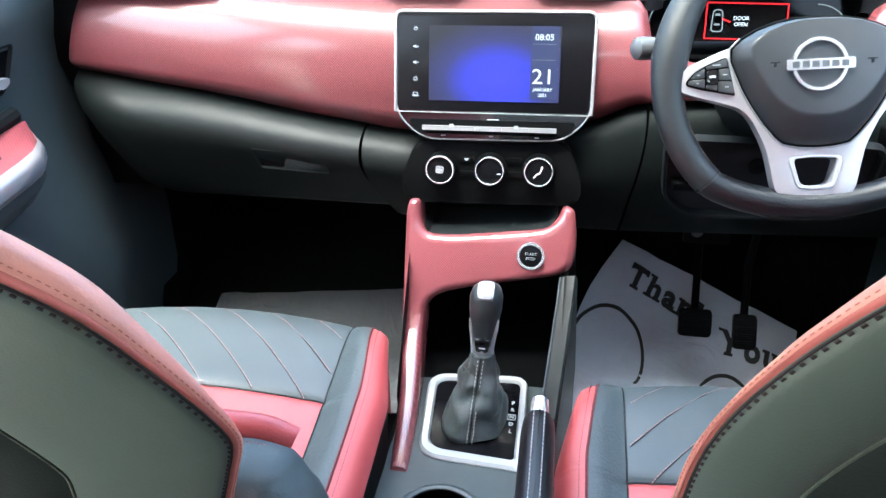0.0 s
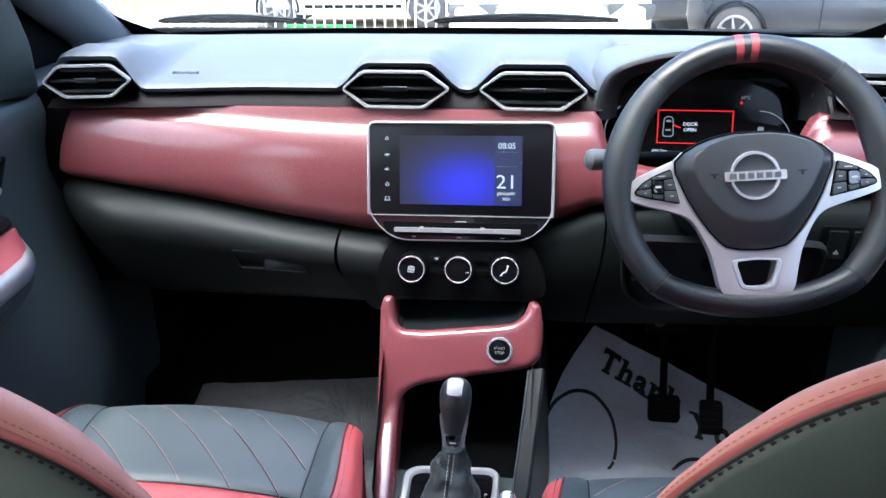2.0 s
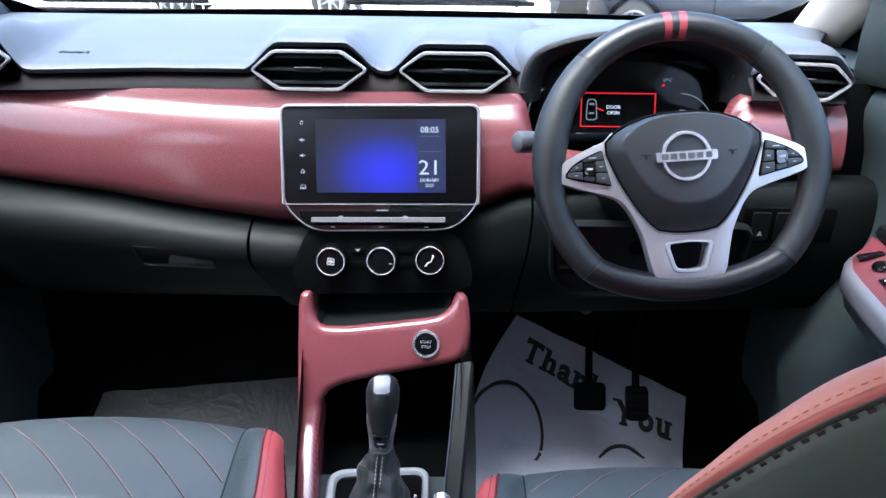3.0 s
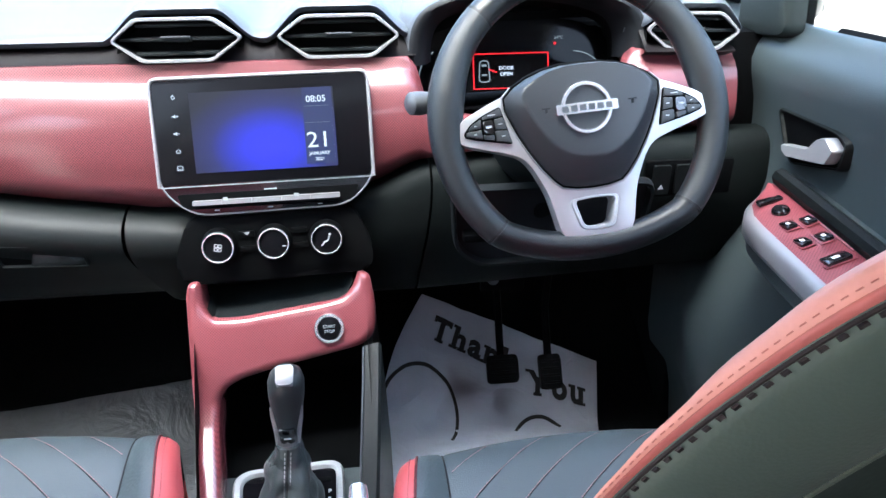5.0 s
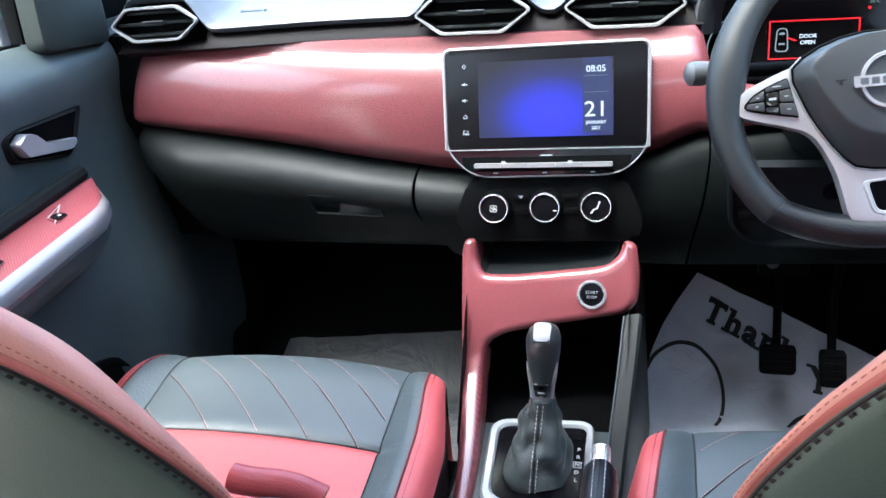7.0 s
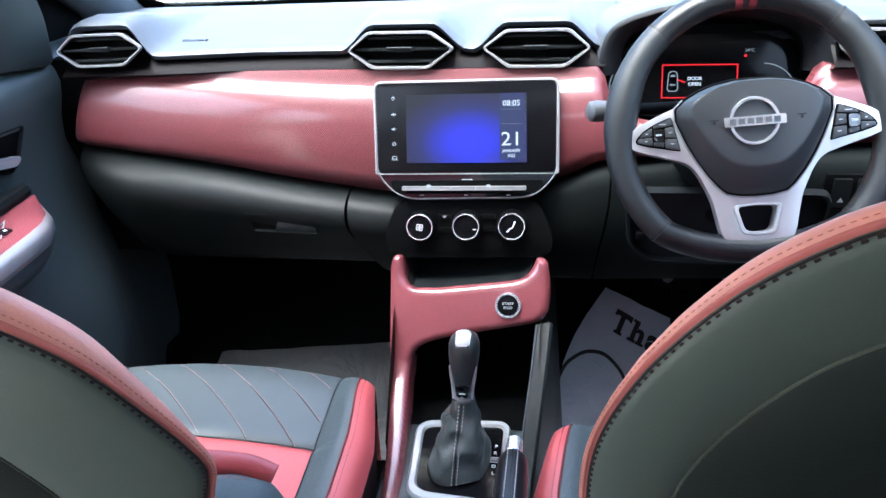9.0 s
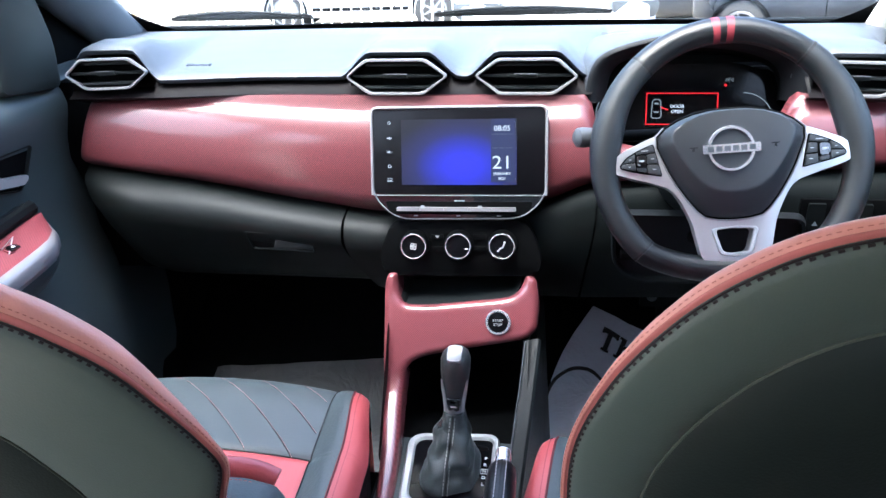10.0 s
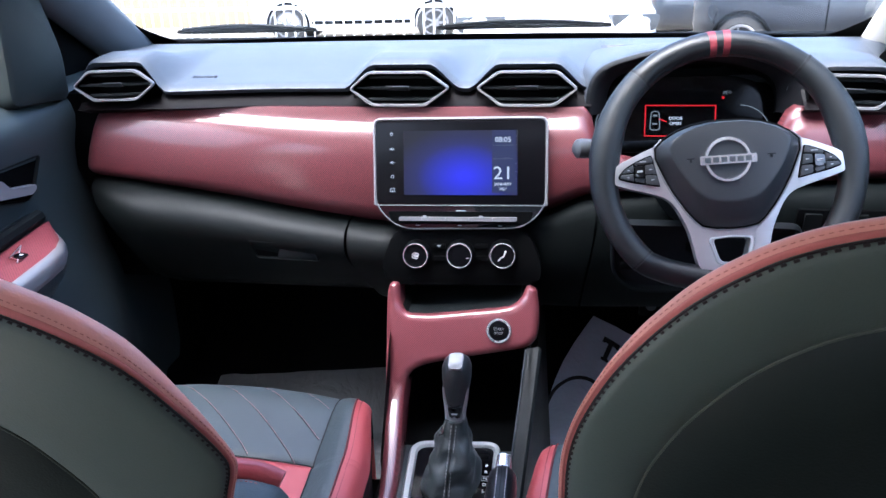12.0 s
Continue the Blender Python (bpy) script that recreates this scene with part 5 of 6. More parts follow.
# ---- centre console ----
def console():
    d = thing("center_console", (0, -0.3, FLOOR), "dark grey centre console with a red weave frame and start button", "center console")
    # tunnel sides and floor of the tray
    rows = []
    for y, w, top in ((0.16, 0.130, 0.30), (0.02, 0.126, 0.24), (-0.10, 0.120, 0.17), (-0.20, 0.112, 0.150), (-0.34, 0.108, 0.150), (-0.80, 0.105, 0.150)):
        rows.append([(-w - 0.02, y, FLOOR - 0.01), (-w, y, top - 0.03), (-w + 0.006, y, top), (-w + 0.016, y, top + 0.003)])
    part("side_panel", grid(rows), PANEL, d)
    part("side_panel", grid([[(-x * 1.0 + 0.006, y, z) for x, y, z in row] for row in rows]), PANEL, d)
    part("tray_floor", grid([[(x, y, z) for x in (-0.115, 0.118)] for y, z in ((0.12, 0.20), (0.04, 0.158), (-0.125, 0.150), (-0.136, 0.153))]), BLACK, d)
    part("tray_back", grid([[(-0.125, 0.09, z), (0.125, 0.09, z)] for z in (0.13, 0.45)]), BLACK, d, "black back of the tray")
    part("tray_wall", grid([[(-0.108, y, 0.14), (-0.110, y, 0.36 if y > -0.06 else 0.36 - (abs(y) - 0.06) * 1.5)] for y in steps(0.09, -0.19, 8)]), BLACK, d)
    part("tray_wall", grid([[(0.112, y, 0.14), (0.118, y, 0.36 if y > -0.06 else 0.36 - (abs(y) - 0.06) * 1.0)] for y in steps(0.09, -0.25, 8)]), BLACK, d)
    m = face_frame((-0.055, 0.088, 0.225), lean=0)
    part("socket", ring_plate(circle(0.011, 16), circle(0.008, 16), 0.004, m, 0.001), PANEL, d, "small dark socket")
    part("socket_sign", box(-0.004, 0.004, 0.016, 0.019, 0, 0.001, m=m), GREY_PRINT, d)
    # open pocket under the dials
    part("pocket_back", grid([[(x, 0.03, z) for x in (-0.12, 0.13)] for z in (0.33, 0.42)]), BLACK, d)
    # red frame: cross band with two arms and a long leg that bends back along the tray's side, all one moulding
    f = face_frame((0.0, -0.090, 0.28), lean=17)
    bend = curve([(-0.0930, 0.2705), (-0.1030, 0.2480), (-0.1330, 0.2255), (-0.1780, 0.1995), (-0.2380, 0.1755), (-0.2950, 0.1630), (-0.3480, 0.1585)], 8)
    bend = [Vector((0, p.x, p.y)) if len(p) == 2 else p for p in bend]
    far = [0.0]
    for p, q in zip(bend, bend[1:]):
        far.append(far[-1] + (q - p).length)

    def bent(x, y, z):
        """Local x, y, z on the frame; below y = -0.01 it follows the bend."""
        t = -0.01 - y
        if t <= 0:
            return f @ Vector((x, y, z))
        i = min(max(k for k in range(len(far)) if far[k] <= t), len(far) - 2)
        u = (t - far[i]) / (far[i + 1] - far[i])
        p = bend[i].lerp(bend[i + 1], u)
        way = lambda k: (bend[min(k + 1, len(bend) - 1)] - bend[max(k - 1, 0)]).normalized()
        w = way(i).lerp(way(i + 1), u).normalized()
        k = lerp(t, ((0.0, 1.0), (0.05, 0.96), (0.10, 0.88), (0.26, 0.80)))
        mid = spline(t, ((0.0, -0.1030), (0.04, -0.1005), (0.15, -0.0885), (0.265, -0.0785), (0.30, -0.0765)))
        return Vector((mid + (x + 0.1030) * k, p.y, p.z)) + Vector((0, w.z, -w.y)) * z

    leg = steps(-0.045, -0.288, 16)
    band = [(-0.1135, 0.138), (-0.0985, 0.1385), (-0.0955, 0.106), (-0.086, 0.0875), (-0.046, 0.0875), (0.011, 0.0945), (0.065, 0.1015), (0.0885, 0.1065), (0.102, 0.1195), (0.110, 0.141), (0.1255, 0.136), (0.1325, 0.092), (0.1285, 0.052), (0.112, 0.038), (0.079, 0.031), (0.036, 0.0225), (-0.012, 0.013), (-0.053, 0.0025), (-0.075, -0.009), (-0.0845, -0.026)]
    sizes = [0.008, 0.006, 0.02, 0.02, 0.01, 0.01, 0.01, 0.012, 0.012, 0.006, 0.012, 0.02, 0.02, 0.016, 0.01, 0.01, 0.01, 0.014, 0.014, 0.01]
    band += [(-0.0865, y) for y in leg] + [(-0.1195, y) for y in leg[::-1]] + [(-0.1195, -0.02), (-0.1190, 0.06), (-0.1185, 0.122)]
    sizes += [0.0] * 16 + [0.006, 0.006] + [0.0] * 16 + [0.0, 0.0, 0.012]
    flat = pillow(rounded(band, sizes, 5), 0.055, Matrix(), 0.0125, low=-0.055)
    bmesh.ops.subdivide_edges(flat, edges=[e for e in flat.edges if e.calc_length() > 0.03 and abs(e.verts[0].co.y - e.verts[1].co.y) > 0.015], cuts=2)
    for v in flat.verts:
        v.co = bent(*v.co)
    part("red_frame", flat, RED_GLOSS_LIT, d, "glossy red weave frame with a long side leg", sharp=70)
    rise = ((-0.096, 0.110), (-0.086, 0.0885), (-0.05, 0.0885), (-0.025, 0.0905), (0.0, 0.0935), (0.026, 0.0970), (0.052, 0.1005), (0.078, 0.1050), (0.094, 0.1130), (0.104, 0.130))
    part("pocket_floor", grid([[f @ Vector((x, lerp(x, rise) - 0.002 + 0.42 * (-0.010 - z), z)) for x in steps(-0.092, 0.102, 24)] for z in (-0.010, -0.03, -0.10)]), RAIL, d, "dark grey pocket floor")
    # sloping cheek on the other side of the tray
    line = curve([(0.124, -0.085, 0.318), (0.119, -0.14, 0.272), (0.112, -0.21, 0.222), (0.105, -0.285, 0.175), (0.102, -0.36, 0.152)], 6)
    rows = []
    for p in line:
        rows.append([p + Vector((a, 0, b)) for a, b in ((-0.016, -0.10), (-0.013, -0.004), (-0.010, 0.002), (0.008, 0.006), (0.012, 0.002), (0.020, -0.16))])
    part("side_rail", grid(rows, wrap=True, caps=True), RAIL, d, "grey side rail")
    # painted highlight: a pale bar along the rail's lit inner edge
    part("rail_highlight", tube([p + Vector((-0.0125, 0, 0.0005)) for p in line], 0.0012, 5), STALK, d, "thin pale line painted as the rail's lit edge")
    # start button
    q = f @ Matrix.Translation((0.0675, 0.0655, 0.0))
    part("start_ring", ring_plate(circle(0.0205, 28), circle(0.0155, 28), 0.004, q, 0.001), BADGE, d, "chrome start button ring")
    btn = part("start_button", lathe([(0.0158, -0.002), (0.0155, 0.003), (0.012, 0.0038), (0.002, 0.004)], q, 24), GLASS_BLACK, d, "round black start button")
    part("start_words", joined(writing("START", 0.0058, q @ Matrix.Translation((0, 0.0032, 0.0042))), writing("STOP", 0.0058, q @ Matrix.Translation((0, -0.0036, 0.0042)))), GREY_PRINT, btn, "small pale words")
    # top plate with the selector opening and a cup holder
    own = bmesh.new()
    loops = [[(-0.098, -0.128), (0.098, -0.128), (0.102, -0.80), (-0.100, -0.80)], circle(0.047, 24, -0.014, -0.402)]
    edges = []
    for loop in loops:
        vs = [own.verts.new((x, y, 0.155)) for x, y in loop]
        edges += [own.edges.new((vs[i], vs[(i + 1) % len(vs)])) for i in range(len(vs))]
    bmesh.ops.triangle_fill(own, use_beauty=True, edges=edges)
    for fc in own.faces:
        fc.normal_update()
    part("top_plate", own, CONSOLE, d, "grey top plate")
    cm = Matrix.Translation((-0.014, -0.402, 0.155))
    part("cup_rim", ring_plate(circle(0.054, 28), circle(0.045, 28), 0.004, cm, 0.001), CONSOLE, d, "raised cup holder rim")
    rows = [[cm @ Vector((x, y, z)) for x, y in circle(r, 28)] for r, z in ((0.046, 0.001), (0.044, -0.03), (0.041, -0.075), (0.02, -0.076))]
    part("cup_well", grid(rows, wrap=True, caps=False), BLACK, d, "deep black cup holder")
    part("cup_floor", lathe([(0.042, -0.080), (0.042, -0.075)], cm, 20), BLACK, d)
    part("brake_slot", box(0.058, 0.074, -0.50, -0.395, 0.1545, 0.157, 0.001), BLACK, d, "black slot")


console()


def gear_selector():
    d = thing("gear_selector", (0.004, -0.21, 0.158), "automatic gear selector with leather boot and silver surround", "gear selector")
    m = Matrix.Translation((0.003, -0.218, 0.158)) @ Matrix.Rotation(radians(3), 4, "X")
    out = rounded([(-0.074, 0.086), (0.072, 0.096), (0.077, -0.094), (-0.062, -0.084)], [0.030, 0.024, 0.012, 0.030], 6)
    inn = rounded([(-0.060, 0.074), (0.0625, 0.083), (0.0635, -0.075), (-0.050, -0.066)], [0.020, 0.014, 0.006, 0.022], 6)
    part("surround", ring_plate(out, inn, 0.009, m, 0.002, low=-0.002), SURROUND, d, "satin silver surround")
    part("plate", prism(inn, 0.003, m, low=-0.001), GLASS_BLACK, d, "gloss black plate")
    for k, ch in enumerate("PRNDL"):
        part("gear_letter", writing(ch, 0.0085, m @ Matrix.Translation((0.0545, 0.037 - k * 0.0145, 0.0028)), bold=0.0002), ICON, d)
    part("lock_cover", prism(rounded([(0.030, 0.056), (0.056, 0.056), (0.056, 0.064), (0.030, 0.064)], 0.002), 0.0015, m, 0.0005, low=0.002), BLACK, d)
    part("letter_frame", ring_plate([(0.0490, 0.0025), (0.0600, 0.0025), (0.0600, 0.0135), (0.0490, 0.0135)], [(0.0498, 0.0033), (0.0592, 0.0033), (0.0592, 0.0127), (0.0498, 0.0127)], 0.0008, m, low=0.002), ICON, d)
    # boot: gathered leather from a wide square to the neck
    ax0, ax1 = Vector((0.006, -0.212, 0.160)), Vector((0.0155, -0.216, 0.272))
    rows = []
    for t in steps(0, 1, 22):
        c = ax0.lerp(ax1, t)
        k = lerp(t, ((0, 1.02), (0.08, 0.98), (0.20, 0.86), (0.38, 0.80), (0.60, 0.60), (0.85, 0.40), (1, 0.33)))
        row = []
        for j in range(56):
            a = 2 * math.pi * j / 56
            sq = 1 / (abs(math.cos(a)) ** 3.0 + abs(math.sin(a)) ** 3.0) ** (1 / 3.0)
            ease = math.sin(math.pi * min(1, 0.08 + t * 0.92))
            fold = 1 + ease * (0.10 * math.sin(2 * a - 7 * t + 0.6) + 0.07 * math.sin(3 * a + 8 * t) + 0.045 * math.sin(5 * a - 15 * t + 2))
            fold += 0.16 * ease * (abs(noise.noise(Vector((math.cos(a) * 1.7, math.sin(a) * 1.7, t * 4)))) - 0.25)
            row.append(c + Vector((0.043 * math.cos(a) * sq * k * fold, 0.058 * math.sin(a) * sq * k * fold, 0.005 * math.sin(4 * a + 3 * t) * (1 - t))))
        rows.append(row)
    part("boot", grid(rows, wrap=True, caps=True), BOOT, d, "creased black leather boot")
    for dx in (-0.0035, 0.0035):
        path = [Vector((r[42].x + dx, r[42].y - 0.0008, r[42].z)) for r in rows]
        part("boot_stitching", dashes(path, (0, -1, 0.4), 0.0035, 0.002, 0.0012, 0.0008), STITCH_GREY, d, "pale stitching")
    part("boot_seam", tube([Vector((r[42].x, r[42].y, r[42].z)) for r in rows], 0.0012, 5), STITCH_BLACK, d)
    # knob
    k0, k1 = Vector((0.015, -0.216, 0.262)), Vector((0.019, -0.212, 0.368))
    rows, lo = [], []
    for t, rx, ry in ((0.0, 0.0115, 0.012), (0.12, 0.0122, 0.014), (0.3, 0.0142, 0.016), (0.5, 0.0182, 0.019), (0.7, 0.0212, 0.023), (0.86, 0.0215, 0.025), (0.95, 0.0185, 0.022), (1.0, 0.012, 0.015)):
        c = k0.lerp(k1, t)
        rows.append([c + Vector((rx * math.cos(a), ry * math.sin(a), 0)) for a in (2 * math.pi * j / 24 for j in range(24))])
    part("knob", grid(rows, wrap=True, caps=True), KNOB, d, "black leather knob", sharp=70)
    top = face_frame(k0.lerp(k1, 0.95) + Vector((0, -0.013, 0.0)), lean=58)
    part("knob_inlay", prism(rounded([(-0.0095, -0.010), (0.0095, -0.010), (0.0105, 0.015), (-0.0105, 0.015)], 0.003), 0.008, top, 0.002, low=-0.001), SILVER, d, "bright silver knob inlay")
    for s in (-1, 1):
        line = [k0.lerp(k1, t) + Vector((s * w, -0.004 - 0.012 * t, 0)) for t, w in ((0.02, 0.0110), (0.15, 0.0118), (0.3, 0.0136), (0.45, 0.0164), (0.60, 0.0186))]
        part("knob_strip", tube(line, [0.0034, 0.0034, 0.0030, 0.0024, 0.0010], 8), SURROUND, d, "silver side strip")
    neck = [k0 + Vector((0, 0, -0.004)), k0 + Vector((0, 0, 0.012)), k0.lerp(k1, 0.2)]
    part("neck", tube(neck, [0.0150, 0.0145, 0.0150], 16), SILVER, d, "silver collar")
    part("release_button", prism(rounded([(-0.008, -0.010), (0.008, -0.010), (0.010, 0.012), (-0.010, 0.012)], 0.003), 0.004, face_frame(k0.lerp(k1, 0.24) + Vector((0, -0.0125, 0)), lean=-10), 0.0015), PIANO, d, "black release button")
    part("button_sign", box(-0.004, 0.004, -0.003, -0.001, 0.004, 0.0045, m=face_frame(k0.lerp(k1, 0.24) + Vector((0, -0.0125, 0)), lean=-10)), ICON, d)


gear_selector()


def handbrake():
    d = thing("handbrake_lever", (0.096, -0.56, 0.15), "leather wrapped handbrake lever with a chrome button", "handbrake")
    tip, end = Vector((0.096, -0.362, 0.286)), Vector((0.097, -0.62, 0.262))
    line = [tip.lerp(end, t) for t in (0, 0.03, 0.1, 0.35, 0.7, 1)]
    part("grip", tube(line, [0.013, 0.0175, 0.019, 0.0195, 0.019, 0.018], 16), BLACK_LEATHER, d, "black leather grip")
    part("button", tube([tip + Vector((0, -0.004, 0)), tip + Vector((0, 0.012, 0.004)), tip + Vector((0, 0.022, 0.008)), tip + Vector((0, 0.025, 0.009))], [0.0105, 0.0105, 0.0095, 0.005], 16), CHROME, d, "chrome push button")
    for dx in (-0.006, 0.006):
        part("grip_stitching", dashes([p + Vector((dx, 0, 0.0182)) for p in line[1:]], (0, 0, 1), 0.004, 0.0022, 0.0013, 0.001), STITCH_GREY, d, "pale stitching")
    part("grip_seam", tube([p + Vector((0, 0, 0.0186)) for p in line[1:]], 0.001, 5), STITCH_BLACK, d)
    part("stem", tube([end + Vector((0, 0.03, 0)), Vector((0.096, -0.66, 0.20)), Vector((0.096, -0.70, 0.14))], 0.013, 10), BLACK, d)


handbrake()


# ---- seats ----
def seat(name, label, xc, s, xb, W, dy, rim, deep, side):
    """A front seat. xc: middle of the cushion; s: side of its inner bolster; xb, W: the backrest's middle and half width; rim: how far the pocket's seam draws in across and upwards; deep: how thick its side bolster stands; side: its outline from the foot to the top, half width and height."""
    d = thing(name, (xc, -0.42 + dy, FLOOR), label, "car seat", "front seats")
    # across: offset from the middle towards the inner side, rise, and how far the nose drops there
    half = [(0.0, 0.004), (0.06, 0.003), (0.12, 0.0), (0.166, -0.003), (0.174, -0.005), (0.181, -0.003), (0.197, 0.007), (0.209, 0.011), (0.219, 0.011), (0.236, 0.008), (0.248, -0.004), (0.2525, -0.020), (0.250, -0.05), (0.246, -0.17)]
    cols = [(-o, r) for o, r in half[:0:-1]] + half
    lines = [(-0.150, 0.10, 0.5), (-0.138, 0.16, 0.7), (-0.136, 0.205, 0.9), (-0.140, 0.235, 1.0), (-0.150, 0.256, 1.0), (-0.166, 0.268, 1.0), (-0.19, 0.2725, 1.0), (-0.22, 0.270, 1.0), (-0.26, 0.262, 1.0), (-0.306, 0.2535, 1.0), (-0.318, 0.247, 1.0), (-0.328, 0.250, 1.0),
             (-0.36, 0.244, 1.0), (-0.44, 0.232, 1.0), (-0.52, 0.224, 1.0), (-0.60, 0.225, 1.0), (-0.66, 0.235, 1.0)]
    fine = curve(lines, 4)
    def point(i, j):
        o, r = cols[j]
        y, z, k = fine[round(i * 4)]
        bow = -0.030 * (abs(o) / 0.25) ** 2.5 * lerp(i, ((6.0, 1.0), (9.5, 0.3)))
        if abs(o) > 0.174:
            o = math.copysign(0.174 + (abs(o) - 0.174) * (0.55 + 0.45 * min(1.0, max(0.0, (-y - 0.13) / 0.17)) ** 0.7), o)
            k *= lerp(-y, ((0.14, 0.3), (0.24, 1.0)))
            z += 0.0045 * math.exp(-((i - 10) / 0.6) ** 2)
        return Vector((xc + s * o, y + dy + bow, z + r * k))
    def sub(i0, i1, j0, j1):
        return grid([[point(i, j) for j in range(j0, j1 + 1)] for i in steps(i0, i1, (i1 - i0) * 4)])
    part("front_insert", sub(0, 10, 9, 17), GREY_LEATHER, d, "quilted grey leather insert", sharp=70)
    part("rear_insert", sub(10, 16, 9, 17), RED_LEATHER, d, "red leather insert", sharp=70)
    part("bolster", sub(0, 16, 17, 21), PERFORATED, d, "perforated grey bolster", sharp=70)
    part("bolster", sub(0, 16, 5, 9), PERFORATED, d, "perforated grey bolster", sharp=70)
    part("side_skirt", sub(0, 16, 24, 26), BLACK, d, "black side skirt", sharp=70)
    part("side_skirt", sub(0, 16, 0, 2), BLACK, d, "black side skirt", sharp=70)
    part("bolster_edge", sub(0, 16, 21, 24), RED_LEATHER, d, "red leather bolster edge", sharp=70)
    part("bolster_edge", sub(0, 16, 2, 5), RED_LEATHER, d, "red leather bolster edge", sharp=70)
    bm = box(xc - 0.25, xc + 0.25, -0.66 + dy, -0.17 + dy, -0.03, 0.12, 0.01)
    part("seat_base", bm, BLACK, d, "black seat base")
    bm = bmesh.new()
    for x in (-0.2, 0.2):
        box(xc + x - 0.02, xc + x + 0.02, -0.70 + dy, -0.16 + dy, FLOOR, -0.02, 0.004, bm=bm)
    part("seat_rail", bm, BLACK, d)
    part("insert_seam", tube([point(10, j) + Vector((0, 0, 0.0005)) for j in range(9, 18)], 0.0013, 6), STITCH_BLACK, d)
    for j in (9, 17):
        part("bolster_seam", tube([point(i, j) + Vector((0, 0, 0.0004)) for i in steps(3, 16, 52)], 0.0011, 6), STITCH_BLACK, d)
    # slanting quilt seams
    def on(o, y):
        rows = [(q[0] + dy, q[1]) for q in lines[3:11]]
        z = rows[0][1]
        for (y0, za), (y1, zb) in zip(rows, rows[1:]):
            if y1 <= y <= y0:
                z = za + (zb - za) * (y0 - y) / (y0 - y1)
        bow = -0.030 * (abs(o) / 0.25) ** 2.5
        return Vector((xc + s * o, y + bow, z + lerp(abs(o), ((0, 0.004), (0.06, 0.003), (0.12, 0.0), (0.166, -0.003)))))
    for k in range(-3, 4):
        path = []
        for t in steps(0, 1, 24):
            y = -0.147 - 0.168 * t
            o = -0.109 + 0.0705 * k + (-0.154 - y) * 1.153 + 0.010 * math.sin(math.pi * t)
            y += dy
            if -0.170 < o < 0.170:
                path.append(on(o, y) + Vector((0, 0, 0.0006)))
        if len(path) > 3:
            part("quilt_seam", tube([p - Vector((0, 0, 0.0006)) for p in path], 0.0006, 5), STITCH_BLACK, d)
            part("quilt_stitching", dashes([p + Vector((s * 0.0014, 0, 0.0)) for p in path], (0, 0, 1), 0.0026, 0.002, 0.0008, 0.0005), STITCH_RED, d, "pale red quilting thread")
    for j in (21, 5):
        part("piping", tube([point(i, j) + Vector((0, 0, 0.0006)) for i in steps(1, 16, 60)], 0.0016, 6), STITCH_DARK, d)
        part("edge_stitching", dashes([point(i, j) + Vector((s * (0.008 if j == 21 else -0.008), 0, -0.0022)) for i in steps(3, 16, 52)], (0, 0, 1), 0.003, 0.002, 0.0012, 0.0012), STITCH_DARK, d)
    # backrest: rings from the rear face round its side to the front
    half = [(p.x, p.y) for p in curve(side, 5)]
    loop = half + [(-x, z) for x, z in half[-2::-1]]
    nrm = []
    for i in range(len(loop)):
        a, b = loop[max(i - 1, 0)], loop[min(i + 1, len(loop) - 1)]
        t = Vector((b[0] - a[0], b[1] - a[1])).normalized()
        nrm.append(Vector((-t.y, t.x)))
    lean = 0.4
    def back(inset, depth, i):
        x, z = loop[i]
        n_ = nrm[i]
        if depth > 0.003:
            depth = 0.003 + (depth - 0.003) * deep * lerp(z, ((0.57, 0.22), (0.73, 1.0)) if s > 0 else ((0.66, 0.08), (0.69, 0.27), (0.71, 0.5), (0.735, 0.8), (0.76, 1.0)))
        x, z = x + n_.x * inset, z + n_.y * inset
        return Vector((xb + s * x, -0.80 + dy * 0 - lean * (z - 0.6) + depth * 0.93, z + depth * 0.37))
    def rings(rows):
        return grid([[back(a, b, i) for i in range(len(loop))] for a, b in rows])
    kx, kz = rim
    def shell_ring(k, depth):
        """A ring between the outer edge (k = 0) and the pocket's seam (k = 1)."""
        row = []
        for i in range(len(loop)):
            p = back(0.006, -0.002, i)
            q = Vector((xb + s * loop[i][0] * kx, 0, 0.45 + (loop[i][1] - 0.45) * kz))
            x, z = p.x + (q.x - p.x) * k, p.z + (q.z - p.z) * k
            row.append(Vector((x, -0.80 - lean * (z - 0.6) - depth, z)))
        return row
    rows = [[back(a, b, i) for i in range(len(loop))] for a, b in ((0.001, 0.003), (0.003, -0.0004), (0.006, -0.0020))]
    rows += [shell_ring(0.15, 0.0048), shell_ring(0.4, 0.0075), shell_ring(0.7, 0.0090), shell_ring(0.94, 0.0094), shell_ring(1.0, 0.0082)]
    part("back_shell", grid(rows), BACK_VINYL, d, "dark olive vinyl back", sharp=70)
    rows = [shell_ring(1.0, 0.0082), shell_ring(1.03, 0.0100)]
    for k, dep in ((0.8, 0.015), (0.5, 0.019), (0.2, 0.021), (0.0, 0.021)):
        rows.append([Vector((xb, -0.80 - lean * (0.45 + (p.z - 0.45) * k - 0.6) - dep, 0.45)).lerp(Vector((p.x, -0.80 - lean * (0.45 + (p.z - 0.45) * k - 0.6) - dep, p.z)), k) for p in shell_ring(1.03, 0.0)])
    part("back_pocket", grid(rows), BACK_SHADED, d, "pocket panel of the back's olive vinyl, darkened for shade", sharp=70)
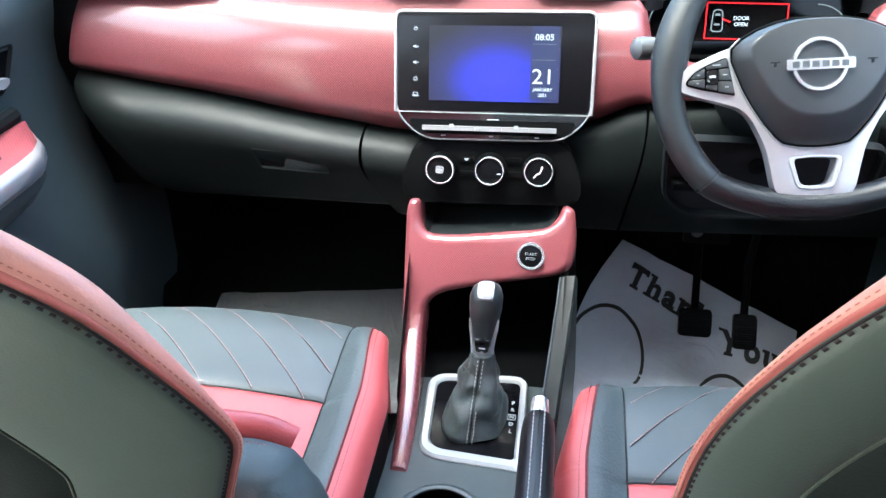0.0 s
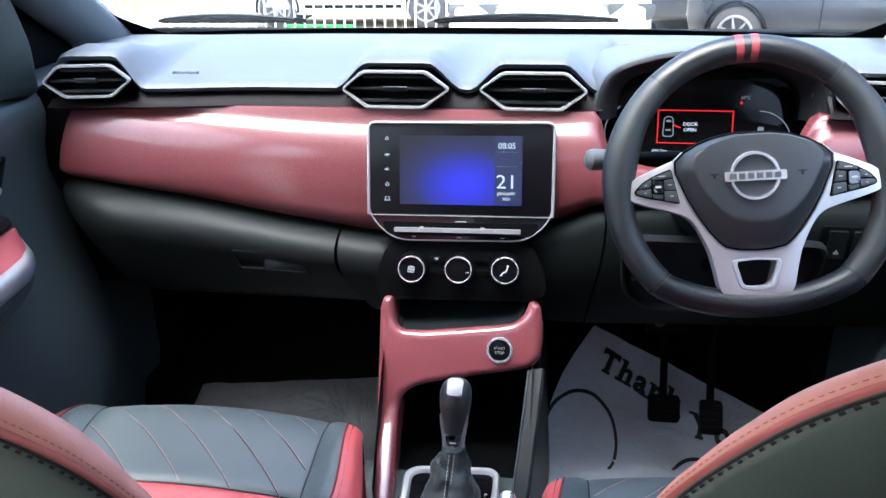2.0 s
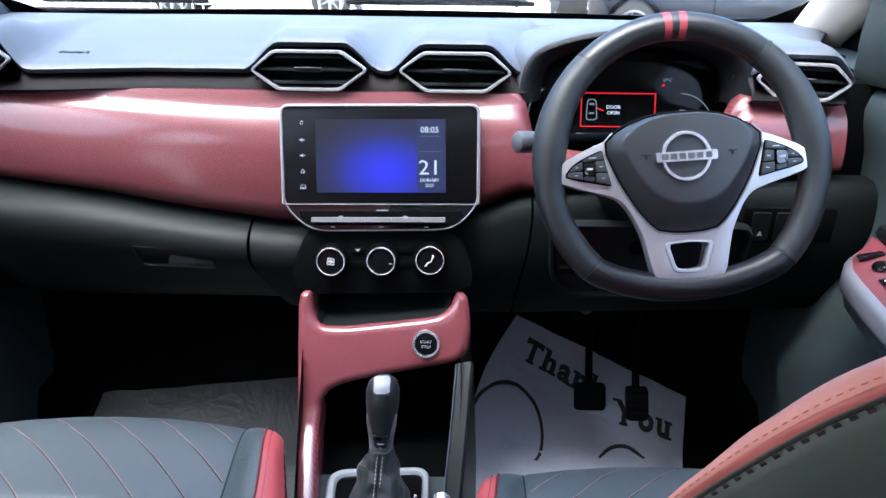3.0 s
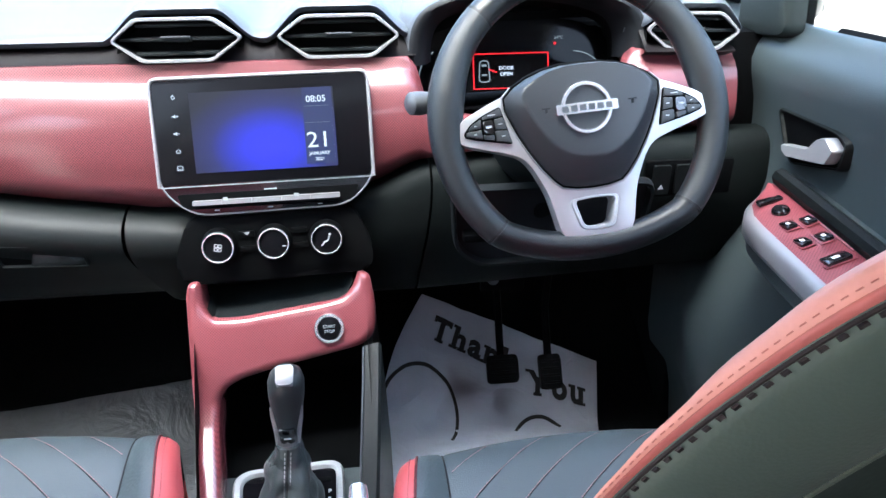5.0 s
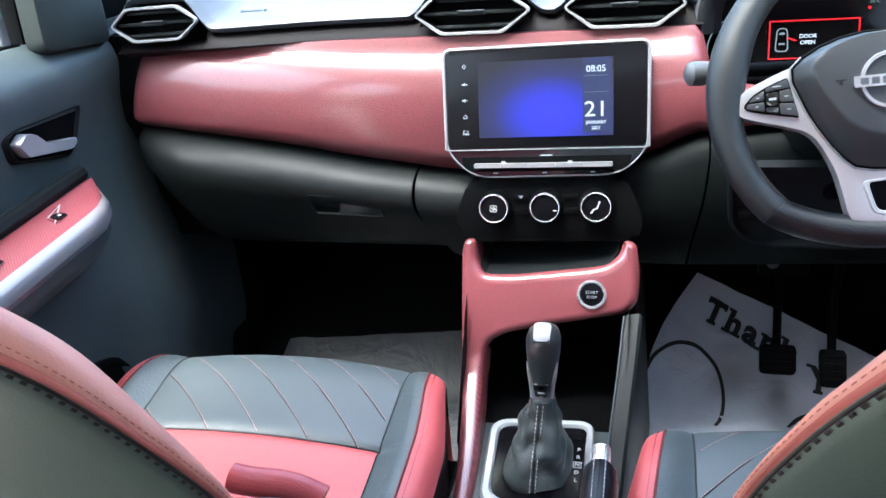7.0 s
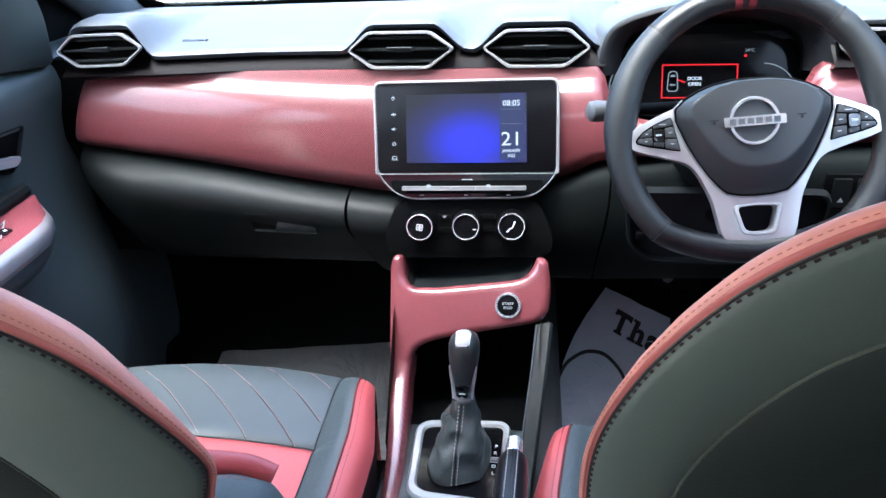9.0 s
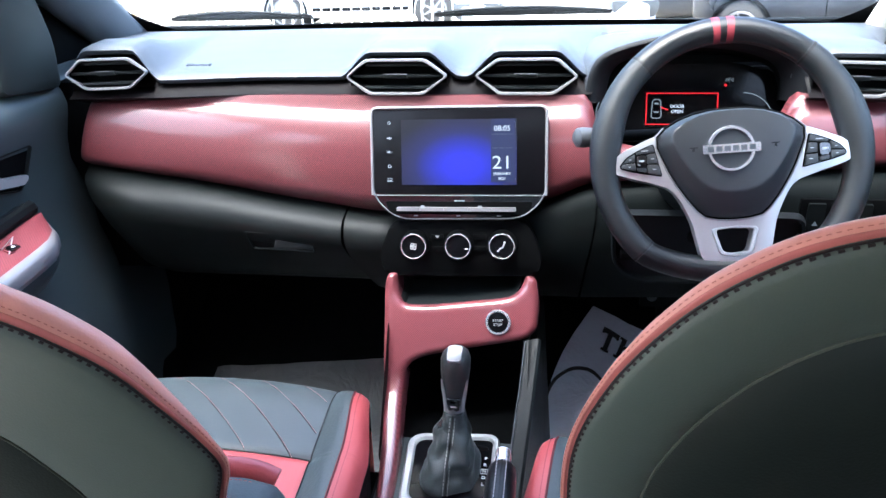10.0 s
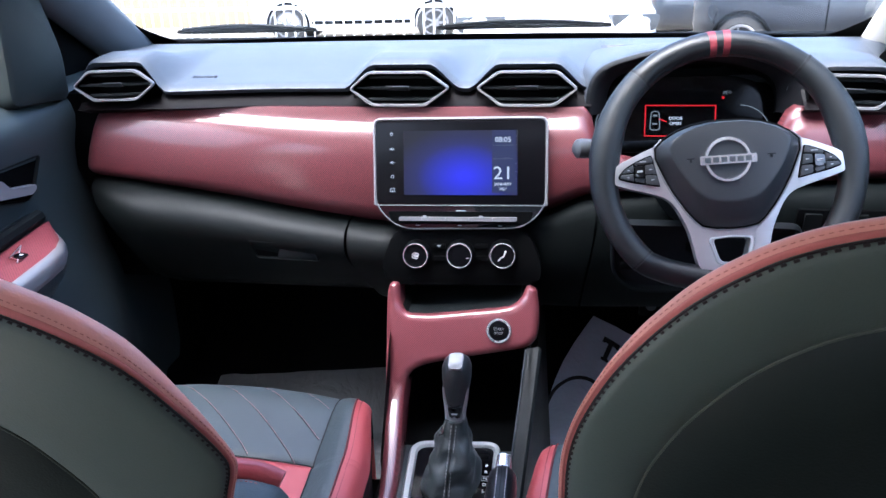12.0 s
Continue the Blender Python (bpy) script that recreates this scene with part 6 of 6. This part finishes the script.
    part("pocket_piping", tube(shell_ring(1.0, 0.0086), 0.0010, 6), STITCH_OLIVE, d, "thin olive seam")
    everywhere = range(len(loop))
    part("back_seam", tube([back(0.0012, 0.0018, i) for i in everywhere], 0.0007, 6), STITCH_BROWN, d)
    part("seam_stitching", dashes([back(0.0020, 0.0006, i) for i in everywhere], (0, -1, 0.4), 0.0023, 0.0031, 0.0015, 0.0010), STITCH_BROWN, d, "coarse dark brown stitching")
    part("edge_strip", rings(((0.001, 0.003), (-0.0010, 0.0036), (-0.0016, 0.0052), (-0.0012, 0.0064))), EDGE_LEATHER, d, "deeper coral strip along the seam", sharp=70)
    part("side_bolster", rings(((-0.0012, 0.0064), (-0.0028, 0.0090), (-0.0032, 0.0150), (0.000, 0.0225), (0.007, 0.029), (0.017, 0.0335), (0.03, 0.0345))), CORAL_LEATHER, d, "coral red leather side", sharp=70)
    part("strip_seam", tube([back(-0.0010, 0.0064, i) for i in everywhere], 0.0005, 5), STITCH_CORAL, d)
    part("bolster_stitching", dashes([back(-0.0026, 0.0090, i) for i in everywhere], (s * 0.7, -0.5, 0.5), 0.0020, 0.0018, 0.0006 if s > 0 else 0.0004, 0.0004), STITCH_CORAL, d, "dark red thread")
    rows = [[back(a, b, i) for i in everywhere] for a, b in ((0.03, 0.0345), (0.05, 0.036))]
    rows.append([Vector((xb, -0.72, 0.50)).lerp(back(0.05, 0.036, i), 0.02) for i in everywhere])
    part("back_front", grid(rows), RED_LEATHER, d, "red and grey leather front")
    # lower side wing: a rounded shoulder that swells out of the back's foot towards the cushion
    top = 0.477 if s > 0 else 0.41
    rows, ridge = [], []
    for t in steps(0, 1, 20):
        x = xb + s * (W - 0.085 + 0.116 * t)
        z = top + lerp(t, ((0, -0.006), (0.45, 0.004), (0.68, 0.0), (0.85, -0.018), (0.96, -0.045), (1, -0.075)))
        thick = lerp(t, ((0, 0.060), (0.6, 0.056), (1, 0.034)))
        ridge.append(Vector((x, -0.700 + thick * 0.62, z)))
        rows.append([Vector((x - s * 0.012 * (1 - v), -0.700 - thick * math.cos(math.pi * v), z + 0.018 * math.sin(math.pi * v) ** 0.8 - 0.22 * abs(math.cos(math.pi * v)) ** 5)) for v in steps(0, 1, 18)])
    part("side_wing", grid(rows), TEAL_VINYL, d, "dark teal vinyl side wing", sharp=80)
    part("wing_strip", tube([p + Vector((0, 0.010, 0.015 - 0.0014 * i)) for i, p in enumerate(ridge[:13])], 0.0105, 12), RED_LEATHER, d, "red leather roll behind the wing")
    part("wing_stitching", dashes([p + Vector((0, -0.020, 0.0175)) for p in ridge[1:12]], (0, -0.3, 1), 0.0024, 0.0018, 0.0006, 0.0004), STITCH_CORAL, d)
    return d


seat("front_seat", "passenger seat in grey leather with red edging and coral back sides", -0.346, 1, -0.305, 0.243, 0.0, (0.60, 0.73), 1.0,
     ((0.200, 0.28), (0.212, 0.42), (0.226, 0.51), (0.243, 0.560), (0.2535, 0.588), (0.2555, 0.603), (0.250, 0.622), (0.238, 0.648), (0.217, 0.684), (0.190, 0.708), (0.164, 0.724), (0.12, 0.745), (0.06, 0.763), (0.0, 0.770)))
seat("front_seat", "grey leather driver seat with red edging, set further back", 0.370, -1, 0.416, 0.25, -0.085, (0.84, 0.88), 0.57,
     ((0.240, 0.28), (0.249, 0.50), (0.251, 0.585), (0.2505, 0.628), (0.246, 0.658), (0.2375, 0.685), (0.227, 0.709), (0.2125, 0.733), (0.197, 0.753), (0.178, 0.770), (0.157, 0.783), (0.130, 0.792), (0.088, 0.799), (0.044, 0.8015), (0.0, 0.802)))


# ---- footwells ----
def on_floor(x, y, up=0.0):
    return Vector((x, y, floor_height(y) + up + 0.012 * math.exp(-((x - 0.13) / 0.03) ** 2)))


def paper_mat(name, label, corners, mat, words, bow=0.0):
    """A thin printed cover lying on carpet and toe board."""
    d = thing(name, (*corners[0], floor_height(corners[0][1])), label, "floor mat", "paper floor mats")
    n = 26
    a, b, c, e = [Vector(p) for p in corners]
    def at(u, v, up):
        p = a.lerp(b, u).lerp(e.lerp(c, u), v)
        p.x -= bow * (1 - u) * math.sin(math.pi * v ** 1.6)
        w = 0.004 * noise.noise(Vector((p.x * 11, p.y * 13, 3))) + 0.003 * noise.noise(Vector((p.x * 27, p.y * 25, 9)))
        return on_floor(p.x, p.y, up + 0.006 + w)
    bm = grid([[at(u, v, 0.0) for u in steps(0, 1, n)] for v in steps(0, 1, n)])
    bm = grid([[at(u, v, 0.0012) for u in steps(0, 1, n)] for v in steps(0, 1, n)], bm=bm)
    part("sheet", bm, mat, d)
    def laid(bm, lift):
        bmesh.ops.subdivide_edges(bm, edges=[q for q in bm.edges if q.calc_length() > 0.02], cuts=1)
        for v in bm.verts:
            w = 0.004 * noise.noise(Vector((v.co.x * 11, v.co.y * 13, 3))) + 0.003 * noise.noise(Vector((v.co.x * 27, v.co.y * 25, 9)))
            v.co = on_floor(v.co.x, v.co.y, 0.0078 + w + lift + v.co.z)
        return bm
    if words:
        for word, size, x, y, turn in (("Thank", 0.058, 0.256, 0.376, -26), ("You", 0.054, 0.430, 0.270, -14)):
            for letter in slab_word(word, size, Matrix.Translation((x, y, 0)) @ Matrix.Rotation(radians(turn), 4, "Z"), 0.0022):
                part("printed_letter", laid(letter, 0.0006), INK, d, "bold black printed letter")
        arc = [Vector((0.213 + 0.072 * math.cos(q), 0.232 + 0.084 * math.sin(q), 0)) for q in (radians(g) for g in steps(-40, 205, 40))]
        part("printed_ring", laid(ribbon(arc, (0, 0, 1), 0.006, 0.0006), 0.0006), INK, d, "black printed line")
        arc = [Vector((0.435 + 0.05 * math.cos(q), 0.165 + 0.05 * math.sin(q), 0)) for q in (radians(g) for g in steps(30, 150, 16))]
        part("printed_ring", laid(ribbon(arc, (0, 0, 1), 0.006, 0.0006), 0.0006), INK, d)
    return d


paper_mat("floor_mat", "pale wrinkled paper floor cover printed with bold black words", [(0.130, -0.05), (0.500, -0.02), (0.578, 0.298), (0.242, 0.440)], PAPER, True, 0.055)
paper_mat("floor_mat", "plain wrinkled paper floor cover in the passenger footwell, darkened for shade", [(-0.66, -0.05), (-0.135, -0.05), (-0.140, 0.325), (-0.60, 0.285)], PAPER_SHADED, False)


def pedal(name, label, x, y, z, w, h, tilt, arm_x):
    d = thing(name, (x, y + 0.05, z + 0.2), label, "pedal", "pedals")
    m = face_frame((x, y, z), lean=tilt)
    part("pad", prism(rounded([(-w / 2, -h / 2), (w / 2, -h / 2), (w / 2, h / 2), (-w / 2, h / 2)], 0.008), 0.014, m, 0.004), RUBBER, d, "ribbed black rubber pad")
    for k in range(4):
        part("rib", box(-w * 0.4, w * 0.4, -h * 0.33 + k * h * 0.2, -h * 0.33 + k * h * 0.2 + 0.004, 0.014, 0.017, 0.001, m=m), RUBBER, d)
    part("arm", tube([(x, y + 0.012, z + h * 0.3), (x, y + 0.05, z + 0.10), (arm_x, y + 0.06, z + 0.20), (arm_x, y + 0.08, z + 0.28)], 0.007, 8), BLACK, d, "black steel arm")
    return d


pedal("brake_pedal", "black rubber brake pedal on a steel arm over the mat", 0.356, 0.165, 0.112, 0.056, 0.050, 30, 0.350)
pedal("accelerator_pedal", "long black accelerator pedal beside the brake", 0.430, 0.120, 0.128, 0.038, 0.060, 30, 0.440)


def column_bolt():
    d = thing("column_bracket", (0.318, 0.07, 0.335), "small steel bracket and bolt under the steering column", "bracket")
    m = face_frame((0.322, 0.085, 0.326), lean=0)
    part("plate", box(-0.02, 0.05, -0.02, 0.02, -0.01, 0.0, 0.002, m=m), BLACK, d)
    part("bolt", lathe([(0.006, 0), (0.006, 0.004), (0.003, 0.005)], m, 8), STALK, d, "grey steel bolt")
    part("washer", ring_plate(circle(0.009, 16), circle(0.0065, 16), 0.001, m), STALK, d)
    part("hanger", box(0.015, 0.03, 0.015, 0.06, -0.03, -0.012, 0.002, m=m), BLACK, d)


column_bolt()


# ---- outside ----
ASPHALT = material("pale_dusty_concrete", (0.25, 0.225, 0.18), rough=0.9, grain=0.6, grain_size=60, vary=0.2, vary_size=1.5)
PAINT_WHITE = material("white_car_paint", (0.78, 0.78, 0.78), rough=0.25, coat=1.0, vary=0.03, vary_size=2)
PAINT_BLUE = material("dark_blue_car_paint", (0.012, 0.014, 0.018), rough=0.3, spec=0.4, coat=0.6, vary=0.1, vary_size=3)
LAMP_GLASS = material("clear_headlamp", (0.05, 0.055, 0.06), rough=0.15, metal=0.0, vary=0.3, vary_size=30)
TYRE = material("tyre_rubber", (0.03, 0.03, 0.03), rough=0.8, grain=0.6, grain_size=80)
CAR_GLASS = material("tinted_car_glass", (0.02, 0.025, 0.03), rough=0.06, vary=0.1)
FENCE_PAINT = material("white_fence_paint", (0.8, 0.8, 0.78), rough=0.6)
WALL_CREAM = material("cream_wall_paint", (0.34, 0.26, 0.15), rough=0.85, vary=0.12, vary_size=3)
GREEN_PAINT = material("green_paint", (0.03, 0.26, 0.03), rough=0.6)
BARK = material("pale_bark", (0.28, 0.22, 0.15), rough=0.9, grain=0.8, grain_size=40)
LEAF = material("leaf_green", (0.07, 0.12, 0.03), rough=0.6, vary=0.4, vary_size=3)
GROUND = -0.42

bm = grid([[(x, y, GROUND) for x in (-400, -40, -10, 0, 10, 40, 400)] for y in (-400, -40, -10, 0, 10, 20, 40, 400)])
tagged(part("ground", bm, ASPHALT), "pale dusty concrete yard", "ground", kind="structure")


def wiper(x0, x1, y0, label):
    """A wiper arm and blade lying over the scuttle in front of the windscreen."""
    d = thing("windscreen_wiper", ((x0 + x1) / 2, y0, 0.76), label, "wiper", "wipers")
    n = 12
    rows = []
    for i in range(n + 1):
        t = i / n
        h = 0.004 + 0.008 * math.sin(math.pi * t) ** 0.6
        x = x0 + (x1 - x0) * t
        rows.append([(x, y0 + 0.02 * t, 0.760), (x, y0 + 0.004 + 0.02 * t, 0.762 + h), (x, y0 + 0.014 + 0.02 * t, 0.762 + h * 0.95), (x, y0 + 0.024 + 0.02 * t, 0.756)])
    part("arm", grid(rows, wrap=True, caps=True), BLACK, d)
    part("blade", tube([(x0 + (x1 - x0) * t, y0 - 0.004, 0.766 + 0.010 * math.sin(math.pi * t)) for t in steps(0.05, 0.95, 8)], 0.004, 6), PANEL, d)


wiper(-0.72, -0.40, 0.540, "black wiper arm resting at the foot of the windscreen")
wiper(-0.12, 0.26, 0.565, "black wiper arm resting at the foot of the windscreen")
bm = grid([[(x, y, z) for x in steps(-0.76, 0.76, 4)] for y, z in ((0.56, 0.715), (0.70, 0.735), (0.78, 0.72))])
bm = grid([[(x, y, z) for x in steps(-0.76, 0.76, 4)] for y, z in ((0.56, 0.69), (0.70, 0.70), (0.78, 0.70))], bm=bm)
tagged(part("trim_scuttle", bm, RUBBER), "black plastic scuttle below the windscreen", "trim", kind="structure")


def parked_car(name, label, m, paint, tall=1.0):
    """A parked car: local x along it, nose at +x, origin on the ground below its middle."""
    d = thing(name, m.translation, label, "car", "parked cars")
    Lh, Wd = 2.0, 0.86
    secs = [(-2.00, 0.42, 0.80, 0.80), (-1.92, 0.30, 1.02, 0.90), (-1.5, 0.24, 1.06, 0.99), (-0.6, 0.22, 1.02, 1.0), (0.5, 0.22, 1.0, 1.0), (1.1, 0.24, 0.98, 0.99), (1.65, 0.26, 0.92, 0.95), (1.9, 0.30, 0.84, 0.84), (1.99, 0.38, 0.70, 0.70)]
    rows = []
    for x, lo, hi, w in secs:
        hi *= tall
        hw = Wd * w
        rows.append([m @ Vector((x, a * hw, z)) for a, z in ((0, lo), (0.92, lo), (1.0, lo + 0.12), (1.0, (lo + hi) / 2), (0.97, hi - 0.08), (0.86, hi), (0, hi + 0.02), (-0.86, hi), (-0.97, hi - 0.08), (-1.0, (lo + hi) / 2), (-1.0, lo + 0.12), (-0.92, lo))])
    part("body", grid(rows, wrap=True, caps=True), paint, d, "", 50)
    rows = []
    for x, z, w in ((-1.85, 1.0, 0.78), (-1.6, 1.36, 0.66), (-0.9, 1.50, 0.64), (-0.1, 1.50, 0.64), (0.35, 1.36, 0.66), (0.98, 0.98, 0.76)):
        z *= tall
        rows.append([m @ Vector((x, a * w, q)) for a, q in ((1.08, 0.96 * tall), (1.0, z - 0.04), (0.85, z), (-0.85, z), (-1.0, z - 0.04), (-1.08, 0.96 * tall))])
    part("cabin", grid(rows, wrap=True, caps=True), CAR_GLASS, d, "dark tinted cabin glass")
    part("roof", grid([[m @ Vector((x, a, z * tall + 0.012)) for a in (-0.58, 0, 0.58)] for x, z in ((-1.6, 1.37), (-0.9, 1.51), (-0.1, 1.51), (0.25, 1.41))]), paint, d)
    for sx in (-1.28, 1.28):
        for sy in (-1, 1):
            w = m @ Matrix.Translation((sx, sy * (Wd - 0.10), 0.325)) @ Matrix.Rotation(radians(-90 * sy), 4, "X")
            wh = part("wheel", lathe([(0.23, -0.10), (0.31, -0.095), (0.325, -0.05), (0.325, 0.05), (0.31, 0.10), (0.235, 0.105), (0.225, 0.09)], w, 32), TYRE, d, "black tyre")
            part("rim", ring_plate(circle(0.228, 32), circle(0.195, 32), 0.02, w, 0.004, low=0.085), SILVER, wh, "silver rim")
            part("hub", lathe([(0.06, 0.06), (0.055, 0.10), (0.02, 0.105)], w, 16), SILVER, wh)
            part("brake_disc", lathe([(0.2, 0.03), (0.2, 0.05)], w, 24), BLACK, wh)
            for k in range(7):
                q = w @ Matrix.Rotation(2 * math.pi * k / 7, 4, "Z")
                part("spoke", prism([(0.045, -0.022), (0.20, -0.012), (0.20, 0.012), (0.045, 0.022)], 0.02, q, 0.004, low=0.075), SILVER, wh)
            arch = [m @ Vector((sx + 0.36 * math.cos(a), sy * (Wd + 0.004), 0.325 + 0.36 * math.sin(a))) for a in (radians(g) for g in steps(-10, 190, 20))]
            part("wheel_arch", tube(arch, 0.022, 6), BLACK, d)
    for sy in (-1, 1):
        q = m @ Matrix.Translation((1.80, sy * 0.60, 0.78 * tall)) @ Matrix.Rotation(radians(sy * 24), 4, "Z") @ Matrix.Rotation(radians(90), 4, "Y") @ Matrix.Rotation(radians(90), 4, "Z")
        shape = rounded([(-0.24, 0.075), (0.20, 0.06), (0.17, -0.06), (-0.18, -0.075)] if sy > 0 else [(-0.20, 0.06), (0.24, 0.075), (0.18, -0.075), (-0.17, -0.06)], 0.03)
        hl = part("headlight", prism(shape, 0.10, q, 0.02, 3, low=-0.02), LAMP_GLASS, d, "clear headlight")
        for dx in (-0.08, 0.06):
            part("reflector", lathe([(0.045, 0.07), (0.042, 0.088), (0.02, 0.082)], q @ Matrix.Translation((dx, 0, 0)), 16), CHROME, hl)
    part("grille", grid([[m @ Vector((1.975 - abs(a) * 0.10, a * 0.42, z)) for a in steps(-1, 1, 6)] for z in (0.56, 0.70 * tall)]), BLACK, d, "black grille")
    for z in (0.59, 0.63, 0.67):
        part("grille_bar", tube([m @ Vector((1.985 - abs(a) * 0.10, a * 0.40, z)) for a in steps(-1, 1, 6)], 0.008, 6), CHROME, d)
    q = m @ Matrix.Translation((2.0, 0, 0.42)) @ Matrix.Rotation(radians(90), 4, "Y") @ Matrix.Rotation(radians(90), 4, "Z")
    part("number_plate", prism([(-0.22, -0.05), (0.22, -0.05), (0.22, 0.05), (-0.22, 0.05)], 0.01, q), ICON, d, "blank pale plate")
    for sy in (-1, 1):
        part("mirror", box(0.55, 0.68, sy * 0.98 - 0.09, sy * 0.98 + 0.09, 0.98, 1.12, 0.03, m=m), paint, d)
        for x in (-0.35, 0.62):
            part("door_line", tube([m @ Vector((x, sy * (Wd + 0.002), z)) for z in (0.36, 0.6, 0.9)], 0.006, 5), BLACK, d)
        part("sill_strip", tube([m @ Vector((x, sy * (Wd + 0.006), 0.36)) for x in (-0.85, 0, 0.85)], 0.03, 6), BLACK, d)
    return d


def stand(x, y, turn):
    return Matrix.Translation((x, y, GROUND)) @ Matrix.Rotation(radians(turn), 4, "Z")


parked_car("parked_car", "white car parked nose towards the yard with a large headlight", stand(0.03, 7.1, -88), PAINT_WHITE, 1.06)
parked_car("parked_car", "dark blue car parked at an angle behind the white one", stand(3.7, 8.3, -38), PAINT_BLUE, 1.12)
parked_car("parked_car", "black car standing behind the white and blue ones", stand(2.35, 12.6, -95), PAINT_BLUE)
parked_car("parked_car", "white car parked side on behind the fence", stand(-3.35, 13.2, 4), PAINT_WHITE)
parked_car("parked_car", "white car parked side on further along the fence", stand(-10.6, 12.2, 8), PAINT_WHITE)


def fence():
    d = thing("fence", (-4.5, 9.6, GROUND), "white painted steel bar fence along the yard", "fence")
    bar = bmesh.new()
    tube([(0, 0, 0), (0, 0, 1.5)], 0.012, 6, bm=bar)
    first = part("bar", bar, FENCE_PAINT, d)
    first.matrix_parent_inverse = Matrix.Translation((-4.5 - d.location.x - 4.5, 0, 0))
    for k in range(1, 66):
        ob = new("bar", first.data)
        ob.parent = d
        ob.matrix_parent_inverse = Matrix.Translation((-4.5 + 0.14 * k, 0.0, 0))
    first.matrix_parent_inverse = Matrix.Translation((-4.5, 0, 0))
    for z in (0.12, 0.75, 1.42):
        part("rail", box(-9.1, 0.3, 9.57, 9.63, GROUND + z - 0.02, GROUND + z + 0.02, 0.004), FENCE_PAINT, d)
    return d


fence()
bm = box(-12, 2.5, 16.4, 16.7, GROUND, GROUND + 3.2, 0.02)
tagged(part("wall_yard", bm, WALL_CREAM), "cream painted yard wall behind the parked cars", "wall", kind="structure")
bm = box(-3.6, -2.6, 9.66, 9.86, GROUND, GROUND + 0.30, 0.01)
tagged(part("trim_yard", bm, GREEN_PAINT), "green painted kerb behind the fence", "trim", kind="structure")


def tree(x, y, label):
    d = thing("tree", (x, y, GROUND), label, "tree")
    rng = random.Random(int(x * 10))
    line = [Vector((x + 0.08 * math.sin(t * 3), y, GROUND + t)) for t in steps(0, 3.4, 8)]
    part("trunk", tube(line, [0.20 - 0.012 * i for i in range(9)], 10), BARK, d)
    bm = bmesh.new()
    tips = []
    for k in range(9):
        a = k * 2.4
        b = line[5] + Vector((0, 0, rng.uniform(-0.6, 0.9)))
        e = b + Vector((math.cos(a) * rng.uniform(0.9, 1.8), math.sin(a) * rng.uniform(0.9, 1.8), rng.uniform(0.5, 1.7)))
        tube([b, b.lerp(e, 0.5) + Vector((0, 0, 0.1)), e], [0.06, 0.04, 0.015], 6, bm=bm)
        tips.append(e)
    part("limb", bm, BARK, d)
    verts, faces = [], []
    for k in range(2600):
        t = tips[k % 9]
        p = t + Vector((rng.gauss(0, 0.55), rng.gauss(0, 0.55), rng.gauss(0.1, 0.4)))
        u = Vector((rng.gauss(0, 1), rng.gauss(0, 1), rng.gauss(0, 1))).normalized() * 0.06
        v = u.orthogonal().normalized() * 0.03
        i = len(verts)
        verts += [p - u, p + v, p + u, p - v]
        faces.append((i, i + 1, i + 2, i + 3))
    me = bpy.data.meshes.new("crown")
    me.from_pydata(verts, [], faces)
    me.materials.append(LEAF)
    ob = new("crown", me)
    ob.parent = d
    ob.matrix_parent_inverse = Matrix.Translation(-d.location)


tree(-6.3, 9.0, "pale barked tree in leaf beside the fence")
